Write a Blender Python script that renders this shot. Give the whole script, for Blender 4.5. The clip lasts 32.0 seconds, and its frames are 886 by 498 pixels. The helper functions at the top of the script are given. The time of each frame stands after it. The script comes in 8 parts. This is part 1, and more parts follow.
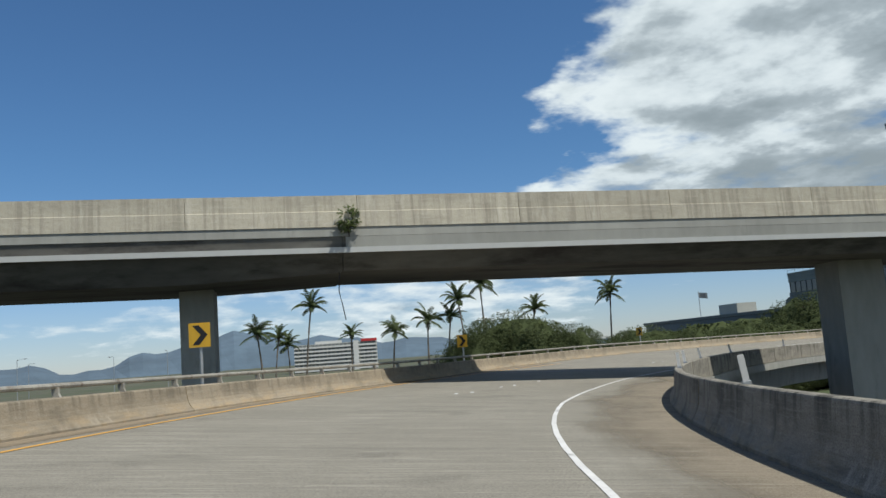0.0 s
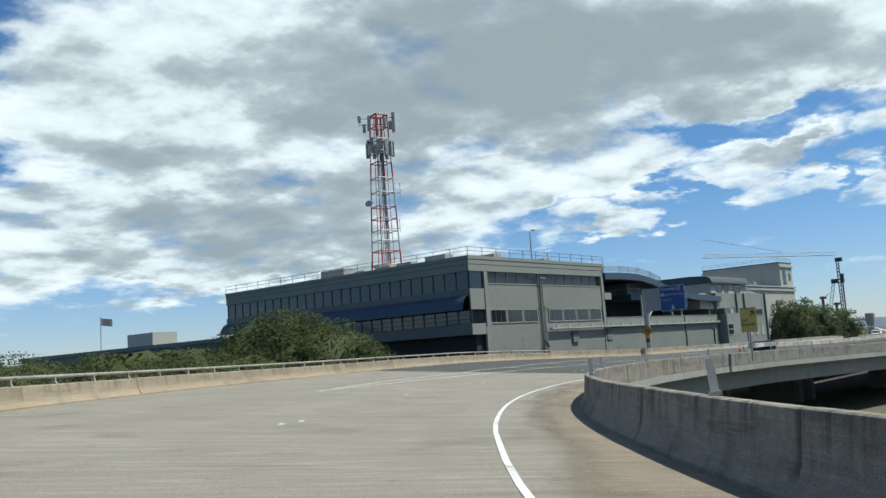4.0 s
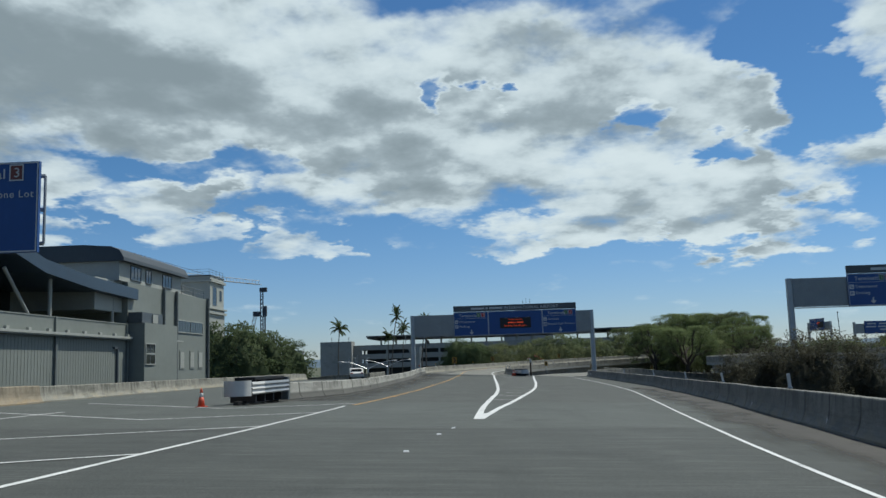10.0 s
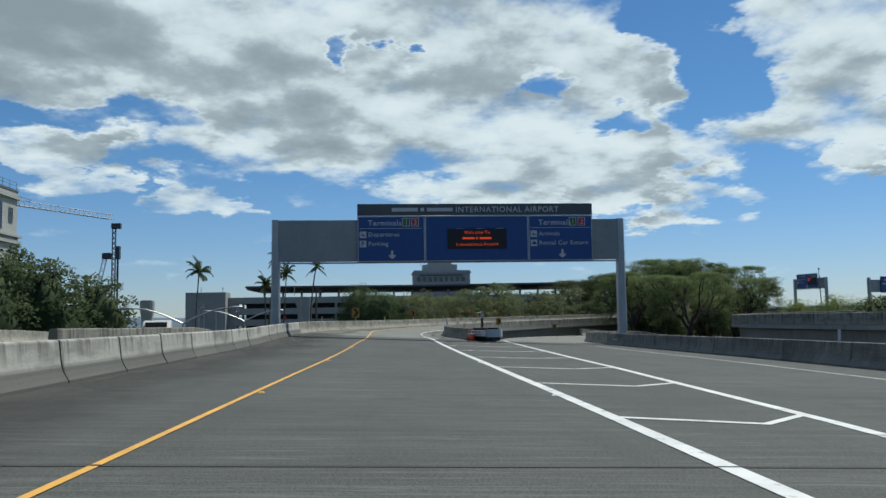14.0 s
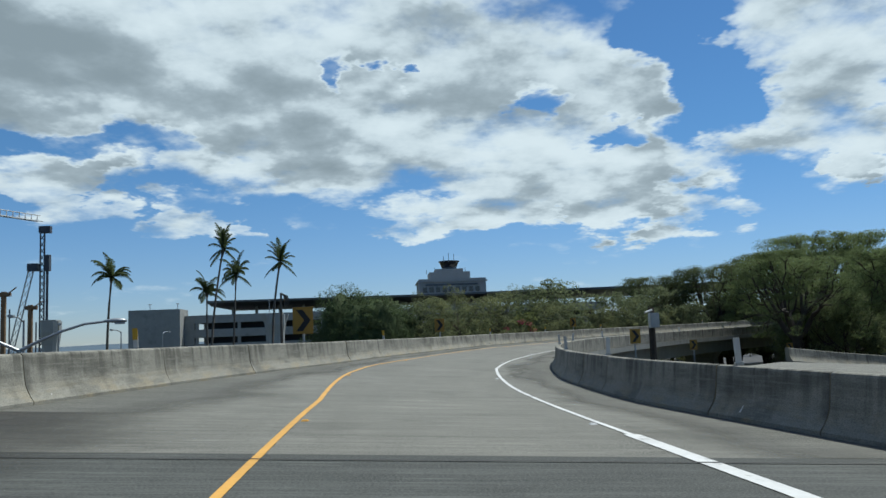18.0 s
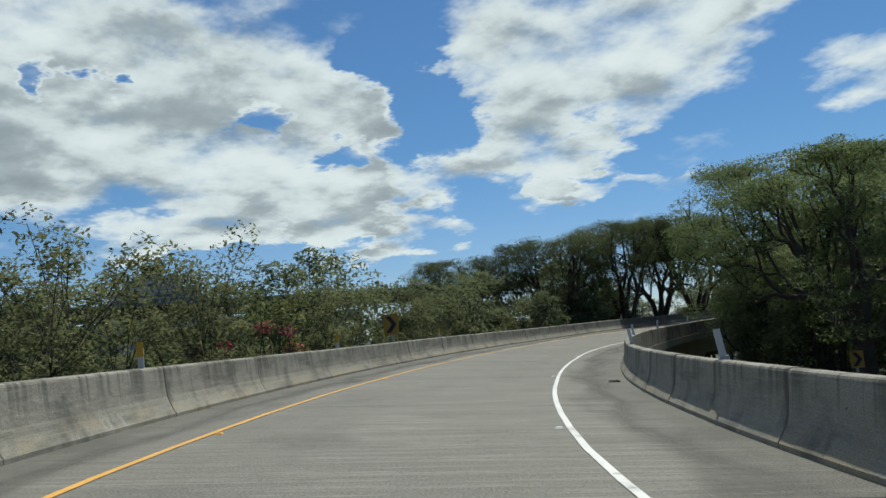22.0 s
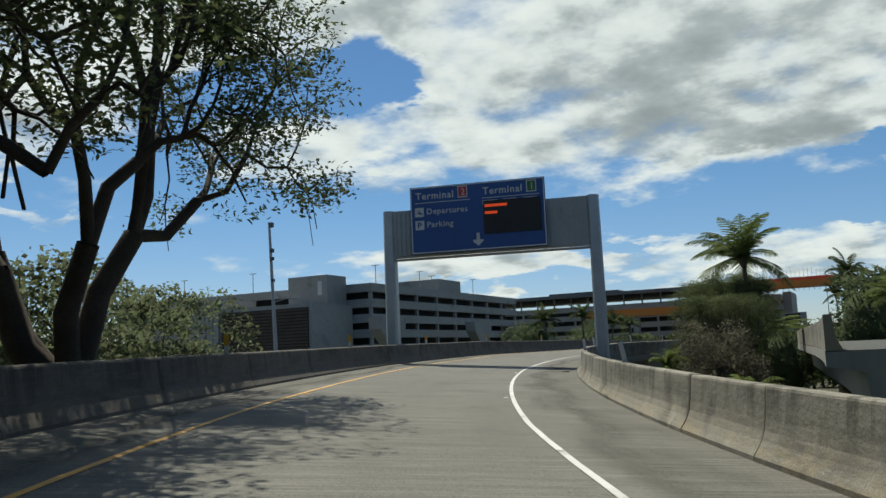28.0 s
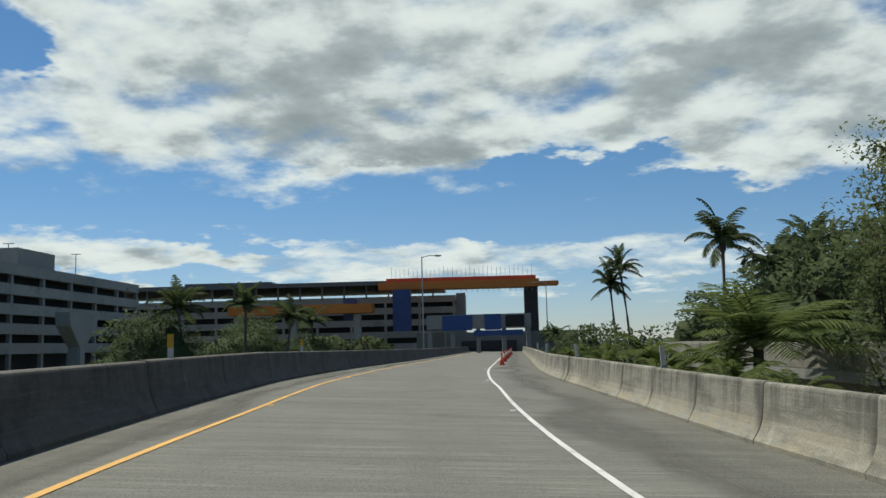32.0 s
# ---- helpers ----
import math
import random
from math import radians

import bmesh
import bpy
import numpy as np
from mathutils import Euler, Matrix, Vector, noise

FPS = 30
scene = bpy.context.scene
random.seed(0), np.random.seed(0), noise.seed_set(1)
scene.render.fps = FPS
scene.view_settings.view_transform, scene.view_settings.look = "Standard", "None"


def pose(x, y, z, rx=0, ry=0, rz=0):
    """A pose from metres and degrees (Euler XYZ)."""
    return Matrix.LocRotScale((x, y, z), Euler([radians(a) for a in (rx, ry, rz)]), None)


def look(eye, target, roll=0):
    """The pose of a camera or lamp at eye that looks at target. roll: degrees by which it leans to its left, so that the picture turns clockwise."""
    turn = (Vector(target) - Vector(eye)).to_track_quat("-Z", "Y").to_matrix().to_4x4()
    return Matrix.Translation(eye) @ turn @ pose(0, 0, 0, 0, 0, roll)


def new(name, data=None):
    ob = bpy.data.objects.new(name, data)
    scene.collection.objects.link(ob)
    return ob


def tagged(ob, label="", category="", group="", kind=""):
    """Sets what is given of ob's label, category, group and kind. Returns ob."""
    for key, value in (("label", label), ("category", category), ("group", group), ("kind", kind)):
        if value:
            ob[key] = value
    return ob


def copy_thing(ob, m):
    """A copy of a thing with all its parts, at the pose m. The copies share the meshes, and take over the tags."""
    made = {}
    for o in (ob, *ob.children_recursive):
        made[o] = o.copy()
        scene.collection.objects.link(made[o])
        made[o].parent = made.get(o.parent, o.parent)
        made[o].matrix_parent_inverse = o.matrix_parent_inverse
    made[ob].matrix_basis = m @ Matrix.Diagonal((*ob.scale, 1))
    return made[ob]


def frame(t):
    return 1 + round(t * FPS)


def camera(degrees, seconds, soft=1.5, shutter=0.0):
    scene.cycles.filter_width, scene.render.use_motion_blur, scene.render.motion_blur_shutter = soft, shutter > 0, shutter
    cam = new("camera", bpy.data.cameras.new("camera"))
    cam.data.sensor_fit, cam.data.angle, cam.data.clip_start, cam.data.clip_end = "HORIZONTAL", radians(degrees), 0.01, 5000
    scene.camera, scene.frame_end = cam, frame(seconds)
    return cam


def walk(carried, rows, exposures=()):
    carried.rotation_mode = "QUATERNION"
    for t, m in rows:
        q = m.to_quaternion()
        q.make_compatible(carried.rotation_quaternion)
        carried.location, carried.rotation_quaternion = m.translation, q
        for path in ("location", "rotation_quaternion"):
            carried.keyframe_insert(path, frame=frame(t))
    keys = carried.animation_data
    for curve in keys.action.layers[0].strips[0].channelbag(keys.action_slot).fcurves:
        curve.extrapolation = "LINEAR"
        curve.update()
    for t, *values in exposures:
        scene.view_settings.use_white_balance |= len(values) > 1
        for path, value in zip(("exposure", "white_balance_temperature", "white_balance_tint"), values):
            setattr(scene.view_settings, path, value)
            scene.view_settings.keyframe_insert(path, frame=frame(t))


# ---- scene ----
cam = camera(54.94, 32.0)
PATH = [
    (0.0, 0.00, 0.00, 1.20, 96.92, 4.11, -9.64),
    (0.5, 0.90, 5.91, 1.12, 95.80, 6.65, -15.04),
    (1.0, 2.27, 11.72, 1.04, 95.40, 6.32, -20.51),
    (1.5, 4.11, 17.39, 0.97, 95.65, 4.47, -26.40),
    (2.0, 6.44, 22.86, 0.92, 96.79, 3.26, -32.26),
    (2.5, 9.15, 28.11, 0.89, 97.85, 2.78, -36.05),
    (3.0, 12.15, 33.17, 0.86, 97.55, 3.13, -40.16),
    (3.5, 15.47, 38.02, 0.84, 97.24, 3.47, -44.45),
    (4.0, 19.12, 42.61, 0.81, 96.92, 3.79, -48.91),
    (4.5, 23.10, 46.94, 0.78, 96.59, 4.07, -53.52),
    (5.0, 27.40, 50.98, 0.74, 96.39, 4.83, -57.74),
    (5.5, 32.03, 54.70, 0.68, 96.41, 5.37, -62.25),
    (6.0, 37.02, 58.05, 0.61, 97.18, 4.96, -66.63),
    (6.5, 42.32, 61.00, 0.51, 98.17, 3.74, -70.38),
    (7.0, 47.87, 63.53, 0.42, 97.93, 3.00, -73.74),
    (7.5, 53.62, 65.67, 0.35, 97.22, 3.10, -76.84),
    (8.0, 59.52, 67.48, 0.28, 97.59, 3.41, -80.03),
    (8.5, 65.57, 68.99, 0.19, 98.43, 2.89, -83.23),
    (9.0, 71.76, 70.21, 0.10, 98.23, 1.91, -85.40),
    (9.5, 78.10, 71.10, 0.06, 97.82, 1.58, -86.91),
    (10.0, 84.59, 71.73, 0.05, 97.50, 1.87, -87.82),
    (10.5, 91.21, 72.19, -0.01, 97.06, 1.76, -88.95),
    (11.0, 97.95, 72.53, -0.13, 96.72, 2.09, -90.20),
    (11.5, 104.78, 72.78, -0.26, 96.31, 2.62, -91.55),
    (12.0, 111.67, 72.96, -0.38, 95.57, 1.88, -92.92),
    (12.5, 118.58, 73.09, -0.49, 95.05, 1.20, -93.64),
    (13.0, 125.48, 73.20, -0.58, 95.08, 0.71, -94.06),
    (13.5, 132.34, 73.27, -0.65, 94.78, 0.86, -94.35),
    (14.0, 139.13, 73.29, -0.71, 94.77, 0.83, -94.56),
    (14.5, 145.85, 73.25, -0.76, 94.78, 0.85, -94.48),
    (15.0, 152.50, 73.19, -0.80, 94.79, 0.94, -94.11),
    (15.5, 159.10, 73.15, -0.81, 94.82, 1.08, -93.46),
    (16.0, 165.63, 73.13, -0.81, 94.20, 0.70, -93.15),
    (16.5, 172.08, 73.10, -0.79, 94.69, 0.96, -93.33),
    (17.0, 178.42, 73.01, -0.77, 96.21, 1.28, -93.97),
    (17.5, 184.66, 72.83, -0.74, 96.50, 1.70, -94.38),
    (18.0, 190.81, 72.60, -0.70, 96.01, 2.18, -94.52),
    (18.5, 196.89, 72.31, -0.66, 95.96, 2.46, -95.21),
    (19.0, 202.96, 71.92, -0.63, 95.51, 3.34, -96.55),
    (19.5, 209.02, 71.39, -0.61, 95.24, 4.09, -98.43),
    (20.0, 215.09, 70.68, -0.60, 95.82, 4.76, -100.90),
    (20.5, 221.17, 69.73, -0.58, 96.21, 5.24, -103.66),
    (21.0, 227.27, 68.49, -0.56, 96.84, 4.92, -106.79),
    (21.5, 233.40, 66.89, -0.51, 96.96, 4.82, -109.65),
    (22.0, 239.53, 64.91, -0.47, 96.20, 4.73, -112.71),
    (22.5, 245.59, 62.48, -0.44, 95.55, 4.48, -116.88),
    (23.0, 251.52, 59.59, -0.42, 95.71, 4.52, -120.97),
    (23.5, 257.29, 56.38, -0.39, 95.73, 4.49, -123.56),
    (24.0, 262.91, 52.92, -0.33, 96.29, 4.02, -126.49),
    (24.5, 268.33, 49.22, -0.26, 97.33, 3.66, -129.45),
    (25.0, 273.53, 45.26, -0.19, 98.47, 3.72, -132.98),
    (25.5, 278.46, 41.01, -0.12, 98.86, 3.91, -136.62),
    (26.0, 283.11, 36.48, -0.05, 98.65, 3.59, -140.12),
    (26.5, 287.49, 31.70, 0.02, 98.45, 3.27, -143.59),
    (27.0, 291.57, 26.69, 0.09, 98.24, 2.97, -147.04),
    (27.5, 295.35, 21.45, 0.18, 98.02, 2.69, -150.47),
    (28.0, 298.85, 16.02, 0.30, 97.13, 2.42, -153.47),
    (28.5, 302.09, 10.44, 0.42, 96.87, 2.77, -156.36),
    (29.0, 305.05, 4.70, 0.53, 97.25, 2.43, -160.08),
    (29.5, 307.68, -1.20, 0.64, 97.49, 2.03, -163.42),
    (30.0, 310.02, -7.22, 0.78, 97.44, 2.02, -166.28),
    (30.5, 312.06, -13.34, 0.92, 97.00, 2.09, -169.34),
    (31.0, 313.79, -19.54, 1.05, 96.58, 1.81, -172.22),
    (31.5, 315.20, -25.82, 1.16, 96.32, 1.70, -174.99),
    (32.0, 316.31, -32.15, 1.25, 96.43, 1.40, -177.67),
]
EXPO = [(0.0, 0.08, 6500, 7), (0.8, 0.2, 6650, 6), (1.5, 0.66, 6750, 6), (2.5, 0.62, 6700, 6), (3.6, 0.5, 6500, 5), (4.5, 0.1, 6350, 4), (5.5, 0.03, 6350, 4), (7.0, 0.01, 6350, 4), (8.0, 0.02, 6350, 4), (9.5, -0.12, 6250, 3), (11.0, -0.08, 6250, 3), (13.5, -0.04, 6250, 3), (16.0, 0.1, 6100, 3), (16.6, 0.55, 6150, 3), (17.4, 0.2, 6100, 3), (18.5, -0.1, 6100, 3), (20.0, 0.0, 6350, 2), (22.0, -0.04, 6550, 3), (24.5, 0.1, 6850, 4), (28.0, 0.04, 7000, 4), (29.5, 0.1, 6950, 4), (32.0, -0.02, 6900, 3)]
walk(cam, [(t, pose(x, y, z, rx, ry, rz)) for t, x, y, z, rx, ry, rz in PATH], EXPO)

# ---- sky and sun ----
SUN_AZ = (0.65, -0.76)
SUN_EL = radians(60)
sun = new("sun", bpy.data.lights.new("sun", "SUN"))
sun.data.energy, sun.data.angle, sun.data.color = 5.0, radians(0.6), (1.0, 0.95, 0.87)
sun.matrix_world = look((SUN_AZ[0] * 50, SUN_AZ[1] * 50, 50 * math.tan(SUN_EL)), (0, 0, 0))

world = bpy.data.worlds.new("sky")
scene.world = world
world.use_nodes = True
wt = world.node_tree
wt.nodes.clear()


def wmath(op, a, b=None):
    n = wt.nodes.new("ShaderNodeMath")
    n.operation = op
    for i, v in enumerate((a, b)):
        if v is None:
            continue
        if isinstance(v, (int, float)):
            n.inputs[i].default_value = v
        else:
            wt.links.new(v, n.inputs[i])
    return n.outputs[0]


sky = wt.nodes.new("ShaderNodeTexSky")
sky.sky_type = "NISHITA"
sky.sun_disc = False
sky.sun_elevation = SUN_EL
sky.sun_rotation = math.atan2(SUN_AZ[0], SUN_AZ[1])
sky.air_density, sky.dust_density, sky.ozone_density = 1.0, 0.1, 3.0
tc = wt.nodes.new("ShaderNodeTexCoord")
sep = wt.nodes.new("ShaderNodeSeparateXYZ")
wt.links.new(tc.outputs["Generated"], sep.inputs[0])
SX, SY, SZ = sep.outputs

def wvec(op, a, b=None):
    n = wt.nodes.new("ShaderNodeVectorMath")
    n.operation = op
    for k_, v in enumerate((a, b)):
        if v is None:
            continue
        if isinstance(v, tuple):
            n.inputs[k_].default_value = v
        else:
            wt.links.new(v, n.inputs[k_])
    return n


def sheet(lift):
    """A flat layer of cloud seen from below; lift looks a little higher up."""
    c = wt.nodes.new("ShaderNodeCombineXYZ")
    deep = wmath("ADD", wmath("MAXIMUM", wmath("ADD", SZ, lift), 0.0), 0.2)
    wt.links.new(wmath("DIVIDE", SX, deep), c.inputs[0])
    wt.links.new(wmath("DIVIDE", SY, deep), c.inputs[1])
    return c.outputs[0]


def wnoise(vec, scale, detail, rough, offset, dist=0.0):
    n = wt.nodes.new("ShaderNodeTexNoise")
    n.inputs["Scale"].default_value, n.inputs["Detail"].default_value = scale, detail
    n.inputs["Roughness"].default_value, n.inputs["Distortion"].default_value = rough, dist
    wt.links.new(wvec("ADD", vec, offset).outputs[0], n.inputs["Vector"])
    return n


def ramp(v, a, b, c=0.0, d=1.0):
    r = wt.nodes.new("ShaderNodeMapRange")
    r.interpolation_type = "SMOOTHSTEP"
    for k_, x_ in zip(("From Min", "From Max", "To Min", "To Max"), (a, b, c, d)):
        r.inputs[k_].default_value = x_
    wt.links.new(v, r.inputs["Value"])
    return r.outputs[0]


low, high = sheet(0.0), sheet(0.022)
# bearing (anticlockwise from north, behind the start at 180) and height of each view of the sky, with wind-torn edges
bearing = wmath("MULTIPLY", wmath("ARCTAN2", wmath("MULTIPLY", SX, -1.0), SY), 180 / math.pi)
bearing = wmath("SUBTRACT", bearing, wmath("MULTIPLY", wmath("GREATER_THAN", bearing, 100.0), 360.0))
height = wmath("MULTIPLY", wmath("ARCSINE", SZ), 180 / math.pi)
spot = wt.nodes.new("ShaderNodeCombineXYZ")
wt.links.new(bearing, spot.inputs[0])
wt.links.new(height, spot.inputs[1])
torn = wvec("MULTIPLY", wvec("SUBTRACT", wnoise(low, 3.2, 5.0, 0.6, (4.0, 2.0, 1.0)).outputs["Color"], (0.5, 0.5, 0.5)).outputs[0], (18.0, 7.0, 0.0))
SPOT = wvec("ADD", spot.outputs[0], torn.outputs[0]).outputs[0]


def lobes(rows):
    """The sum of soft ovals of cloud: bearing, height, half width, half height, amount."""
    total = None
    for az, el_, ra, re_, amount in rows:
        d = wvec("LENGTH", wvec("DIVIDE", wvec("SUBTRACT", SPOT, (az, el_, 0.0)).outputs[0], (ra, re_, 1.0)).outputs[0]).outputs["Value"]
        v = ramp(d, 0.6, 1.4, amount, 0.0)
        total = v if total is None else wmath("ADD", total, v)
    return total


OVERCAST = lobes([(-27, 8.5, 15, 3.2, 0.46), (-4, 4.0, 20, 2.6, 0.28), (-33, 18, 14, 8.5, 0.46), (-60, 21, 24, 8.6, 0.46), (-58, 11.3, 8, 2.2, 0.46), (-43, 8.5, 13, 4.2, 0.46), (-84, 17, 16, 6.2, 0.46), (-97, 15, 14, 6.3, 0.46), (-98, 20, 11, 5, 0.2), (-106, 11, 8, 3.2, 0.46), (-125, 18, 10.5, 4.4, 0.46), (-120, 13, 5, 3.6, 0.46), (-136, 22, 9, 3.2, 0.46)])
HEAPS = lobes([(-71, 10.2, 4.6, 1.9, 0.36), (-78.3, 8.6, 3.2, 1.3, 0.36), (-61, 7.8, 4, 0.8, 0.3), (-94, 8.1, 5, 0.8, 0.26), (-103, 8.4, 5, 1.0, 0.28), (-111, 7.3, 5.5, 0.8, 0.26), (-108, 9.0, 5, 2.0, 0.2), (-127, 9.3, 5, 0.6, 0.24), (-122, 10.4, 1.6, 1.3, 0.26), (-144, 14.4, 6.2, 2.1, 0.36), (-163, 17.5, 15, 6.4, 0.48), (-184, 18, 23, 6.4, 0.48), (-202, 14, 10, 4.4, 0.44), (-175, 24, 40, 5, 0.4), (-180, 5.6, 24, 1.7, 0.32), (-156, 6.0, 9, 1.5, 0.28), (-150, 11.5, 3, 1.2, 0.2)])
GAPS = lobes([(-33, 17.5, 12, 4.5, 0.2), (8, 25, 25, 17, -0.5), (-16, 12.6, 3, 1.2, -0.2), (-38, 2.5, 14, 1.8, -0.25), (-89.6, 18.0, 1.2, 1.4, -0.36), (-101.3, 15.6, 2.2, 0.9, -0.36), (-106.5, 12.6, 2.4, 0.7, -0.3), (-112, 16, 2.6, 4.5, -0.4), (-148, 19.0, 3.0, 2.2, -0.38), (-173, 8.7, 14, 1.2, -0.3), (-187, 11.4, 5, 0.9, -0.3), (-195, 9.0, 7, 1.3, -0.25), (-73.5, 13.0, 6, 0.9, -0.32), (-66, 9.3, 1.6, 2.0, -0.2), (-75, 10.4, 1.2, 1.6, -0.2), (-83, 8.0, 2, 1.2, -0.2), (-112, 19.8, 3, 1.8, -0.3)])
upper = ramp(height, 24.0, 34.0, 0.0, 0.2)
shift = wmath("ADD", wmath("ADD", wmath("MINIMUM", wmath("ADD", wmath("ADD", OVERCAST, HEAPS), upper), 0.47), GAPS), -0.2)


def density(vec):
    big = wnoise(vec, 1.7, 3.0, 0.5, (3.1, 1.7, 0.2)).outputs["Fac"]
    fine = wnoise(vec, 5.2, 8.0, 0.53, (0.4, 5.2, 0.7)).outputs["Fac"]
    return wmath("ADD", wmath("MULTIPLY", big, 0.5), wmath("MULTIPLY", fine, 0.9))


thick = density(low)
dens = wmath("ADD", thick, shift)
cover = ramp(dens, 0.6, 0.96)
# thick middles and undersides grey, thin rims and bulging tops bright
GREY = lobes([(-31, 17, 10, 5, -0.16), (-49, 20, 11, 4.6, 0.48), (-38, 8.5, 11, 3.5, 0.46), (-56, 17, 14, 3.8, 0.42), (-40, 12, 9, 4, 0.16), (-68, 17.5, 10, 2.6, 0.22), (-78, 18.5, 8, 2.6, 0.14), (-97, 21, 7, 2.6, 0.22), (-127, 15.6, 4, 1.4, 0.24), (-164, 16.2, 7, 2.2, 0.22), (-171, 13.5, 6, 1.6, 0.2), (-155, 13, 4, 1.2, 0.16), (-176, 14.8, 5, 2.0, 0.24), (-190, 16.8, 6, 2.2, 0.24), (-167, 18, 6, 2, 0.16), (-162, 13.4, 3, 1.2, 0.16)])
puff = wnoise(low, 3.1, 6.0, 0.5, (8.2, 2.4, 1.1)).outputs["Fac"]
lit = wmath("MULTIPLY", wmath("SUBTRACT", thick, density(high)), 3.0)
body = wmath("SUBTRACT", wmath("ADD", wmath("ADD", ramp(dens, 0.74, 1.34), GREY), wmath("MULTIPLY", wmath("SUBTRACT", 0.5, puff), 1.1)), lit)
ccol = wt.nodes.new("ShaderNodeValToRGB")
wt.links.new(ramp(body, -0.25, 1.2), ccol.inputs[0])
ce = ccol.color_ramp.elements
ce[0].position, ce[0].color = 0.0, (0.79, 0.86, 0.90, 1)
ce[1].position, ce[1].color = 1.0, (0.29, 0.345, 0.385, 1)
for p_, c_ in ((0.3, (0.66, 0.735, 0.785)), (0.62, (0.41, 0.475, 0.525))):
    e_ = ce.new(p_)
    e_.color = (*c_, 1)
mixc = wt.nodes.new("ShaderNodeMix")
mixc.data_type = "RGBA"
wt.links.new(cover, mixc.inputs[0])
tint = wt.nodes.new("ShaderNodeMix")
tint.data_type, tint.blend_type = "RGBA", "MULTIPLY"
tint.inputs[0].default_value = 1.0
pale = wt.nodes.new("ShaderNodeMix")
pale.data_type = "RGBA"
wt.links.new(ramp(height, 0.0, 14.0), pale.inputs[0])
pale.inputs[6].default_value, pale.inputs[7].default_value = (0.61, 0.70, 0.94, 1), (0.48, 0.69, 0.88, 1)
wt.links.new(pale.outputs[2], tint.inputs[7])
wt.links.new(sky.outputs[0], tint.inputs[6])
wt.links.new(tint.outputs[2], mixc.inputs[6])
cgain = wt.nodes.new("ShaderNodeVectorMath")
cgain.operation = "SCALE"
cgain.inputs["Scale"].default_value = 9.5
wt.links.new(ccol.outputs[0], cgain.inputs[0])
wt.links.new(cgain.outputs[0], mixc.inputs[7])
bg = wt.nodes.new("ShaderNodeBackground")
bg.inputs["Strength"].default_value = 0.1
wt.links.new(mixc.outputs[2], bg.inputs[0])
wo = wt.nodes.new("ShaderNodeOutputWorld")
wt.links.new(bg.outputs[0], wo.inputs[0])

# ---- materials ----
MATS = {}
PANEL = 97.0  # step of u from one barrier panel to the next
ALBEDO = 0.72  # scales all base colours down, so the strong sun leaves deeper shade


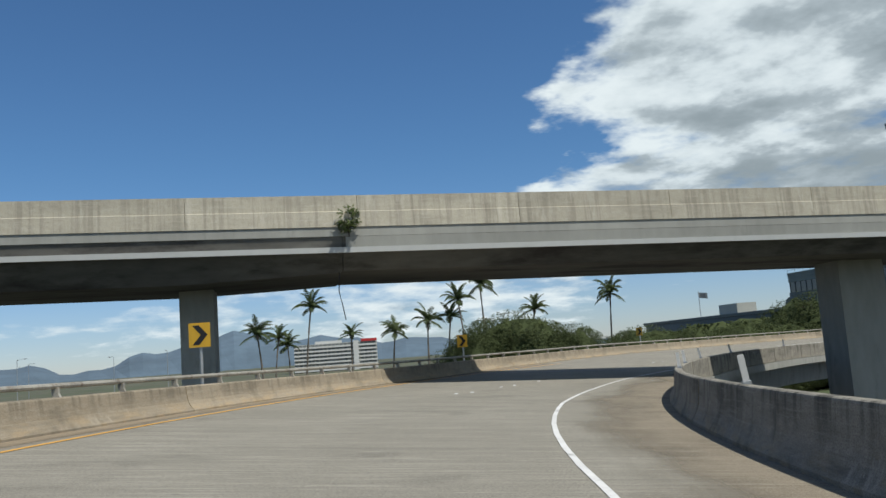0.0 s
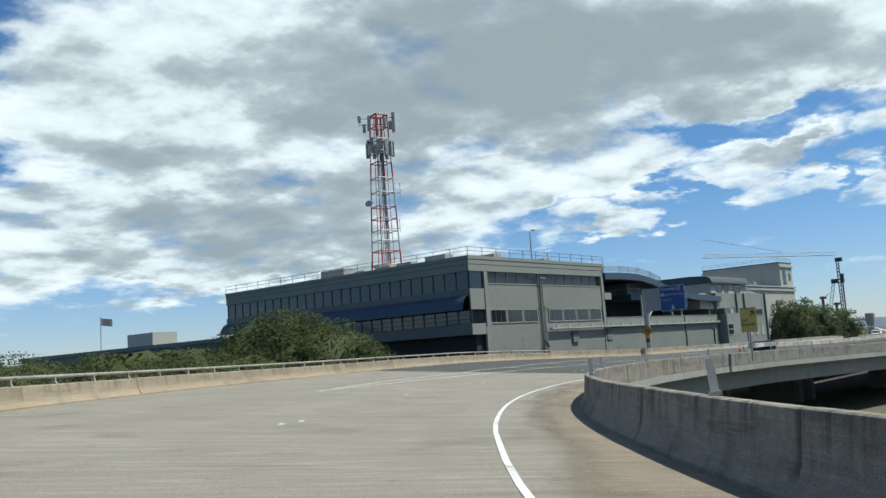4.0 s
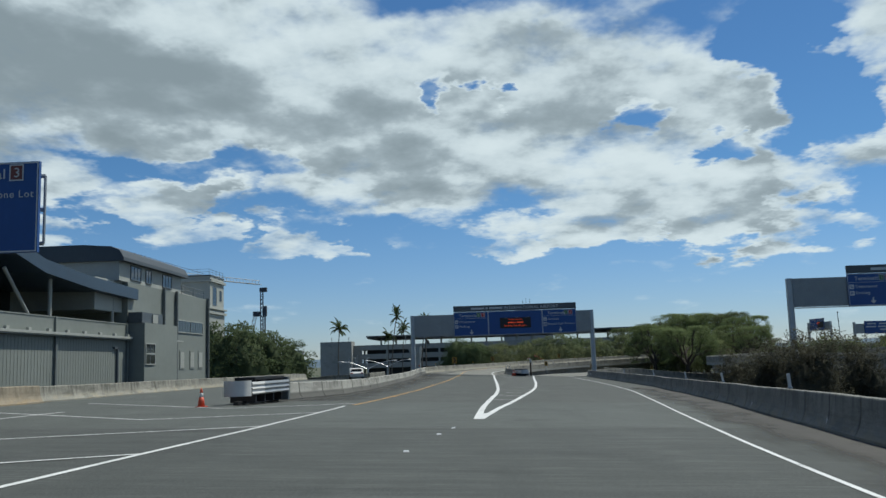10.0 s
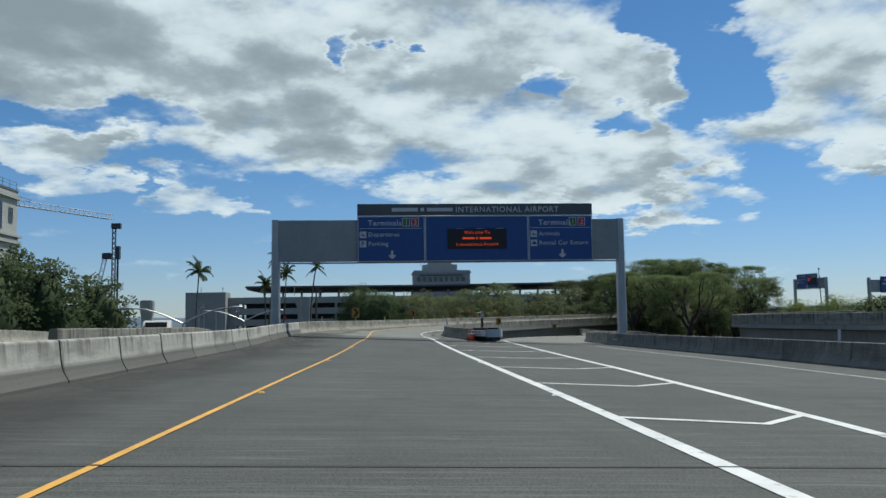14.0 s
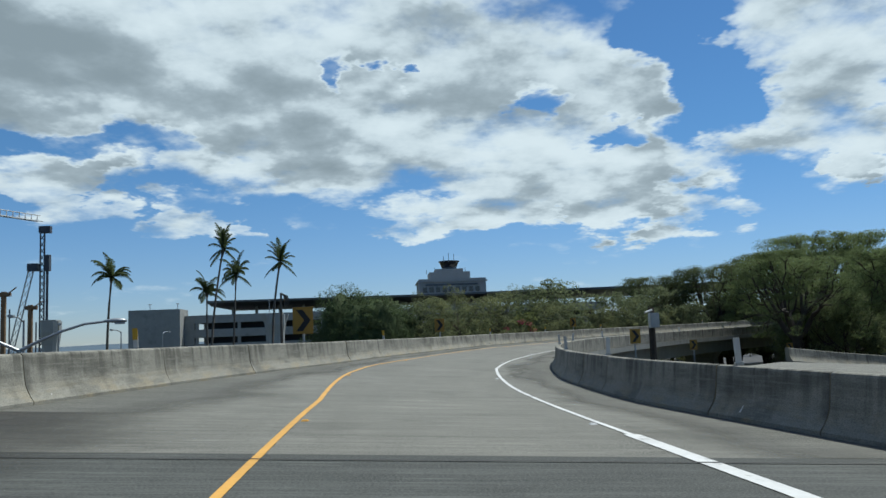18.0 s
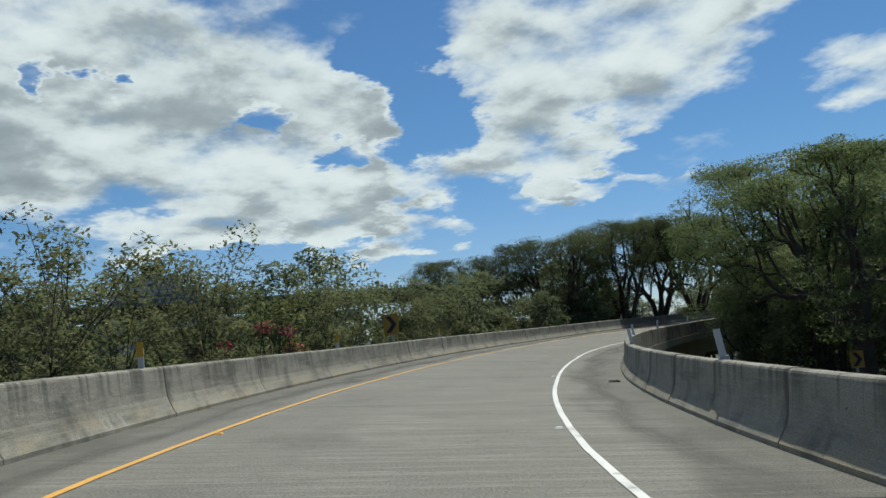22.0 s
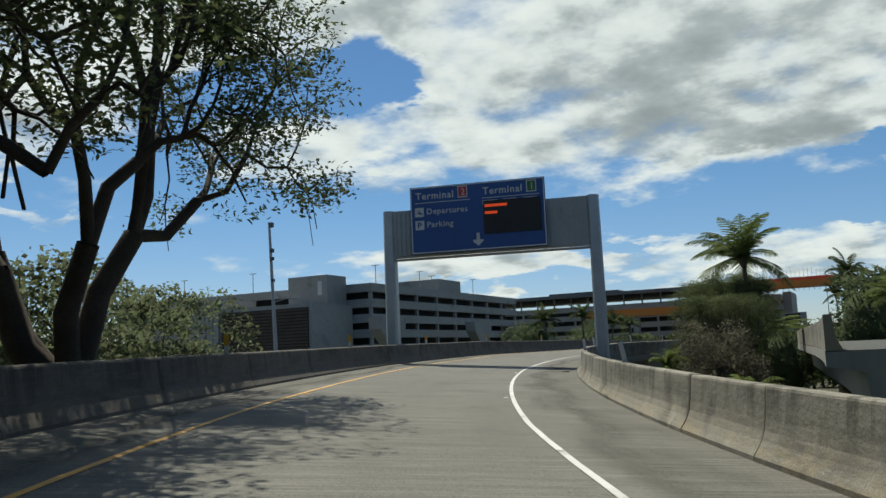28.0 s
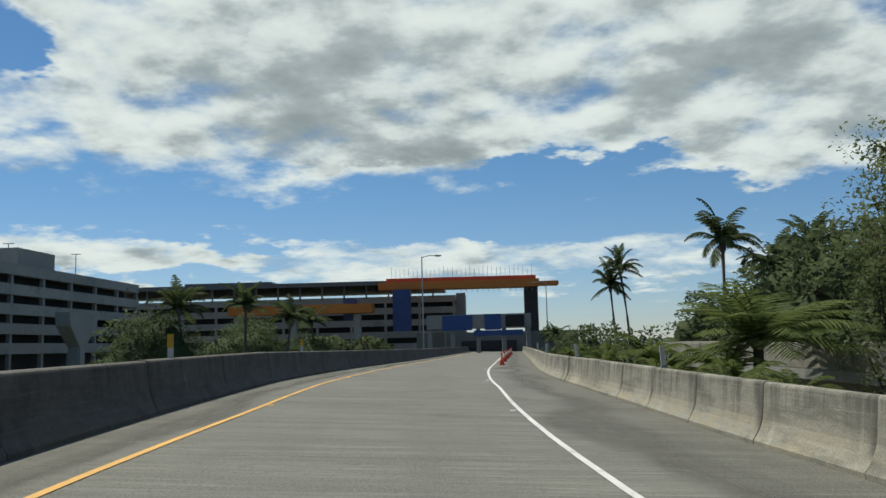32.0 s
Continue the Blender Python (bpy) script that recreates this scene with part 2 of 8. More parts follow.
def mat(name, color, rough=0.7, metal=0.0, var=0.15, scale=1.0, bump=0.0, bscale=30.0, stain=None, stretch=(1, 1, 1), spec=0.5, island=0.0, obj=0.0, world_space=True):
    """A principled material with two scales of colour variation, an optional stain colour and bump."""
    m = bpy.data.materials.new(name)
    m.use_nodes = True
    nt = m.node_tree
    b = nt.nodes["Principled BSDF"]
    b.inputs["Roughness"].default_value, b.inputs["Metallic"].default_value = rough, metal
    b.inputs["Specular IOR Level"].default_value = spec
    co = nt.nodes.new("ShaderNodeNewGeometry").outputs["Position"] if world_space else nt.nodes.new("ShaderNodeTexCoord").outputs["Object"]
    mp = nt.nodes.new("ShaderNodeMapping")
    mp.inputs["Scale"].default_value = stretch
    nt.links.new(co, mp.inputs[0])

    def nz(sc, detail=4.0, rg=0.6):
        n = nt.nodes.new("ShaderNodeTexNoise")
        n.inputs["Scale"].default_value, n.inputs["Detail"].default_value, n.inputs["Roughness"].default_value = sc, detail, rg
        nt.links.new(mp.outputs[0], n.inputs["Vector"])
        return n.outputs["Fac"]

    def mul(a, b_, clampit=False):
        n = nt.nodes.new("ShaderNodeMath")
        n.operation = "MULTIPLY"
        n.use_clamp = clampit
        for i, v in enumerate((a, b_)):
            if isinstance(v, (int, float)):
                n.inputs[i].default_value = v
            else:
                nt.links.new(v, n.inputs[i])
        return n.outputs[0]

    def rng(v, a, b_, c, d):
        n = nt.nodes.new("ShaderNodeMapRange")
        for k, x in zip(("From Min", "From Max", "To Min", "To Max"), (a, b_, c, d)):
            n.inputs[k].default_value = x
        nt.links.new(v, n.inputs["Value"])
        return n.outputs[0]

    f = mul(rng(nz(scale * 0.35), 0.3, 0.7, 1 - var, 1 + var), rng(nz(scale * 4.0, 6.0), 0.3, 0.7, 1 - var * 0.7, 1 + var * 0.7))
    if island:
        gi = nt.nodes.new("ShaderNodeNewGeometry").outputs["Random Per Island"]
        f = mul(f, rng(gi, 0, 1, 1 - island, 1 + island))
    if obj:
        oi = nt.nodes.new("ShaderNodeObjectInfo").outputs["Random"]
        f = mul(f, rng(oi, 0, 1, 1 - obj, 1 + obj))
    mx = nt.nodes.new("ShaderNodeMix")
    mx.data_type, mx.blend_type = "RGBA", "MULTIPLY"
    mx.inputs[0].default_value = 1.0
    mx.inputs[6].default_value = (*[c_ * ALBEDO for c_ in color], 1)
    gray = nt.nodes.new("ShaderNodeCombineColor")
    for i in range(3):
        nt.links.new(f, gray.inputs[i])
    nt.links.new(gray.outputs[0], mx.inputs[7])
    out = mx.outputs[2]
    if stain:
        scol, lo, hi, ssc = stain
        sm = nt.nodes.new("ShaderNodeMix")
        sm.data_type = "RGBA"
        nt.links.new(rng(nz(ssc, 7.0, 0.7), lo, hi, 0, 1), sm.inputs[0])
        sm.inputs[7].default_value = (*[c_ * ALBEDO for c_ in scol], 1)
        nt.links.new(out, sm.inputs[6])
        out = sm.outputs[2]
    nt.links.new(out, b.inputs["Base Color"])
    if bump:
        bp = nt.nodes.new("ShaderNodeBump")
        bp.inputs["Strength"].default_value = bump
        bp.inputs["Distance"].default_value = 0.02
        nt.links.new(nz(bscale, 5.0), bp.inputs["Height"])
        nt.links.new(bp.outputs[0], b.inputs["Normal"])
    MATS[name] = m
    return m


def surface(name, color, layers, rough=0.86, bump=0.3, obj=0.0):
    """A worn surface laid out in metres along (u) and across (v). layers: (scale u, scale v, detail, from, to, colour or None, strength)."""
    m = bpy.data.materials.new(name)
    m.use_nodes = True
    nt = m.node_tree
    b = nt.nodes["Principled BSDF"]
    b.inputs["Roughness"].default_value = rough
    b.inputs["Specular IOR Level"].default_value = 0.3
    uvn = nt.nodes.new("ShaderNodeUVMap")
    uvn.uv_map = "metres"
    rgb = nt.nodes.new("ShaderNodeRGB")
    rgb.outputs[0].default_value = (*[c_ * ALBEDO for c_ in color], 1)
    out = rgb.outputs[0]
    first = None
    for q, (su, sv, det, lo, hi, col, amt, *zone) in enumerate(layers):
        mp = nt.nodes.new("ShaderNodeMapping")
        mp.inputs["Scale"].default_value = (su, sv, 1)
        mp.inputs["Location"].default_value = (q * 7.3, q * 3.1, q)
        nt.links.new(uvn.outputs[0], mp.inputs[0])
        nz = nt.nodes.new("ShaderNodeTexNoise")
        nz.inputs["Scale"].default_value, nz.inputs["Detail"].default_value, nz.inputs["Roughness"].default_value = 1.0, det, 0.62
        nt.links.new(mp.outputs[0], nz.inputs["Vector"])
        if first is None:
            first = nz.outputs["Fac"]
        mr = nt.nodes.new("ShaderNodeMapRange")
        mr.interpolation_type = "SMOOTHSTEP"
        for kk, v in zip(("From Min", "From Max", "To Min", "To Max"), (lo, hi, 0.0, amt)):
            mr.inputs[kk].default_value = v
        nt.links.new(nz.outputs["Fac"], mr.inputs["Value"])
        amount = mr.outputs[0]
        if zone:
            sp = nt.nodes.new("ShaderNodeSeparateXYZ")
            nt.links.new(uvn.outputs[0], sp.inputs[0])
            zr = nt.nodes.new("ShaderNodeMapRange")
            zr.inputs["From Min"].default_value, zr.inputs["From Max"].default_value = zone
            nt.links.new(sp.outputs[1], zr.inputs["Value"])
            mu = nt.nodes.new("ShaderNodeMath")
            mu.operation = "MULTIPLY"
            nt.links.new(zr.outputs[0], mu.inputs[0])
            nt.links.new(amount, mu.inputs[1])
            amount = mu.outputs[0]
        mx = nt.nodes.new("ShaderNodeMix")
        mx.data_type = "RGBA"
        nt.links.new(amount, mx.inputs[0])
        nt.links.new(out, mx.inputs[6])
        mx.inputs[7].default_value = (*[c_ * ALBEDO for c_ in col], 1)
        out = mx.outputs[2]
    if obj:
        oi = nt.nodes.new("ShaderNodeObjectInfo").outputs["Random"]
        hs = nt.nodes.new("ShaderNodeHueSaturation")
        mr = nt.nodes.new("ShaderNodeMapRange")
        mr.inputs["To Min"].default_value, mr.inputs["To Max"].default_value = 1 - obj, 1 + obj
        nt.links.new(oi, mr.inputs["Value"])
        nt.links.new(mr.outputs[0], hs.inputs["Value"])
        nt.links.new(out, hs.inputs["Color"])
        out = hs.outputs[0]
    nt.links.new(out, b.inputs["Base Color"])
    bp = nt.nodes.new("ShaderNodeBump")
    bp.inputs["Strength"].default_value, bp.inputs["Distance"].default_value = bump, 0.02
    nt.links.new(first, bp.inputs["Height"])
    nt.links.new(bp.outputs[0], b.inputs["Normal"])
    return m


def joint_stain(m, dark, amount=0.8, wide=0.3):
    """Mould that runs down beside the open joints: u starts anew on every panel."""
    nt = m.node_tree
    b = nt.nodes["Principled BSDF"]
    before = b.inputs["Base Color"].links[0].from_socket

    def calc(op, a, c, d=None):
        n = nt.nodes.new("ShaderNodeMath")
        n.operation = op
        for k, v in enumerate((a, c, d)):
            if v is None:
                continue
            if isinstance(v, (int, float)):
                n.inputs[k].default_value = v
            else:
                nt.links.new(v, n.inputs[k])
        return n.outputs[0]

    def fade(v, a, c, to=1.0):
        n = nt.nodes.new("ShaderNodeMapRange")
        n.interpolation_type = "SMOOTHSTEP"
        for kk, x in zip(("From Min", "From Max", "To Min", "To Max"), (a, c, 0.0, to)):
            n.inputs[kk].default_value = x
        nt.links.new(v, n.inputs["Value"])
        return n.outputs[0]

    uvn = nt.nodes.new("ShaderNodeUVMap")
    uvn.uv_map = "metres"
    sp = nt.nodes.new("ShaderNodeSeparateXYZ")
    nt.links.new(uvn.outputs[0], sp.inputs[0])
    along_ = calc("MODULO", sp.outputs[0], PANEL)
    mp = nt.nodes.new("ShaderNodeMapping")
    mp.inputs["Scale"].default_value = (5.0, 1.6, 1)
    nt.links.new(uvn.outputs[0], mp.inputs[0])
    nz = nt.nodes.new("ShaderNodeTexNoise")
    nz.inputs["Scale"].default_value, nz.inputs["Detail"].default_value = 1.0, 5.0
    nt.links.new(mp.outputs[0], nz.inputs["Vector"])
    near = fade(calc("MULTIPLY_ADD", nz.outputs["Fac"], wide * 1.6, along_), wide * 1.7, wide * 0.7)
    each = nt.nodes.new("ShaderNodeObjectInfo").outputs["Random"]
    f = calc("MULTIPLY", calc("MULTIPLY", near, fade(sp.outputs[1], 0.22, 0.5)), fade(each, 0.0, 0.6, amount))
    mx = nt.nodes.new("ShaderNodeMix")
    mx.data_type = "RGBA"
    nt.links.new(f, mx.inputs[0])
    nt.links.new(before, mx.inputs[6])
    mx.inputs[7].default_value = (*[c_ * ALBEDO for c_ in dark], 1)
    nt.links.new(mx.outputs[2], b.inputs["Base Color"])
    return m


def road(name, c, dark, pale):
    deep = tuple(v * 0.6 for v in dark)
    return surface(name, c, [(0.05, 0.7, 4, 0.45, 0.68, dark, 0.65), (0.9, 0.07, 5, 0.5, 0.66, dark, 0.75), (0.16, 0.35, 7, 0.47, 0.66, pale, 0.8), (4.0, 0.22, 7, 0.46, 0.58, dark, 0.7), (11.0, 0.4, 7, 0.46, 0.58, dark, 0.85), (30.0, 0.8, 4, 0.47, 0.57, dark, 0.75), (1.4, 0.12, 6, 0.57, 0.66, deep, 0.5), (0.5, 0.4, 8, 0.54, 0.68, deep, 0.62), (7.0, 0.6, 5, 0.6, 0.68, pale, 0.7), (2.6, 2.6, 7, 0.66, 0.70, deep, 0.8), (14, 14, 5, 0.5, 0.66, deep, 0.45), (45, 45, 3, 0.45, 0.62, pale, 0.6)], 0.88, 0.6)


def concrete(name, c, dark, pale, obj=0.08, amt=0.66):
    tan = (c[0] * 1.22, c[1] * 1.09, c[2] * 0.88)
    return surface(name, c, [(6.0, 6.0, 7, 0.42, 0.7, pale, 0.5), (0.45, 1.3, 7, 0.46, 0.66, dark, amt * 0.7), (1.1, 2.2, 7, 0.44, 0.62, tan, 0.8, 0.75, 0.1), (2.4, 0.2, 7, 0.52, 0.64, dark, amt * 0.85, 0.2, 1.15), (0.7, 0.3, 7, 0.56, 0.68, dark, amt * 0.85), (4.6, 0.1, 5, 0.5, 0.62, dark, amt, 0.55, 1.2), (1.5, 0.3, 6, 0.58, 0.67, pale, 0.7), (0.8, 14.0, 4, 0.5, 0.7, pale, 0.35), (8.0, 9.0, 4, 0.64, 0.70, pale, 0.8, 0.9, 0.2), (11.0, 9.0, 4, 0.66, 0.72, dark, 0.8), (34, 34, 3, 0.4, 0.66, dark, 0.4)], 0.92, 0.6, obj)


M_ROAD = road("road_pale_concrete", (0.335, 0.315, 0.262), (0.215, 0.2, 0.165), (0.40, 0.378, 0.318))
M_ROAD_D = road("road_dark_grey", (0.125, 0.134, 0.124), (0.068, 0.074, 0.068), (0.175, 0.186, 0.173))
M_ROAD_W = road("road_oily_grey", (0.098, 0.105, 0.098), (0.05, 0.054, 0.05), (0.14, 0.149, 0.139))
M_ROAD_M = road("road_stained_grey", (0.115, 0.12, 0.11), (0.055, 0.058, 0.053), (0.165, 0.172, 0.158))
M_ROAD_E = road("road_ramp_worn", (0.225, 0.226, 0.2), (0.13, 0.13, 0.115), (0.29, 0.29, 0.258))
M_ROAD_R = road("road_ramp_grey", (0.275, 0.27, 0.233), (0.148, 0.145, 0.126), (0.35, 0.344, 0.3))
def grime(name, c, dark, pale, reach=1.5, patch=1.3):
    """Dirt that thickens from the edge line (v = 0) towards the barrier (v = 2) in patches."""
    m = road(name, c, dark, pale)
    nt = m.node_tree
    uvn = nt.nodes.new("ShaderNodeUVMap")
    uvn.uv_map = "metres"
    sp = nt.nodes.new("ShaderNodeSeparateXYZ")
    nt.links.new(uvn.outputs[0], sp.inputs[0])
    mp = nt.nodes.new("ShaderNodeMapping")
    mp.inputs["Scale"].default_value = (0.22, 0.8, 1)
    nt.links.new(uvn.outputs[0], mp.inputs[0])
    nz = nt.nodes.new("ShaderNodeTexNoise")
    nz.inputs["Scale"].default_value, nz.inputs["Detail"].default_value = 1.0, 6.0
    nt.links.new(mp.outputs[0], nz.inputs["Vector"])
    a = nt.nodes.new("ShaderNodeMath")
    a.operation = "MULTIPLY_ADD"
    nt.links.new(nz.outputs["Fac"], a.inputs[0])
    a.inputs[1].default_value = patch * 2
    nt.links.new(sp.outputs[1], a.inputs[2])
    r = nt.nodes.new("ShaderNodeMapRange")
    r.interpolation_type = "SMOOTHSTEP"
    r.inputs["From Min"].default_value, r.inputs["From Max"].default_value = patch + 0.15, patch + 0.15 + reach
    nt.links.new(a.outputs[0], r.inputs["Value"])
    tr = nt.nodes.new("ShaderNodeBsdfTransparent")
    ms = nt.nodes.new("ShaderNodeMixShader")
    nt.links.new(r.outputs[0], ms.inputs[0])
    nt.links.new(tr.outputs[0], ms.inputs[1])
    nt.links.new(nt.nodes["Principled BSDF"].outputs[0], ms.inputs[2])
    nt.links.new(ms.outputs[0], nt.nodes["Material Output"].inputs[0])
    return m


M_SH_BROWN = grime("shoulder_brown", (0.33, 0.285, 0.215), (0.2, 0.165, 0.12), (0.38, 0.345, 0.27))
M_SH_DARK = grime("shoulder_dark", (0.095, 0.09, 0.082), (0.055, 0.052, 0.047), (0.14, 0.132, 0.12))
M_SH_MID = grime("shoulder_oily", (0.09, 0.088, 0.08), (0.045, 0.044, 0.04), (0.13, 0.126, 0.115), 2.4, 1.0)
M_SH_TAN = grime("shoulder_tan", (0.36, 0.285, 0.19), (0.25, 0.2, 0.14), (0.40, 0.33, 0.24))
M_SH_RAMP = grime("shoulder_ramp", (0.2, 0.198, 0.173), (0.105, 0.104, 0.091), (0.26, 0.258, 0.227))
M_BARRIER = joint_stain(concrete("barrier_concrete", (0.37, 0.355, 0.3), (0.1, 0.097, 0.083), (0.5, 0.485, 0.42), amt=0.8), (0.075, 0.073, 0.066))
M_BARRIER_M = joint_stain(surface("barrier_block_concrete", (0.5, 0.485, 0.435), [(6.0, 6.0, 7, 0.42, 0.72, (0.62, 0.61, 0.56), 0.5), (0.5, 1.3, 6, 0.46, 0.66, (0.2, 0.195, 0.175), 0.6), (3.4, 0.22, 6, 0.48, 0.64, (0.13, 0.125, 0.11), 0.8, 0.6, 1.15), (2.0, 3.0, 5, 0.1, 0.3, (0.10, 0.098, 0.09), 0.92, 0.64, 0.5), (11, 9, 4, 0.66, 0.73, (0.1, 0.1, 0.09), 0.7), (34, 34, 3, 0.4, 0.7, (0.2, 0.2, 0.18), 0.25)], 0.9, 0.5, 0.1), (0.07, 0.068, 0.06), 0.95, 0.2)
M_BARRIER_T = concrete("barrier_tan_concrete", (0.37, 0.31, 0.225), (0.13, 0.112, 0.085), (0.46, 0.41, 0.32), amt=0.55)
M_BARRIER_D = joint_stain(concrete("barrier_dark_concrete", (0.32, 0.298, 0.25), (0.08, 0.076, 0.064), (0.48, 0.455, 0.39), amt=0.72), (0.06, 0.058, 0.052))
M_BARRIER_G = joint_stain(concrete("barrier_grey_concrete", (0.285, 0.28, 0.25), (0.1, 0.098, 0.088), (0.4, 0.392, 0.355)), (0.07, 0.068, 0.062), 0.9, 0.22)
# base colour darkened to hold the tree shade; streaks and joint mould are real
M_BARRIER_SHADE = joint_stain(concrete("barrier_tree_shade_concrete", (0.14, 0.134, 0.12), (0.05, 0.048, 0.045), (0.23, 0.22, 0.2)), (0.045, 0.043, 0.04))
M_PARAPET = concrete("parapet_concrete", (0.6, 0.555, 0.445), (0.2, 0.18, 0.145), (0.72, 0.68, 0.57), amt=0.34)
M_TOWER = mat("tower_pale_concrete", (0.42, 0.43, 0.425), 0.8, var=0.08, scale=0.3, stain=((0.3, 0.3, 0.29), 0.6, 0.8, 0.3))
M_HOTEL = mat("hotel_white", (0.62, 0.63, 0.61), 0.7, var=0.05)
M_RAIL = mat("rusty_rail", (0.40, 0.38, 0.33), 0.6, 0.3, var=0.25, scale=3, stain=((0.16, 0.09, 0.05), 0.55, 0.7, 4.0))
M_JOINT = mat("joint_dark", (0.05, 0.048, 0.045), 0.95)
M_GIRDER = mat("girder_concrete", (0.36, 0.362, 0.33), 0.85, var=0.14, scale=0.5, bump=0.2, bscale=10, stain=((0.12, 0.115, 0.11), 0.58, 0.8, 0.7), stretch=(1, 1, 0.3))
# stained girder concrete, darkened so the shade under the bridge is in the colour
M_SOFFIT = mat("soffit_shaded_concrete", (0.135, 0.13, 0.116), 0.9, var=0.3, scale=0.6, stain=((0.045, 0.04, 0.036), 0.48, 0.62, 0.5), stretch=(0.35, 1, 1))
M_WHITE = mat("white_line_paint", (0.78, 0.78, 0.76), 0.6, var=0.12, scale=3, stain=((0.24, 0.24, 0.225), 0.57, 0.66, 2.2))
M_YELLOW = mat("yellow_line_paint", (0.80, 0.42, 0.06), 0.6, var=0.12, scale=3, stain=((0.4, 0.3, 0.15), 0.62, 0.8, 3.0))
M_STEEL = mat("galvanized_steel", (0.48, 0.50, 0.51), 0.45, 0.6, var=0.1, scale=3)
M_PANEL = mat("gantry_panel", (0.40, 0.42, 0.42), 0.55, 0.2, var=0.08, scale=2, stain=((0.25, 0.26, 0.26), 0.6, 0.8, 1.5))
M_SIGN_BLUE = mat("sign_blue", (0.02, 0.085, 0.30), 0.5, var=0.07, scale=1)
M_SIGN_GREY = mat("sign_header_grey", (0.09, 0.10, 0.11), 0.5, var=0.1)
# dirty yellow with the shade of backlit signs mixed into the colour
M_SIGN_SHADE = mat("sign_yellow_shaded", (0.46, 0.26, 0.035), 0.6, var=0.15, stain=((0.25, 0.14, 0.04), 0.55, 0.8, 3.0))
M_BADGE = mat("badge_brown_red", (0.19, 0.045, 0.03), 0.5)
M_SIGN_ORANGE = mat("sign_orange", (0.56, 0.24, 0.03), 0.5, var=0.12, stain=((0.3, 0.13, 0.03), 0.6, 0.8, 3.0))
M_SIGN_YELLOW = mat("sign_yellow", (0.72, 0.42, 0.03), 0.5, var=0.08)
M_SIGN_CREAM = mat("sign_cream_yellow", (0.72, 0.52, 0.14), 0.5, var=0.08)
M_LETTER = mat("sign_white", (0.66, 0.67, 0.67), 0.5, var=0.03)
M_BLACK = mat("matte_black", (0.012, 0.012, 0.013), 0.6)
M_RED = mat("sign_red", (0.5, 0.03, 0.03), 0.5)
M_GREEN_S = mat("sign_green", (0.05, 0.16, 0.04), 0.5)
M_BARK = mat("bark", (0.07, 0.055, 0.042), 0.95, var=0.3, scale=4, bump=0.6, bscale=12)
M_PALMBARK = mat("palm_bark", (0.16, 0.14, 0.115), 0.95, var=0.25, scale=5, bump=0.5, bscale=18)
M_BLD = mat("building_panel_grey", (0.262, 0.283, 0.255), 0.6, var=0.07, scale=0.6, stain=((0.16, 0.17, 0.15), 0.6, 0.8, 0.5))
M_RAIL_GREY = mat("roof_rail_grey", (0.17, 0.19, 0.20), 0.5, 0.3)
M_ANTENNA = mat("antenna_grey", (0.30, 0.325, 0.335), 0.5, var=0.1)
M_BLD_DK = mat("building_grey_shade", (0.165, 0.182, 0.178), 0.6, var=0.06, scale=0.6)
M_BLD_BLUE = mat("building_blue_metal", (0.048, 0.078, 0.118), 0.4, 0.1, var=0.08, scale=0.7)
M_BLD_TRIM = mat("building_trim", (0.11, 0.13, 0.145), 0.5)
M_BLD_ROOF = mat("building_roof_slate", (0.055, 0.07, 0.085), 0.6, var=0.1)
M_BLD_WHITE = mat("building_white", (0.45, 0.46, 0.42), 0.6, var=0.06)
# near black: the shade inside open decks and halls is put into the colour
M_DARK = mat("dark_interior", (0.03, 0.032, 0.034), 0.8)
M_GARAGE = mat("garage_concrete", (0.37, 0.375, 0.36), 0.85, var=0.1, scale=0.3, stain=((0.2, 0.2, 0.195), 0.56, 0.75, 0.25))
M_GROUND = mat("ground", (0.10, 0.095, 0.06), 0.95, var=0.35, scale=0.1, stain=((0.06, 0.085, 0.03), 0.45, 0.6, 0.05))
M_ASPHALT = mat("asphalt", (0.06, 0.06, 0.062), 0.9, var=0.2, scale=0.5)
M_ORANGE = mat("orange_steel", (0.62, 0.20, 0.02), 0.5, var=0.12, scale=0.4)
M_BLUE_EQ = mat("blue_equipment", (0.02, 0.06, 0.22), 0.5)
M_MAST_RED = mat("mast_red", (0.36, 0.025, 0.022), 0.5, var=0.12)
M_MAST_WHITE = mat("mast_white", (0.44, 0.46, 0.47), 0.5, var=0.1)
M_RIG = mat("rig_dark_blue", (0.05, 0.06, 0.085), 0.55, var=0.15)
M_RIG_ORANGE = mat("rig_rusty_orange", (0.23, 0.14, 0.07), 0.7, var=0.25, scale=0.8)
M_LOUVRE = mat("louvre_brown", (0.09, 0.062, 0.045), 0.7, var=0.2)
M_CONE = mat("cone_orange", (0.75, 0.09, 0.03), 0.55)
# distance haze is painted in as this even blue
M_MTN = mat("far_mountain_haze", (0.10, 0.15, 0.20), 1.0, var=0.2, scale=0.004)
M_PLASTIC = mat("white_plastic", (0.7, 0.69, 0.66), 0.5, var=0.08)


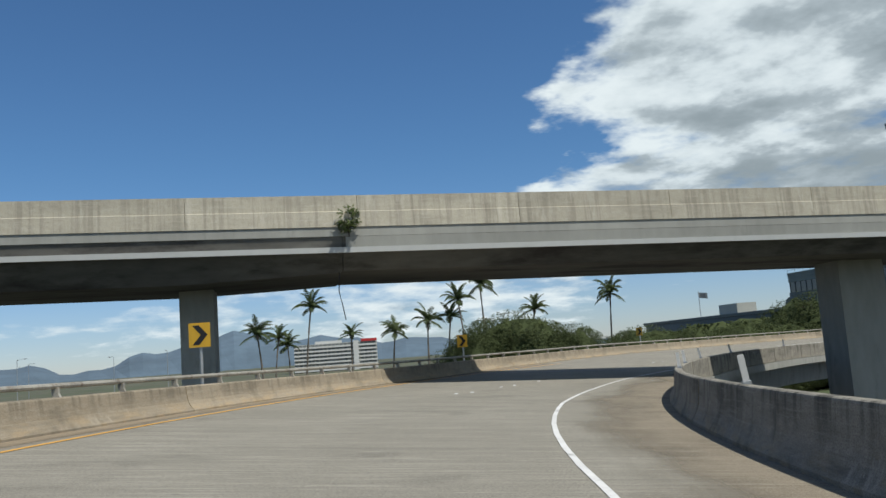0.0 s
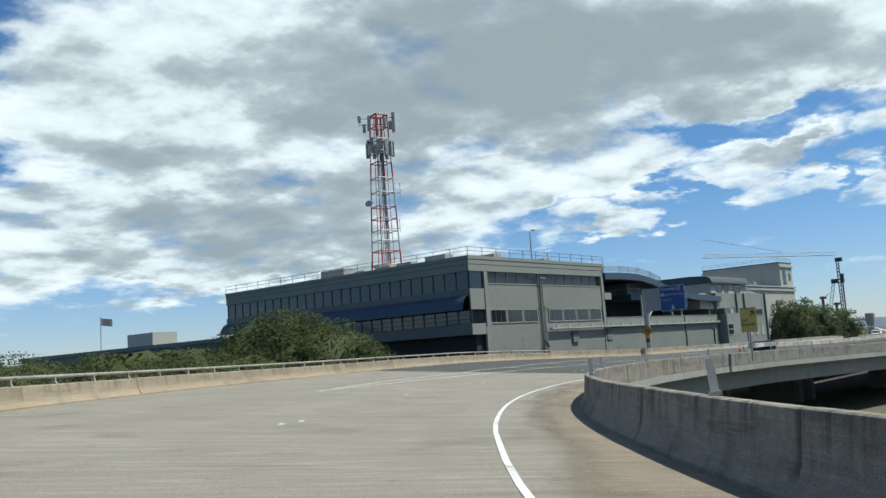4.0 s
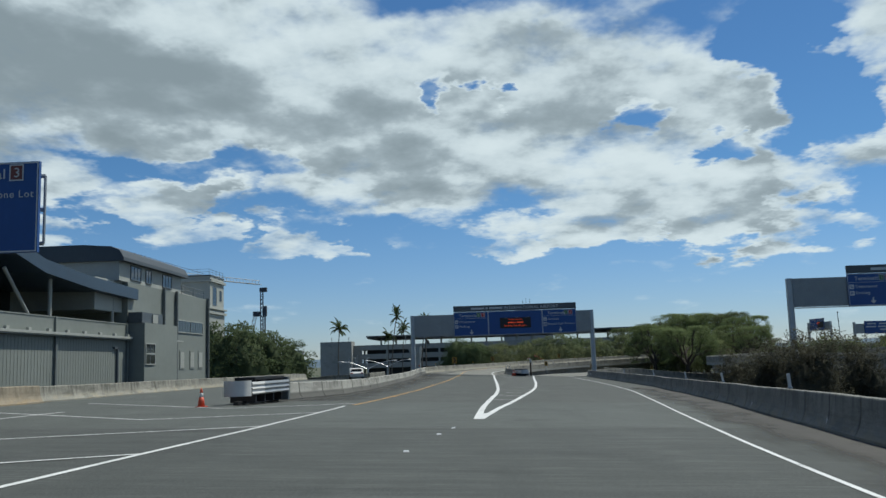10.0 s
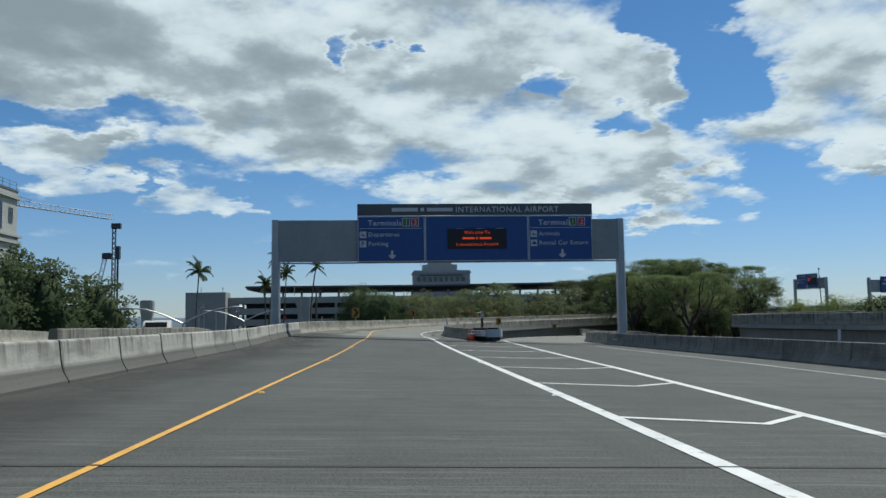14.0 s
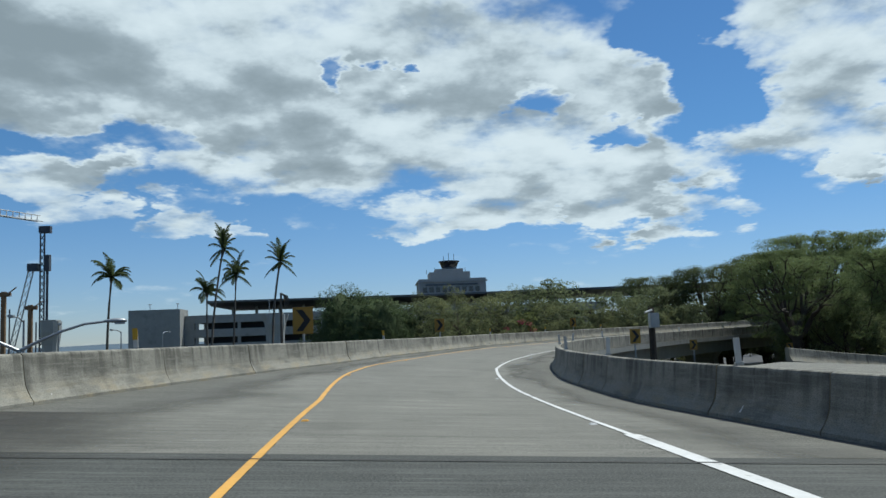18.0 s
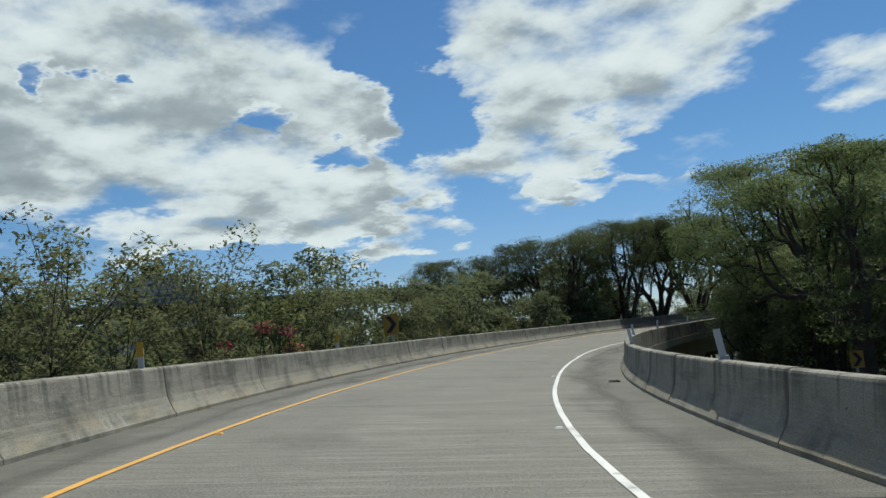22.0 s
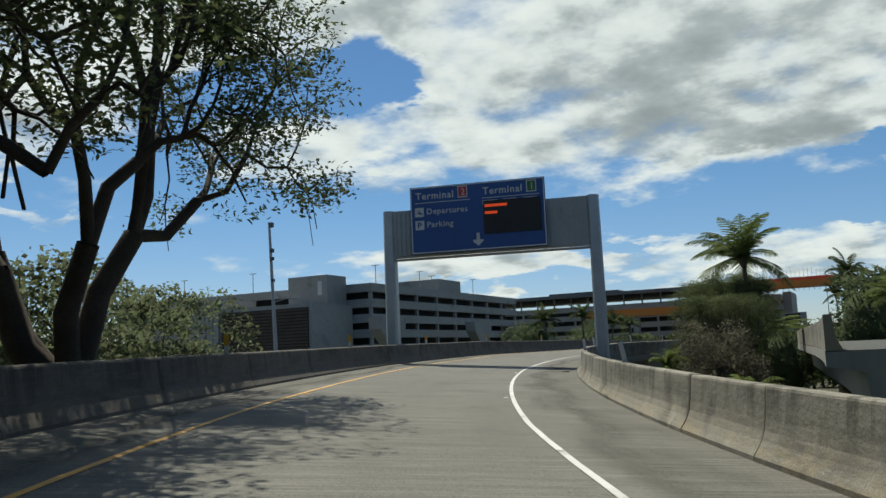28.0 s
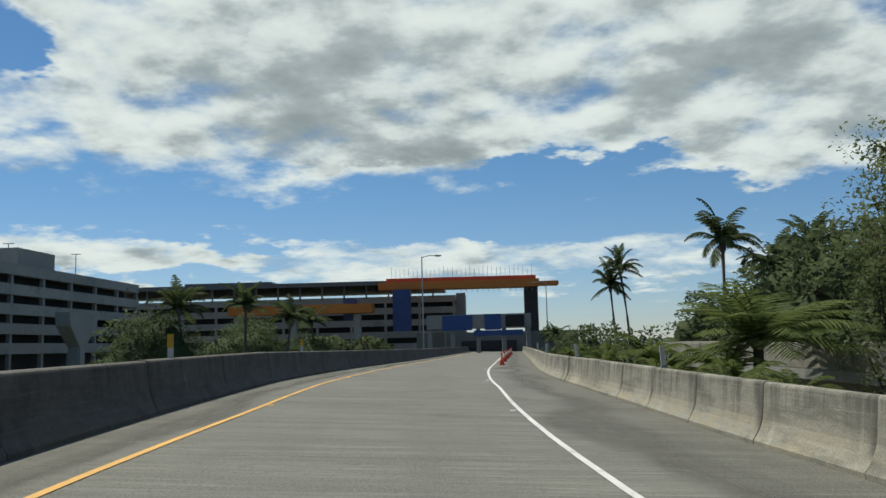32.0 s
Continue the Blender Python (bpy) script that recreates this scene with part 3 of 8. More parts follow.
def leafmat(name, c, trans=0.35, var=0.22):
    m = mat(name, [c_ / ALBEDO for c_ in c], 0.75, var=0.2, scale=0.25, island=var, spec=0.12)
    nt = m.node_tree
    b = nt.nodes["Principled BSDF"]
    col = b.inputs["Base Color"].links[0].from_socket
    tr = nt.nodes.new("ShaderNodeBsdfTranslucent")
    nt.links.new(col, tr.inputs[0])
    ms = nt.nodes.new("ShaderNodeMixShader")
    ms.inputs[0].default_value = trans
    nt.links.new(b.outputs[0], ms.inputs[1])
    nt.links.new(tr.outputs[0], ms.inputs[2])
    nt.links.new(ms.outputs[0], nt.nodes["Material Output"].inputs[0])
    return m


M_LEAF = leafmat("leaf_monkeypod", (0.14, 0.18, 0.075), 0.55)
M_LEAF_D = leafmat("leaf_dark", (0.125, 0.15, 0.078), 0.55)
M_LEAF_F = leafmat("leaf_far_green", (0.072, 0.096, 0.046), 0.45)
M_LEAF_B = leafmat("leaf_deep_green", (0.1, 0.125, 0.055), 0.5)
M_LEAF_M = leafmat("leaf_mid_green", (0.18, 0.21, 0.1), 0.6)
M_LEAF_H = leafmat("leaf_hedge", (0.062, 0.08, 0.034), 0.35)
M_LEAF_O = leafmat("leaf_olive", (0.13, 0.145, 0.066), 0.5)
M_LEAF_T = leafmat("leaf_grey_brown", (0.078, 0.076, 0.052), 0.4)
M_LEAF_L = leafmat("leaf_light_green", (0.19, 0.23, 0.08), 0.55)
M_LEAF_N = leafmat("leaf_bottle_green", (0.07, 0.1, 0.045), 0.45)
M_PALM = leafmat("palm_frond", (0.075, 0.098, 0.042), 0.4)
M_PALM_L = leafmat("royal_palm_frond", (0.125, 0.16, 0.052), 0.45)
M_LEAF_Y = leafmat("leaf_yellow_green", (0.13, 0.15, 0.045))
M_PINK = leafmat("bougainvillea_pink", (0.5, 0.10, 0.17))


def glassmat(name, c, rough=0.08):
    m = mat(name, c, rough, 0.0, var=0.1, scale=0.6, spec=0.7)
    return m


M_GLASS_BR = glassmat("window_glass_bronze", (0.03, 0.03, 0.027), 0.3)
M_GLASS = glassmat("window_glass_dark", (0.014, 0.018, 0.023), 0.06)


def emat(name, c, s):
    m = bpy.data.materials.new(name)
    m.use_nodes = True
    b = m.node_tree.nodes["Principled BSDF"]
    b.inputs["Base Color"].default_value = (*c, 1)
    b.inputs["Emission Color"].default_value = (*c, 1)
    b.inputs["Emission Strength"].default_value = s
    return m


M_LED = emat("led_red", (0.8, 0.075, 0.015), 0.42)


# ---- mesh helpers ----
def link(name, bm, material, parent=None, label="", smooth=False):
    me = bpy.data.meshes.new(name)
    bm.to_mesh(me)
    bm.free()
    mats = material if isinstance(material, (list, tuple)) else [material]
    for m in mats:
        me.materials.append(m)
    if smooth:
        for p in me.polygons:
            p.use_smooth = True
    ob = new(name, me)
    if parent is not None:
        ob.parent = parent
    if label:
        ob["label"] = label
    return ob


def part(name, bm, material, parent, label="", smooth=False):
    return link(name, bm, material, parent, label, smooth)


def empty(name, m=None):
    ob = new(name)
    ob.empty_display_size = 0.3
    if m is not None:
        ob.matrix_world = m
    return ob


def box(bm, x0, x1, y0, y1, z0, z1, mi=0):
    v = [bm.verts.new((x, y, z)) for x in (x0, x1) for y in (y0, y1) for z in (z0, z1)]
    for f in ((0, 1, 3, 2), (4, 6, 7, 5), (0, 4, 5, 1), (2, 3, 7, 6), (0, 2, 6, 4), (1, 5, 7, 3)):
        bm.faces.new([v[i] for i in f]).material_index = mi


def bbox(x0, x1, y0, y1, z0, z1, bevel=0.0):
    bm = bmesh.new()
    box(bm, min(x0, x1), max(x0, x1), min(y0, y1), max(y0, y1), min(z0, z1), max(z0, z1))
    if bevel:
        bmesh.ops.bevel(bm, geom=bm.edges[:], offset=bevel, segments=2, affect="EDGES")
    return bm


def tube(bm, pts, radii, sides=8, cap=True, mi=0):
    """A round tube through points, with a radius at each."""
    pts = [Vector(p) for p in pts]
    rings = []
    for i, p in enumerate(pts):
        d = (pts[min(i + 1, len(pts) - 1)] - pts[max(i - 1, 0)]).normalized()
        a = d.orthogonal().normalized() if abs(d.z) < 0.99 else Vector((1, 0, 0))
        if i and abs(d.z) < 0.99:
            a = (d.cross(Vector((0, 0, 1)))).normalized()
        elif abs(d.z) < 0.99:
            a = (d.cross(Vector((0, 0, 1)))).normalized()
        b = d.cross(a)
        r = radii[i] if isinstance(radii, (list, tuple)) else radii
        rings.append([bm.verts.new(p + (a * math.cos(k * math.tau / sides) + b * math.sin(k * math.tau / sides)) * r) for k in range(sides)])
    for r0, r1 in zip(rings, rings[1:]):
        for k in range(sides):
            bm.faces.new((r0[k], r0[(k + 1) % sides], r1[(k + 1) % sides], r1[k])).material_index = mi
    if cap:
        bm.faces.new(rings[0][::-1]).material_index = mi
        bm.faces.new(rings[-1]).material_index = mi


def rod(bm, a, b, r, sides=6, mi=0):
    tube(bm, [a, b], r, sides, True, mi)


def sweep(bm, rings, closed=True, mi=0, caps=True, uv=None):
    """Joins equal rings of points into a skin; uv: metres along and across for each point."""
    vr = [[bm.verts.new(p) for p in ring] for ring in rings]
    n = len(rings[0])
    lay = bm.loops.layers.uv.new("metres") if uv else None
    for i, (a, b) in enumerate(zip(vr, vr[1:])):
        for k in range(n if closed else n - 1):
            k2 = (k + 1) % n
            f = bm.faces.new((a[k], a[k2], b[k2], b[k]))
            f.material_index = mi
            if uv:
                for lp, q in zip(f.loops, (uv[i][k], uv[i][k2], uv[i + 1][k2], uv[i + 1][k])):
                    lp[lay].uv = q
    if caps and closed:
        bm.faces.new(vr[0][::-1]).material_index = mi
        bm.faces.new(vr[-1]).material_index = mi


def text_mesh(body, size, extrude=0.004, align="LEFT", bold=0.0):
    cu = bpy.data.curves.new("lettering", "FONT")
    cu.body, cu.size, cu.extrude, cu.align_x, cu.align_y = body, size, extrude, align, "BOTTOM_BASELINE"
    cu.offset = bold
    cu.space_character = 1.12
    cu.resolution_u = 3
    tmp = bpy.data.objects.new("lettering", cu)
    me = bpy.data.meshes.new_from_object(tmp)
    bpy.data.objects.remove(tmp)
    return me


def word_row(name, words, size, material, parent, x, y, z, bold=0.0, centre=True):
    """Words side by side; a word given as a number of letters becomes a plain bar of that length."""
    items, total = [], 0.0
    gap = size * 0.34
    for w in words:
        me = text_mesh(w if isinstance(w, str) else "E" * w, size, bold=bold)
        wide = max(v.co.x for v in me.vertices)
        items.append((w, me, total, wide))
        total += wide + gap
    x -= (total - gap) / 2 if centre else 0.0
    for w, me, off, wide in items:
        if isinstance(w, str):
            me.materials.clear()
            me.materials.append(material)
            ob = new(name, me)
            ob.parent = parent
            ob.matrix_basis = pose(x + off, y, z, 90, 0, 0)
        else:
            bpy.data.meshes.remove(me)
            part("writing_bar", bbox(x + off, x + off + wide, y - 0.004, y + 0.004, z + size * 0.1, z + size * 0.56), material, parent)


def lettering(name, body, size, material, parent, m, align="LEFT", bold=0.0):
    me = text_mesh(body, size, align=align, bold=bold)
    me.materials.clear()
    me.materials.append(material)
    ob = new(name, me)
    ob.parent = parent
    ob.matrix_basis = m
    return ob

# ---- the line of the road: bearing and height along its length ----
class Line:
    def __init__(self, x, y, heads, heights, banks, s0, s1):
        self.s0, self.s1 = s0, s1
        n = int(round(s1 - s0)) + 1
        self.s = np.linspace(s0, s1, n)
        h = np.radians(np.interp(self.s, [a for a, _ in heads], [b for _, b in heads]))
        hm = (h[1:] + h[:-1]) / 2
        self.h = h
        self.x = np.concatenate(([0], np.cumsum(np.cos(hm))))
        self.y = np.concatenate(([0], np.cumsum(np.sin(hm))))
        i0 = int(round(-s0)) if s0 <= 0 else 0
        self.x += x - self.x[i0]
        self.y += y - self.y[i0]
        self.z = np.interp(self.s, [a for a, _ in heights], [b for _, b in heights])
        self.b = np.interp(self.s, [a for a, _ in banks], [b for _, b in banks])

    def at(self, s, e=0.0, up=0.0):
        """The point at station s, e metres to the left of the line, up metres over the deck."""
        f = lambda a: float(np.interp(s, self.s, a))
        h = f(self.h)
        return Vector((f(self.x) - math.sin(h) * e, f(self.y) + math.cos(h) * e, f(self.z) + f(self.b) * e + up))

    def yaw(self, s):
        return math.degrees(float(np.interp(s, self.s, self.h)))


def along(knots):
    a, b = [k[0] for k in knots], [k[1] for k in knots]
    return lambda s: float(np.interp(s, a, b))


MAIN = Line(0, 0, [(-60, 105), (0, 83.05), (30, 61.03), (60, 40.38), (90, 17.64), (115, 6.26), (140, 1.52), (170, 0.24), (210, -0.8), (240, -3.41), (270, -16.02), (300, -32.04), (330, -45.92), (360, -61.15), (390, -73.95), (407, -81.93), (450, -92.5), (700, -92.5)],
            [(0, 0), (30, -0.31), (60, -0.47), (90, -0.86), (120, -1.15), (150, -1.61), (180, -1.94), (210, -1.98), (240, -1.83), (270, -1.71), (300, -1.56), (330, -1.24), (360, -0.81), (390, -0.23), (407, 0.05), (430, 0.2), (480, 0.1), (700, -0.2)],
            [(0, 0.06), (110, 0.06), (140, 0.03), (210, 0.03), (250, 0.06), (390, 0.06), (430, 0.045), (470, 0.02), (700, 0.01)], -60, 620)
R = MAIN.at
GZ = -6.8

# edges of the carriageway and its painted lines, metres left of the line
E_LB = along([(-60, 7.3), (0, 7.2), (35, 7.5), (50, 8.6), (65, 10.4), (81, 12.4), (100, 14.8), (120, 16.3), (145, 17.0), (170, 17.6), (260, 18.5)])
E_LB2 = along([(158, 7.6), (170, 6.0), (186, 5.7), (217, 5.8), (232, 6.3), (240, 6.2), (250, 5.2), (258, 4.6), (275, 4.35), (300, 4.9), (330, 4.9), (360, 4.7), (378, 4.2), (396, 3.8), (415, 3.4), (430, 3.4), (620, 3.4)])
E_RB = along([(-60, -3.5), (0, -3.5), (95, -3.4), (108, -4.1), (119, -5.3), (137, -8.0), (155, -11.3), (172, -13.6), (187, -15.0), (225, -15.2), (240, -15.2)])
E_RBM = along([(230, -6.0), (236, -5.3), (244, -3.9), (252, -3.4), (266, -3.25), (300, -3.3), (360, -3.7), (395, -3.6), (412, -4.6), (425, -5.0), (440, -5.0), (620, -5.0)])
E_W = along([(-60, -1.4), (8, -1.38), (15, -1.08), (22, -0.86), (36, -0.85), (45, -1.1), (60, -1.5), (67, -1.54), (72, -1.48), (78, -1.38), (88, -1.22), (97, -1.4), (104, -1.75), (110, -2.15), (117.2, -2.85), (124.3, -3.82), (130.4, -4.8), (134.3, -5.42), (140.8, -6.4), (149.3, -7.75), (156, -8.75), (161, -9.45), (173.6, -11.15), (181, -11.95), (189.8, -12.3), (204, -12.65), (240, -12.9)])
E_T1 = along([(145, -1.15), (148.5, -1.31), (153, -1.54), (159.5, -1.94), (164, -2.22), (169.5, -2.56), (175, -2.8), (181, -3.0), (187, -3.12), (192, -3.2), (204, -3.28), (214, -3.26), (233, -2.95), (247, -1.9), (258, -1.36), (266, -1.33), (272, -1.4), (286, -1.39), (298, -1.6), (310, -1.58), (314, -1.48), (320, -1.46), (326, -1.58), (331, -1.7), (338, -1.62), (347, -1.6), (356, -1.86), (362, -1.8), (368, -1.67), (388, -1.64), (400, -1.8), (414, -2.13), (418, -2.25), (429, -2.65), (440, -2.7), (620, -2.7)])
E_T2 = along([(145, -1.24), (148.7, -1.66), (152.4, -2.1), (157.5, -2.82), (162.4, -3.42), (169.3, -4.2), (175, -4.85), (180.5, -5.4), (187, -6.0), (200, -6.85), (215, -7.5), (228, -7.9), (240, -8.0)])
E_G1 = along([(78, 6.5), (95, 6.05), (107, 5.52), (112, 5.48), (120, 5.2), (130, 4.5), (141, 4.1), (154.5, 3.75), (162, 3.5)])
E_G2 = along([(80, 6.75), (93, 7.8), (107, 8.8), (115, 9.85), (126, 11.4), (150, 12.6), (160, 12.9)])
E_Y = along([(-60, 6.3), (0, 6.2), (50, 7.4)])
E_Y2 = along([(154, 3.6), (162, 3.1), (170, 2.78), (174, 2.72), (183, 2.36), (202, 1.75), (214, 1.5), (231, 1.4), (243, 1.9), (252, 2.8), (258, 3.15), (266, 2.98), (273, 3.0), (285, 3.26), (300, 3.28), (312, 3.2), (319, 3.2), (325, 3.36), (331, 3.45), (340, 3.4), (349, 3.0), (357, 2.8), (370, 2.89), (375, 2.82), (396, 2.6), (408, 2.55), (413, 2.5), (421, 2.2), (440, 2.0), (620, 2.0)])


def frange(a, b, step):
    n = max(1, int(math.ceil((b - a) / step)))
    return [a + (b - a) * i / n for i in range(n + 1)]


def deck(name, line, s0, s1, el, er, label, top=None):
    """A viaduct deck: running surface, edge beams and box girder in one skin."""
    root = empty(name)
    bm = bmesh.new()
    rows, uvs = [], []
    for s in frange(s0, s1, 2.0):
        a, b = el(s) + 0.42, er(s) - 0.42
        w = a - b
        rows.append([line.at(s, a - w * k / 8) for k in range(9)])
        uvs.append([(s, a - w * k / 8) for k in range(9)])
    sweep(bm, rows, closed=False, uv=uvs)
    part("running_surface", bm, top or M_ROAD, root)
    bm = bmesh.new()
    rings = []
    for s in frange(s0, s1, 3.0):
        a, b = el(s) + 0.42, er(s) - 0.42
        p = lambda e, u: line.at(s, e) + Vector((0, 0, u))
        rings.append([p(a, -0.02), p(b, -0.02), p(b, -0.4), p(b + 0.9, -0.55), p(b + 1.0, -1.7), p(a - 1.0, -1.7), p(a - 0.9, -0.55), p(a, -0.4)])
    sweep(bm, rings)
    part("girder", bm, M_GIRDER, root)
    for s in frange(s0 + 10, s1 - 10, 26.0):
        c = (el(s) + er(s)) / 2
        top = line.at(s, c) + Vector((0, 0, -1.7))
        bm = bmesh.new()
        h = math.radians(line.yaw(s))
        wide = min(2.6, (el(s) - er(s)) * 0.2)
        ax, ay = Vector((math.cos(h), math.sin(h), 0)), Vector((-math.sin(h), math.cos(h), 0))
        ring = lambda z, k: [Vector((top.x, top.y, z)) + ax * u * 0.7 * k + ay * v * wide * k for u, v in ((-1, -0.8), (-0.8, -1), (0.8, -1), (1, -0.8), (1, 0.8), (0.8, 1), (-0.8, 1), (-1, 0.8))]
        sweep(bm, [ring(GZ - 0.3, 1), ring(top.z - 1.0, 1), ring(top.z, 1.35)])
        part("column", bm, M_GIRDER, root)
    return tagged(root, label, "viaduct", kind="structure")


# safety barrier panels, with the sloped foot towards the road
PROFILE = ((0.0, 0.0), (0.0, 0.06), (0.045, 0.13), (0.10, 0.23), (0.135, 0.33), (0.155, 0.46), (0.185, 0.77), (0.195, 0.795), (0.22, 0.81), (0.37, 0.81), (0.395, 0.79), (0.40, 0.0))


def barrier(name, line, s0, s1, base, side, label, step=6.0, high=1.0, m=None, tags=0.0, gap=0.006):
    """side +1: the wall stands left of its foot line, -1: right of it."""
    root = empty(name)
    n = max(1, round((s1 - s0) / step))
    for i in range(n):
        a, b = s0 + (s1 - s0) * i / n + gap, s0 + (s1 - s0) * (i + 1) / n - gap
        bm = bmesh.new()
        rings, uvs = [], []
        dz, de = random.uniform(-0.008, 0.008), random.uniform(-0.008, 0.008)
        for s in frange(a, b, 1.6):
            rings.append([line.at(s, base(s) + de + side * u) + Vector((0, 0, v * high + (dz if v > 0.1 else 0))) for u, v in PROFILE])
            uvs.append([(PANEL * (i + 1) + s - a, v * 1.3 + u) for u, v in PROFILE])
        if side < 0:
            rings, uvs = [r[::-1] for r in rings], [q[::-1] for q in uvs]
        sweep(bm, rings, uv=uvs)
        bmesh.ops.recalc_face_normals(bm, faces=bm.faces[:])
        part("barrier_panel", bm, m or M_BARRIER, root)
    if tags:
        for s in frange(s0 + tags * 0.4, s1 - 1, tags):
            bm = bmesh.new()
            p = lambda ds, u, v: line.at(s + ds, base(s) + side * u) + Vector((0, 0, v))
            k = 0.05 * random.choice((-1, 1))
            bm.faces.new([bm.verts.new(q) for q in (p(-0.09, 0.055, 0.13), p(0.02, 0.055, 0.13), p(0.09 + k, 0.15, 0.29), p(-0.02 + k, 0.15, 0.29))])
            part("reflector_tag", bm, M_PLASTIC, root, "worn white tag on the barrier foot")
    return tagged(root, label, "barrier", kind="structure")


def stripe(name, line, s0, s1, e, w, material, label, up=0.008):
    bm = bmesh.new()
    sweep(bm, [[line.at(s, e(s) + w / 2) + Vector((0, 0, up)), line.at(s, e(s) - w / 2) + Vector((0, 0, up))] for s in frange(s0, s1, 2.0)], closed=False)
    ob = link(name, bm, material)
    return tagged(ob, label, "road marking", kind="structure")


LEFT = Line(*R(158, 13)[:2], [(0, MAIN.yaw(158)), (40, -0.5), (70, 8), (110, 30), (200, 70)], [(0, R(158, 13).z), (60, -1.6), (110, -2.5), (200, -6)], [(0, 0.03), (40, 0.02), (200, 0.02)], 0, 200)
RIGHT = Line(*R(236, -11.8)[:2], [(0, MAIN.yaw(236)), (20, -16), (45, -55), (70, -80), (120, -95), (230, -110)], [(0, R(236, -11.8).z), (40, -2.9), (60, -4.6), (90, -5.6), (140, -6.4), (230, -6.6)], [(0, 0.03), (30, 0.04), (230, 0.04)], 0, 230)
UPPER = Line(40, 28, [(0, 0), (180, 0), (225, -55), (250, -84), (330, -95)], [(0, -1.5), (200, -1.6), (250, -1.0), (330, -0.2)], [(0, 0), (330, 0)], 0, 330)
flat = lambda v: (lambda s: v)

deck("viaduct_entry", MAIN, -50, 97, E_LB, E_RB, "pale worn concrete viaduct carriageway on columns", M_ROAD)
deck("viaduct_wide", MAIN, 97, 141, E_LB, E_RB, "dark grey worn viaduct carriageway with lane markings", M_ROAD_W)
deck("viaduct_wide_end", MAIN, 141, 158, E_LB, E_RB, "grey worn viaduct carriageway with gore markings", M_ROAD_D)
deck("viaduct_middle", MAIN, 158, 236, E_LB2, E_RB, "grey worn concrete viaduct carriageway on columns", M_ROAD_M)
deck("viaduct_ramp", MAIN, 236, 361, E_LB2, E_RBM, "curved grey concrete ramp viaduct on columns", M_ROAD_R)
deck("viaduct_ramp_end", MAIN, 361, 600, E_LB2, E_RBM, "darker worn concrete ramp viaduct towards the terminals", M_ROAD_E)
deck("viaduct_left", LEFT, 0, 190, flat(4.6), flat(-4.6), "grey concrete side ramp beside the office building", M_ROAD_D)
deck("viaduct_right", RIGHT, 0, 225, flat(3.4), flat(-3.4), "grey concrete ramp that falls away below trees", M_ROAD_R)

PARALLEL = Line(299.5, -8, [(0, -87), (20, -84.5), (45, -85), (70, -92), (230, -92.5)], [(0, 0.0), (60, 0.1), (230, 0.0)], [(0, 0), (230, 0)], 0, 230)
deck("viaduct_parallel", PARALLEL, 0, 225, flat(0.0), flat(-7.5), "stained concrete viaduct behind the shrubs", M_ROAD_D)
barrier("barrier_parallel_near", PARALLEL, 0, 225, flat(0.0), 1, "pale stained parapet of the viaduct behind the shrubs", 6.0, 1.15)
barrier("barrier_parallel_far", PARALLEL, 0, 225, flat(-7.5), -1, "pale stained parapet of the viaduct behind the shrubs", 6.0, 1.15)
deck("viaduct_upper", UPPER, 0, 322, flat(5.6), flat(-7.5), "stained concrete viaduct that runs beside the road", M_ROAD_D)
barrier("barrier_upper_near", UPPER, 0, 322, flat(5.6), 1, "stained concrete parapet of the neighbouring viaduct", 6.0, 1.25)
barrier("barrier_upper_far", UPPER, 0, 322, flat(-7.5), -1, "stained concrete parapet of the neighbouring viaduct", 6.0, 1.25)
barrier("barrier_outer", MAIN, -50, 125, E_LB, 1, "low sunlit beige concrete safety barrier along the bend", 6.2, 0.72, M_BARRIER_T)
barrier("barrier_outer_end", MAIN, 125, 158, E_LB, 1, "stained beige concrete barrier below the grey building", 3.6, 0.92, M_BARRIER_T)
barrier("barrier_inner", MAIN, -50, 104, E_RB, -1, "pale concrete safety barrier with dark stains", 5.6, 1.0, M_BARRIER_D, 11.0)
barrier("barrier_inner_far", MAIN, 104, 236, E_RB, -1, "grey mould stained concrete safety barrier", 2.4, 1.0, M_BARRIER_G, 11.0)
barrier("barrier_median", MAIN, 159, 236, E_LB2, 1, "pale concrete barrier blocks between two carriageways", 3.6, 1.0, M_BARRIER_M, 9.0, 0.028)
barrier("barrier_ramp_outer", MAIN, 236, 350, E_LB2, 1, "weathered grey concrete barrier on the outside of the ramp", 5.0, 1.0, M_BARRIER, 14.0, 0.008)
barrier("barrier_ramp_far", MAIN, 350, 600, E_LB2, 1, "stained concrete barrier with the shade of the trees in its colour", 5.0, 1.0, M_BARRIER_SHADE, 14.0, 0.008)
barrier("barrier_ramp_inner", MAIN, 235.2, 600, E_RBM, -1, "weathered concrete barrier on the inside of the ramp", 2.8, 1.0, M_BARRIER, 12.0, 0.012)
barrier("barrier_left_outer", LEFT, 0, 190, flat(4.6), 1, "low stained concrete barrier below the grey building", 3.6, 0.85)
barrier("barrier_left_inner", LEFT, 40, 190, flat(-4.6), -1, "stained concrete barrier of the side ramp", 4.0)
barrier("barrier_right_outer", RIGHT, 0, 225, flat(-3.4), -1, "shaded concrete barrier of the falling ramp", 4.6)
barrier("barrier_right_inner", RIGHT, 40, 225, flat(3.4), 1, "stained concrete barrier of the falling ramp", 4.6)



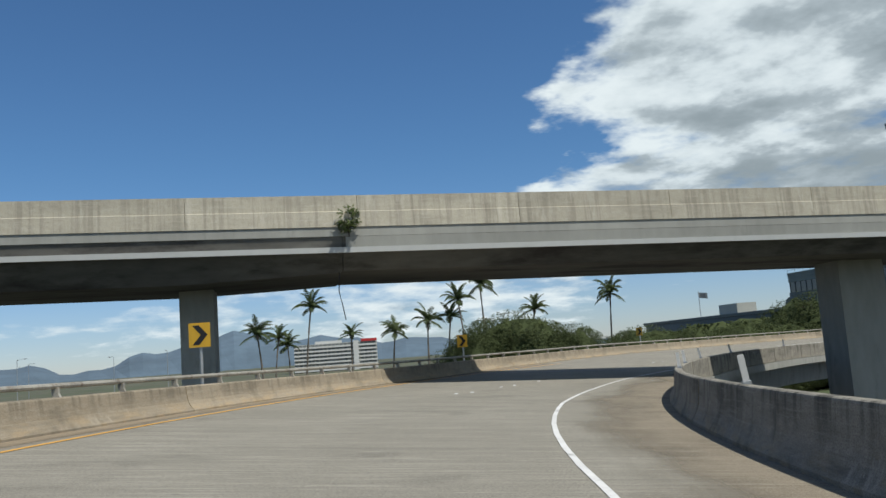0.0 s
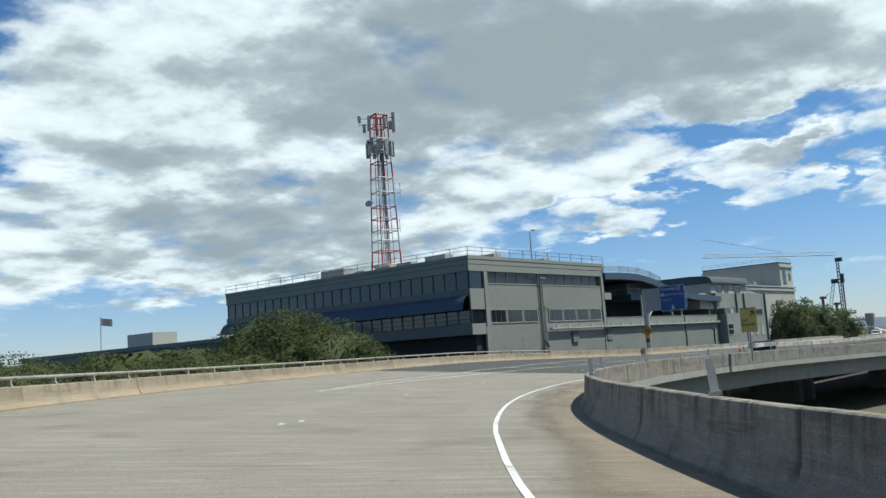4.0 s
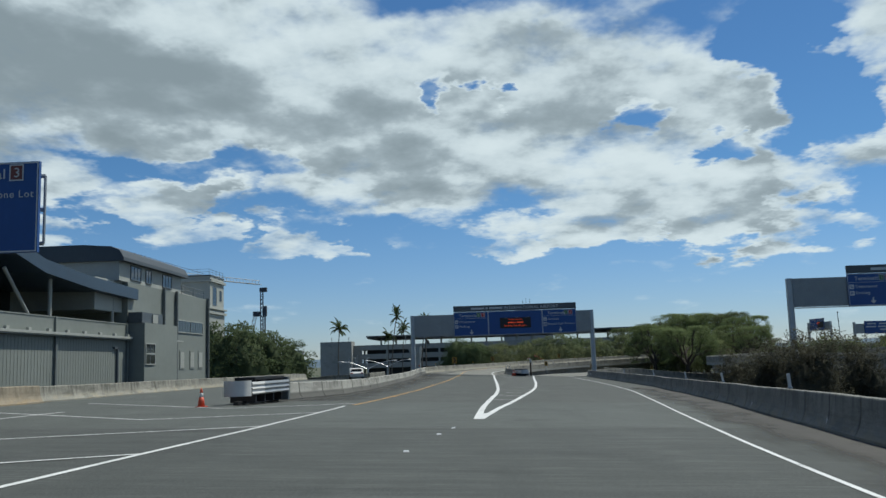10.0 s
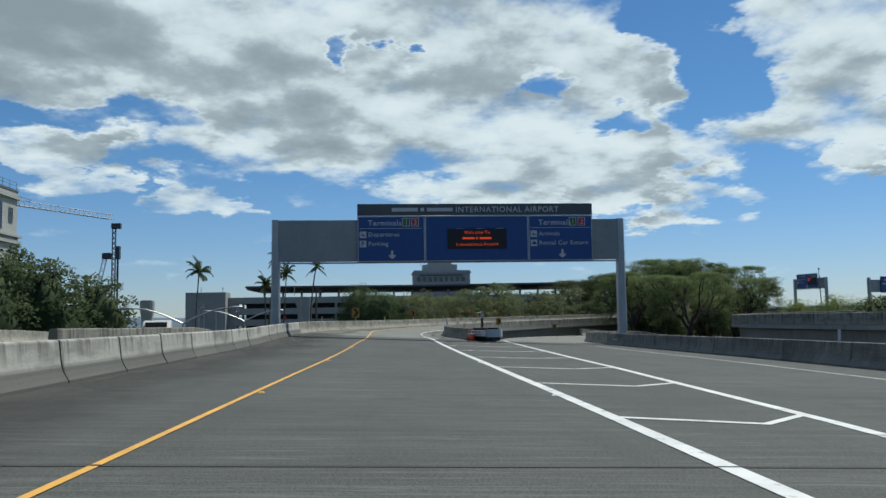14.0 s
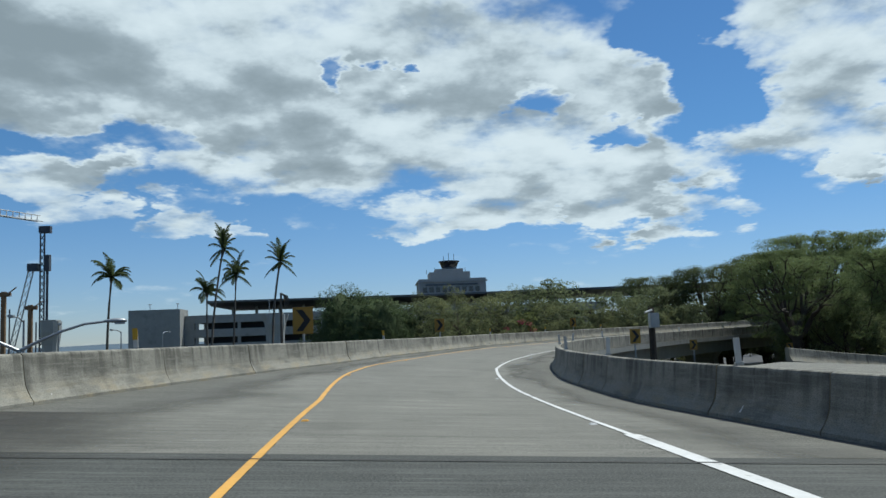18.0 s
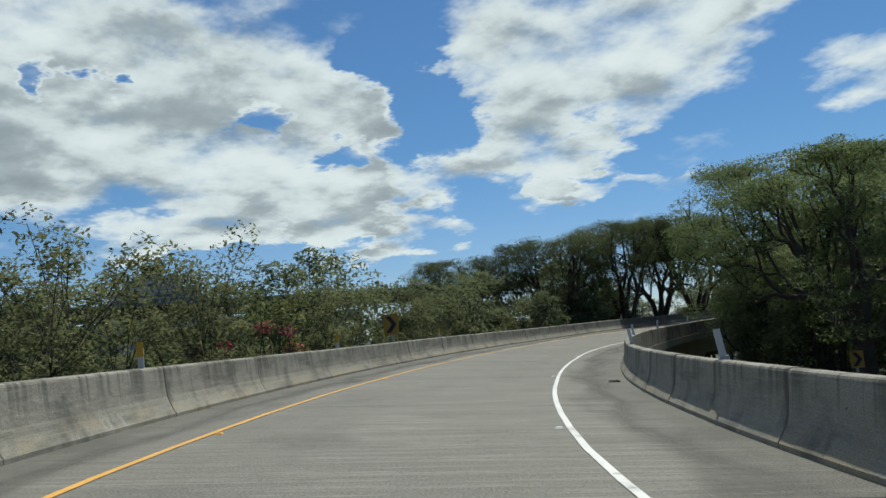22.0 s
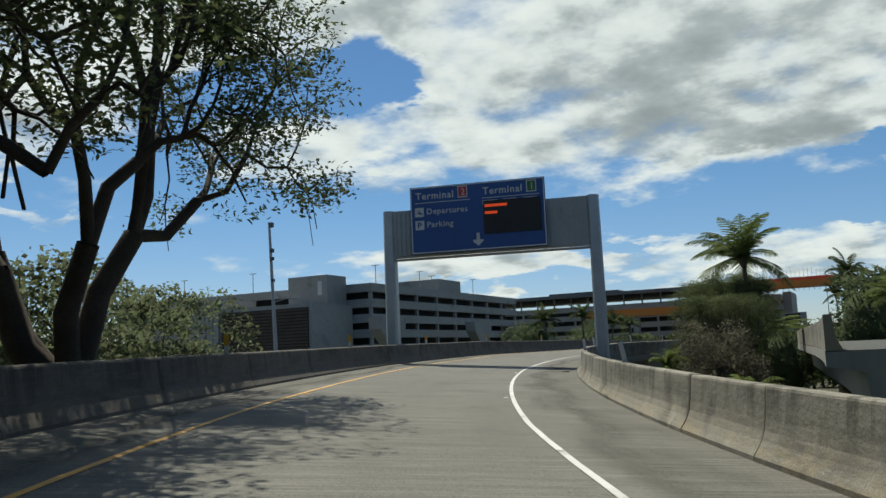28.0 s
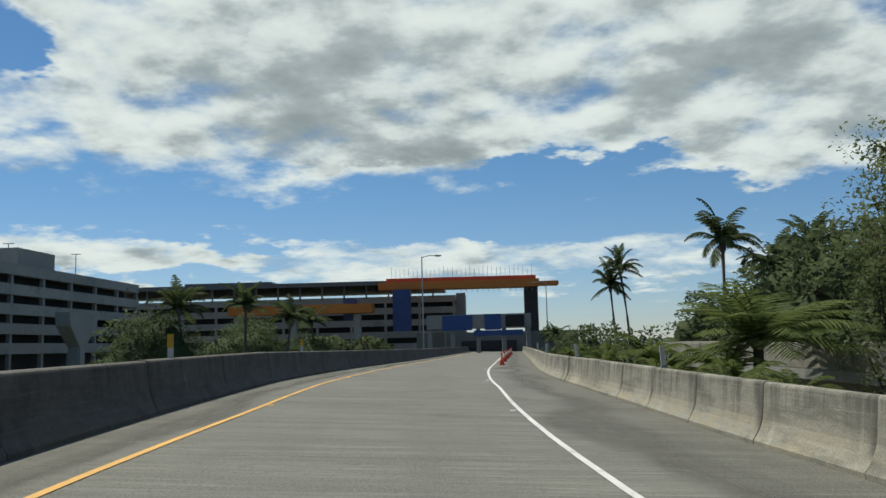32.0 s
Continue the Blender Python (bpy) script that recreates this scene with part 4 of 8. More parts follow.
def shoulder(name, s0, s1, ea, eb, material, label):
    """The dirty strip between an edge line and its barrier."""
    bm = bmesh.new()
    ss = frange(s0, s1, 2.0)
    sweep(bm, [[MAIN.at(s, ea(s) + (eb(s) - ea(s)) * k / 3, 0.004) for k in range(4)] for s in ss], closed=False, uv=[[(s, 2 * k / 3) for k in range(4)] for s in ss])
    return tagged(link(name, bm, material), label, "road shoulder", kind="structure")


shoulder("shoulder_inner", -50, 97, E_W, E_RB, M_SH_BROWN, "brown dusty shoulder beside the inner barrier")
shoulder("shoulder_inner", 97, 185, E_W, E_RB, M_SH_DARK, "dark grimy shoulder beside the inner barrier")
shoulder("shoulder_outer", -50, 50, E_Y, E_LB, M_SH_TAN, "sandy shoulder beside the outer barrier")
shoulder("shoulder_ramp_inner", 236, 600, E_T1, E_RBM, M_SH_RAMP, "dark stained shoulder inside the ramp")
shoulder("shoulder_middle_outer", 160, 240, E_Y2, E_LB2, M_SH_MID, "oil dark shoulder along the median barrier")
shoulder("shoulder_ramp_outer", 240, 600, E_Y2, E_LB2, M_SH_RAMP, "dark stained shoulder outside the ramp")
stripe("edge_line_white", MAIN, -50, 240, E_W, 0.09, M_WHITE, "solid white edge line painted on the road")
stripe("gore_line_near", MAIN, 145.0, 238, E_T1, 0.21, M_WHITE, "solid white line painted along the gore")
stripe("ramp_line_white", MAIN, 238, 600, E_T1, 0.09, M_WHITE, "solid white edge line painted along the ramp")
stripe("gore_line_far", MAIN, 145.0, 236, E_T2, 0.21, M_WHITE, "solid white line on the far side of the gore")
bm = bmesh.new()
sweep(bm, [[MAIN.at(s, E_T1(s), 0.007), MAIN.at(s, E_T2(s), 0.007)] for s in (145.0, 146.2, 147.4, 148.5)], closed=False)
tagged(link("gore_tip", bm, M_WHITE), "solid white painted tip of the gore", "road marking", kind="structure")
stripe("gore_left_near", MAIN, 78, 154.5, E_G1, 0.11, M_WHITE, "solid white line beside the hatched gore")
stripe("gore_left_far", MAIN, 80, 150, E_G2, 0.11, M_WHITE, "solid white line on the far side of the hatched gore")
stripe("edge_line_yellow", MAIN, -50, 50, E_Y, 0.10, M_YELLOW, "faded yellow edge line beside the dusty shoulder")
stripe("edge_line_yellow", MAIN, 155, 600, E_Y2, 0.088, M_YELLOW, "solid orange yellow edge line painted on the ramp")

for s, el_, er_ in [(s, E_LB, E_RB) for s in (97.2, 124, 141, 157.5)] + [(s, E_LB2, E_RB) for s in (183, 209, 235.6)] + [(s, E_LB2, E_RBM) for s in (262, 283, 309, 335, 361, 399, 425, 452)]:
    bm = bmesh.new()
    sweep(bm, [[MAIN.at(s - 0.022, e, 0.012), MAIN.at(s + 0.022, e, 0.012)] for e in frange(er_(s), el_(s), 2.0)], closed=False)
    tagged(link("expansion_joint", bm, M_JOINT), "dark expansion joint across the deck", "road joint", kind="structure")

bm = bmesh.new()
N = 60
g = [[bm.verts.new((-4200 + 8400 * i / N, -4200 + 8400 * j / N, GZ)) for j in range(N + 1)] for i in range(N + 1)]
for i in range(N):
    for j in range(N):
        bm.faces.new((g[i][j], g[i + 1][j], g[i + 1][j + 1], g[i][j + 1]))
tagged(link("ground", bm, M_GROUND), "dry grassy earth below the viaducts", "ground", kind="structure")


# roads at ground level, in the gaps between the viaducts
for x0_, x1_, y0_, y1_ in ((-40, 260, 34, 62), (225, 300, -140, 10), (330, 400, -110, 60), (92, 300, 78, 100)):
    bm = bmesh.new()
    bm.faces.new([bm.verts.new(q) for q in ((x0_, y0_, GZ + 0.03), (x1_, y0_, GZ + 0.03), (x1_, y1_, GZ + 0.03), (x0_, y1_, GZ + 0.03))])
    tagged(link("service_road", bm, M_ASPHALT), "dark asphalt road at ground level", "road", kind="structure")
# ---- overpass ----
def overpass():
    root = empty("overpass")
    zt = lambda x: 7.3 - 0.021 * (x - 2.1)
    def span(x0, x1, yb0, name, prof, m, step=4.0):
        bm = bmesh.new()
        xs = frange(x0, x1, step)
        sweep(bm, [[Vector((x, y, zt(x) + z)) for y, z in prof] for x in xs], uv=[[(x, z + 0.4 * y) for y, z in prof] for x in xs])
        bmesh.ops.recalc_face_normals(bm, faces=bm.faces[:])
        return part(name, bm, m, root)
    y0, y1 = 31.6, 40.0
    # parapet panels
    for x in [-85 + 6.25 * k for k in range(28)]:
        span(x + 0.007, x + 6.243, 0, "parapet_panel", ((y0, 0), (y0 + 0.32, 0), (y0 + 0.36, -1.2), (y0 - 0.06, -1.2), (y0 - 0.04, -0.62), (y0, -0.6)), M_PARAPET)
        span(x + 0.007, x + 6.243, 0, "parapet_panel", ((y1, 0), (y1 - 0.32, 0), (y1 - 0.36, -1.2), (y1 + 0.06, -1.2)), M_PARAPET)
    span(-85, 90, 0, "deck_slab", ((y0 - 0.02, -1.2), (y1 + 0.02, -1.2), (y1 + 0.02, -1.55), (y0 - 0.02, -1.55)), M_GIRDER)
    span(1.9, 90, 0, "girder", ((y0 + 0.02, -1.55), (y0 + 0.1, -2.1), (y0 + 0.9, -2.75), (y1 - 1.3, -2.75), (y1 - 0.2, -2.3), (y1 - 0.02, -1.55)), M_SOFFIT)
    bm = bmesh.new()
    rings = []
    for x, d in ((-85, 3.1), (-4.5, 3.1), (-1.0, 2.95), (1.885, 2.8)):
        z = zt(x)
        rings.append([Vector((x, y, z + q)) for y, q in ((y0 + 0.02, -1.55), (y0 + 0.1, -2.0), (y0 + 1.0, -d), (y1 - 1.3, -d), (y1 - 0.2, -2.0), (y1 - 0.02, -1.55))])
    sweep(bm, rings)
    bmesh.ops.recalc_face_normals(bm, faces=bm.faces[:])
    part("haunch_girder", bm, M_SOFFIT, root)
    span(2.0, 90, 0, "fascia", ((y0 - 0.02, -1.56), (y0 + 0.015, -1.56), (y0 + 0.05, -1.95), (y0 + 0.01, -1.95)), M_GIRDER)
    span(-85, 90, 0, "edge_strip", ((y0 - 0.03, -1.96), (y0 + 0.1, -1.96), (y0 + 0.12, -2.16), (y0 - 0.01, -2.16)), M_HOTEL)
    for x, w in ((-3.85, 0.66), (25.7, 1.15), (-40, 1.1), (55, 2.0)):
        bm = bmesh.new()
        box(bm, x - w, x + w, 35.2, 37.0, GZ, zt(x) - 2.7)
        bmesh.ops.bevel(bm, geom=[e for e in bm.edges if abs(e.verts[0].co.z - e.verts[1].co.z) > 1], offset=0.15, segments=1)
        part("column", bm, M_GIRDER, root)
    return tagged(root, "stained concrete road bridge crossing over the ramp", "bridge", kind="structure")


overpass()


# ---- office building beside the ramp ----
def facade_windows(b, x0, x1, y, z0, z1, n, frame_m, gap=0.35, name="window", mull=3):
    """A row of recessed windows in a wall that faces -y."""
    w = (x1 - x0) / n
    for i in range(n):
        a, c = x0 + i * w + gap / 2, x0 + (i + 1) * w - gap / 2
        win = part(name, bbox(a, c, y - 0.03, y + 0.06, z0, z1), M_GLASS, b)
        fr = bmesh.new()
        box(fr, a - 0.09, a, y - 0.07, y + 0.05, z0 - 0.09, z1 + 0.09)
        box(fr, c, c + 0.09, y - 0.07, y + 0.05, z0 - 0.09, z1 + 0.09)
        box(fr, a, c, y - 0.07, y + 0.05, z1, z1 + 0.09)
        box(fr, a, c, y - 0.09, y + 0.05, z0 - 0.09, z0)
        part("window_frame", fr, frame_m, win)
        if mull > 1:
            for k in range(1, mull):
                x = a + (c - a) * k / mull
                part("mullion", bbox(x - 0.03, x + 0.03, y - 0.05, y - 0.031, z0, z1), M_BLD_TRIM, win)


def rail(b, pts, name="roof_railing", h=0.95, step=2.4, m=None, bars=2):
    bm = bmesh.new()
    pts = [Vector(p) for p in pts]
    for a, c in zip(pts, pts[1:]):
        n = max(1, int((c - a).length / step))
        for i in range(n + 1):
            p = a.lerp(c, i / n)
            rod(bm, p, p + Vector((0, 0, h)), 0.035, 5)
        for hh in [h * (1 - 0.9 * k / bars) for k in range(bars)]:
            rod(bm, a + Vector((0, 0, hh)), c + Vector((0, 0, hh)), 0.03, 5)
    return part(name, bm, m or M_RAIL_GREY, b)


def office():
    b = empty("office_building")
    x0, x1, y0, y1 = 91.2, 119.9, 101.0, 146.0

    def bx(n, *a, m=M_BLD, bev=0.0, lab=""):
        return part(n, bbox(*a, bev), m, b, lab)
    # solid near-black block in place of the shaded rooms
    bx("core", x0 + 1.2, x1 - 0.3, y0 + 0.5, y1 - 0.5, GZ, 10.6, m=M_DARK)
    # roof bands, stepped
    for z0, z1, o in ((9.5, 10.2, 0.0), (10.2, 10.26, -0.06), (10.26, 10.75, 0.03), (10.75, 10.81, -0.03), (10.81, 11.2, 0.08)):
        bx("roof_band", x0 - o, x1 + o, y0 - o, y1 + o, z0, z1, m=M_BLD_TRIM if z1 - z0 < 0.1 else M_BLD)
    bx("roof_deck", x0 + 0.3, x1 - 0.3, y0 + 0.3, y1 - 0.3, 11.2, 11.24, m=M_GARAGE)
    rail(b, [(x1, y0, 11.2), (x0, y0, 11.2), (x0, y1, 11.2)])
    for xx, yy, w in ((94.5, 108, 1.6), (94.2, 113, 1.2), (94.6, 117, 1.3), (94.4, 121, 1.0), (94.8, 126, 2.2), (100, 105, 1.5), (112, 106, 1.5)):
        un = part("roof_unit", bbox(xx - w / 2, xx + w / 2, yy - w, yy + w, 11.24, 11.24 + 0.55 * w, 0.06), random.choice((M_PLASTIC, M_GARAGE)), b)
        part("roof_unit_base", bbox(xx - w / 2 - 0.1, xx + w / 2 + 0.1, yy - w - 0.1, yy + w + 0.1, 11.24, 11.34), M_STEEL, un)
    # long side: glass ribbons, blue curved spandrel
    for z0, z1, m in ((7.55, 9.5, M_GLASS), (3.75, 5.2, M_GLASS)):
        bx("glass_ribbon", x0 + 0.28, x0 + 0.5, y0 + 0.3, y1, z0, z1, m=m)
        n = 26
        for i in range(n + 1):
            y = y0 + 0.4 + (y1 - y0 - 0.4) * i / n
            bx("mullion", x0 + 0.2, x0 + 0.3, y - 0.06, y + 0.06, z0, z1, m=M_BLD_TRIM)
        if z0 < 5:
            for zz in (4.2, 4.7):
                bx("glazing_bar", x0 + 0.22, x0 + 0.29, y0 + 0.4, y1, zz - 0.03, zz + 0.03, m=M_BLD_TRIM)
    # long side bands are darker than their ends: its shade is in the colour
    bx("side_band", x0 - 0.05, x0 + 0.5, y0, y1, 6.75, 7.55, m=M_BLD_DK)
    bm = bmesh.new()
    prof = [(0.2 - 1.25 * math.sin(a), 6.85 - 1.62 * (1 - math.cos(a))) for a in [k * math.pi / 2 / 8 for k in range(9)]]
    sweep(bm, [[Vector((x0 - 0.1 + u, y, z)) for u, z in prof] for y in (y0 + 0.2, y1)], closed=False)
    part("blue_spandrel", bm, M_BLD_BLUE, b, "curved dark blue metal spandrel", True)
    bx("spandrel_end", x0 + 0.0, 94.0, y0 - 0.02, y0 + 0.2, 5.25, 6.75)
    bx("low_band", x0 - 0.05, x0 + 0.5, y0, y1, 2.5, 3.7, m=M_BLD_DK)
    bx("low_band_end", x0 - 0.03, 94.0, y0 - 0.03, y0 + 0.3, 2.5, 3.7)
    bx("upper_band_end", x0 - 0.03, 94.0, y0 - 0.03, y0 + 0.3, 6.75, 7.55)
    bx("corner_glass", x0 + 0.3, 93.9, y0 + 0.1, y0 + 0.3, 7.55, 9.5, m=M_GLASS)
    bx("corner_glass", x0 + 0.3, 93.9, y0 + 0.1, y0 + 0.3, 3.7, 5.25, m=M_GLASS)
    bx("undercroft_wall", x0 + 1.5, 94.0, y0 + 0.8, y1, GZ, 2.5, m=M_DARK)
    # end wall: pale panels with upper and lower windows
    bx("end_wall", 94.0, x1 - 0.6, y0, y0 + 0.45, 5.3, 8.1)
    bx("end_wall", 94.0, x1 - 0.6, y0, y0 + 0.45, GZ, 3.6)
    bx("end_wall", 94.0, x1 - 0.6, y0 + 0.08, y0 + 0.45, 3.6, 5.3)
    for i in range(60):
        x = 94.3 + i * 0.42
        bx("cladding_rib", x - 0.022, x + 0.022, y0 - 0.014, y0 - 0.002, 5.45, 8.05)
    bx("pilaster", 93.7, 94.3, y0 - 0.12, y0 + 0.3, GZ, 9.45)
    bx("pilaster", 118.9, 119.5, y0 - 0.12, y0 + 0.3, GZ, 9.45)
    bx("upper_glass", 94.3, 118.9, y0 + 0.3, y0 + 0.44, 8.1, 9.5, m=M_GLASS_BR)
    for i in range(13):
        x = 94.3 + 24.6 * i / 12
        bx("mullion", x - 0.05, x + 0.05, y0 + 0.25, y0 + 0.31, 8.1, 9.5, m=M_BLD_TRIM)
    bx("sill_band", 94.3, 118.9, y0 - 0.05, y0 + 0.3, 8.06, 8.18, m=M_BLD)
    facade_windows(b, 94.4, 103.8, y0, 3.75, 5.15, 3, M_BLD_WHITE)
    facade_windows(b, 106.0, 118.4, y0, 3.75, 5.15, 4, M_BLD_WHITE)
    bx("wall_fin", 119.3, 121.2, y0 - 0.2, y0 + 0.5, 6.4, 7.3)
    # drain pipes
    for dx, zt_ in ((0, 8.9), (0.35, 8.9), (0.6, 5.6)):
        bm = bmesh.new()
        rod(bm, (104.4 + dx, y0 - 0.25, -1.0), (104.4 + dx, y0 - 0.25, zt_), 0.09, 7)
        part("drain_pipe", bm, M_BLD, b)
    for p, q in (((104.2, 8.9), (105.4, 8.9)), ((104.3, 1.6), (105.3, 0.6))):
        bm = bmesh.new()
        rod(bm, (p[0], y0 - 0.4, p[1]), (q[0], y0 - 0.4, q[1]), 0.09, 7)
        part("pipe_branch", bm, M_BLD, b)
    # ribbed wall along the base with a white cable ledge
    bx("base_wall", 119.6, 155.6, y0 - 0.12, y0 + 0.12, GZ, 3.95)
    bx("base_coping", 119.6, 155.6, y0 - 0.16, y0 + 0.16, 3.95, 4.03)
    bx("cable_ledge", 105.8, 155.4, y0 - 0.6, y0 - 0.2, 2.74, 2.92, m=M_BLD_WHITE)
    bx("ledge_shelf", 105.8, 155.4, y0 - 0.52, y0 - 0.13, 2.64, 2.73)
    for i in range(19):
        bx("ledge_box", 107.0 + 2.65 * i, 107.35 + 2.65 * i, y0 - 0.5, y0 - 0.3, 2.92, 3.12, m=M_BLD_WHITE)
    for i in range(60):
        x = 94.5 + i * 0.42
        bx("cladding_rib", x - 0.022, x + 0.022, y0 - 0.014, y0 - 0.002, GZ, 2.5 if x > 105.6 else 3.5)
    for i in range(84):
        x = 120.2 + i * 0.42
        bx("cladding_rib", x - 0.022, x + 0.022, y0 - 0.134, y0 - 0.122, GZ, 2.55)
    for x in (130.3, 131.3, 143.0, 155.2):
        bx("base_post", x - 0.12, x + 0.12, y0 - 0.3, y0 - 0.12, GZ, 2.62, m=M_BLD_DK)
        bx("base_post", x - 0.1, x + 0.1, y0 - 0.26, y0 - 0.12, 2.95, 4.0)
    for x in (111.5, 119.9):
        lv = bx("louvre", x - 0.7, x + 0.7, y0 - 0.2, y0 - 0.03, 0.95, 2.45, m=M_BLD_TRIM)
        for k in range(6):
            part("louvre_blade", bbox(x - 0.66, x + 0.66, y0 - 0.25, y0 - 0.19, 1.05 + k * 0.23, 1.13 + k * 0.23), M_BLD_WHITE if k < 3 else M_BLD_DK, lv)
    bx("standpipe", 153.2, 153.4, y0 - 0.3, y0 - 0.13, GZ, 2.0, m=M_BLD_TRIM)
    bx("standpipe_cap", 152.6, 153.4, y0 - 0.3, y0 - 0.13, 1.9, 2.05, m=M_BLD_TRIM)
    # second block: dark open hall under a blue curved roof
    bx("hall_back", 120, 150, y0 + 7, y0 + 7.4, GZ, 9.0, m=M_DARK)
    bx("hall_floor", 120, 150, y0 - 0.1, y0 + 7, 2.75, 3.0, m=M_BLD)
    bm = bmesh.new()
    rings = []
    for x, z in ((119.7, 10.0), (124, 10.1), (129, 10.05), (132.7, 9.6), (136, 8.9), (141, 7.8), (148, 7.3), (157, 7.05)):
        rings.append([Vector((x, y0 - 0.4, z - 0.92)), Vector((x, y0 - 0.4, z)), Vector((x, y0 + 14, z)), Vector((x, y0 + 14, z - 0.4))])
    sweep(bm, rings)
    bmesh.ops.recalc_face_normals(bm, faces=bm.faces[:])
    part("curved_roof", bm, M_BLD_BLUE, b, "sweeping blue metal roof edge")
    rail(b, [(119.8, y0 - 0.2, 10.0), (124, y0 - 0.2, 10.1), (129, y0 - 0.2, 10.05), (132.7, y0 - 0.2, 9.6), (136, y0 - 0.2, 8.9)], h=0.9, bars=6)
    bx("hall_box", 128.8, 136.5, y0 + 1.0, y0 + 6, 6.5, 7.3, m=M_BLD_BLUE)
    bx("hall_box_wall", 128.9, 136.4, y0 + 1.6, y0 + 6, 7.3, 8.9, m=M_BLD_TRIM)
    rail(b, [(128.9, y0 + 6, 7.3), (128.9, y0 + 1.0, 7.3), (136.4, y0 + 1.0, 7.3)], h=0.8, m=M_BLD_WHITE, bars=1)
    for x, dx, zt_ in ((131.0, 0, 7.2), (120.1, 0, 9.0), (143.6, 0, 6.9), (154.0, 0, 6.2), (131.6, 4.0, 6.2), (142.0, -4.4, 6.9)):
        bm = bmesh.new()
        rod(bm, (x, y0 + 0.6, 2.9), (x + dx, y0 + 0.6, zt_), 0.15 if dx == 0 else 0.12, 8)
        part("hall_strut", bm, M_BLD_WHITE, b)
    # third block: upper white storey with arched dark roof, grey lower wall
    bx("annex_wall", 155.7, 177.2, y0, y0 + 16, GZ, 7.6)
    bx("annex_upper", 154.0, 169.0, y0 + 0.05, y0 + 12, 7.6, 9.25, m=M_BLD_WHITE)
    bx("annex_upper", 150.5, 155.7, y0 + 0.5, y0 + 12, 5.0, 7.6, m=M_BLD_WHITE)
    eq = bx("roof_unit", 155.6, 160.4, y0 - 1.3, y0 - 0.1, 4.1, 5.0, m=M_BLD_TRIM)
    part("roof_unit_case", bbox(157.8, 159.0, y0 - 1.4, y0 - 1.3, 4.15, 4.9), M_BLD_WHITE, eq)
    bx("annex_low", 155.7, 163.6, y0 - 1.5, y0 - 0.05, GZ, 4.1)
    bm = bmesh.new()
    prof = [(y0 - 0.5, 9.2), (y0 - 0.45, 9.5), (y0 - 0.1, 10.1), (y0 + 0.6, 10.4), (y0 + 3, 10.6), (y0 + 12, 10.6), (y0 + 12, 9.2)]
    sweep(bm, [[Vector((x, y, z)) for y, z in prof] for x in (153.6, 169.6)])
    part("arched_roof", bm, M_BLD_ROOF, b)
    facade_windows(b, 156.2, 158.7, y0 + 0.05, 7.9, 9.0, 1, M_BLD_TRIM, mull=3)
    facade_windows(b, 159.6, 161.1, y0 + 0.05, 7.9, 9.0, 1, M_BLD_TRIM, mull=2)
    facade_windows(b, 163.7, 166.3, y0 + 0.05, 7.9, 9.0, 1, M_BLD_TRIM, mull=3)
    facade_windows(b, 167.8, 175.6, y0, 3.8, 4.9, 2, M_BLD_WHITE, 0.1, mull=5)
    facade_windows(b, 161.6, 163.2, y0, 4.2, 5.1, 1, M_BLD_TRIM, mull=2)
    for x in (165.2, 169.2, 172.2, 174.9):
        sh = bx("shutter", x - 0.7, x + 0.7, y0 - 0.05, y0 - 0.01, 0.1, 1.95)
        part("shutter_panel", bbox(x - 0.55, x + 0.55, y0 - 0.075, y0 - 0.05, 0.25, 1.8), M_BLD_WHITE, sh)
    for z in (0.65, 1.55):
        facade_windows(b, 155.9, 158.0, y0 - 1.5, z, z + 0.75, 1, M_BLD_WHITE, 0.1, mull=2)
    for x in (163.8, 167.2, 177.05):
        bx("downpipe", x - 0.12, x + 0.12, y0 - 0.3, y0 - 0.05, GZ, 7.7, m=M_BLD_DK)
    bm = bmesh.new()
    for k in range(10):
        x = 170.2 + k * 0.5
        rod(bm, (x, y0 + 0.6, 7.6), (x, y0 + 0.6, 9.0 - 0.1 * k), 0.05, 5)
        rod(bm, (170.0, y0 + 0.6 + 0.2 * k, 7.8 + 0.1 * k), (175.6, y0 + 0.6 + 0.2 * k, 7.7 + 0.07 * k), 0.05, 5)
    part("roof_pipework", bm, M_BLD_WHITE, b)
    rail(b, [(177.0, y0 + 0.3, 7.6), (169.8, y0 + 0.3, 7.6)])
    bx("entry_canopy", 163.9, 167.1, y0 - 0.9, y0, 2.7, 2.85, m=M_BLD_WHITE)
    # long low wing behind the trees, with a dark blue roof
    bx("low_wing", 92.0, 112, 146.2, 216, GZ, 4.4, m=M_BLD_BLUE)
    bx("low_wing_roof", 91.4, 112, 146.2, 216, 4.4, 5.0, m=M_BLD_DK)
    bx("low_wing_plant", 93.5, 98, 170, 178, 5.0, 7.2, m=M_BLD_WHITE)
    return tagged(b, "grey panelled office building with blue curved trim and roof railing", "building")


office()

b = empty("cream_building")
part("tower_wall", bbox(262.8, 272.6, 127.4, 150, 13.0, 19.6), M_BLD_WHITE, b)
part("tower_cornice", bbox(262.4, 273.0, 127.0, 150.4, 18.4, 18.9), M_BLD_WHITE, b)
part("tower_parapet", bbox(262.7, 272.7, 127.3, 150.1, 19.6, 19.9), M_BLD_TRIM, b)
part("lower_wall", bbox(234, 272.6, 127.2, 158, GZ, 12.6), M_BLD_WHITE, b)
part("lower_cornice", bbox(233.6, 273.0, 126.8, 158, 11.6, 12.1), M_BLD_WHITE, b)
part("lower_coping", bbox(233.5, 273.1, 126.7, 158, 12.6, 12.9), M_BLD_WHITE, b)
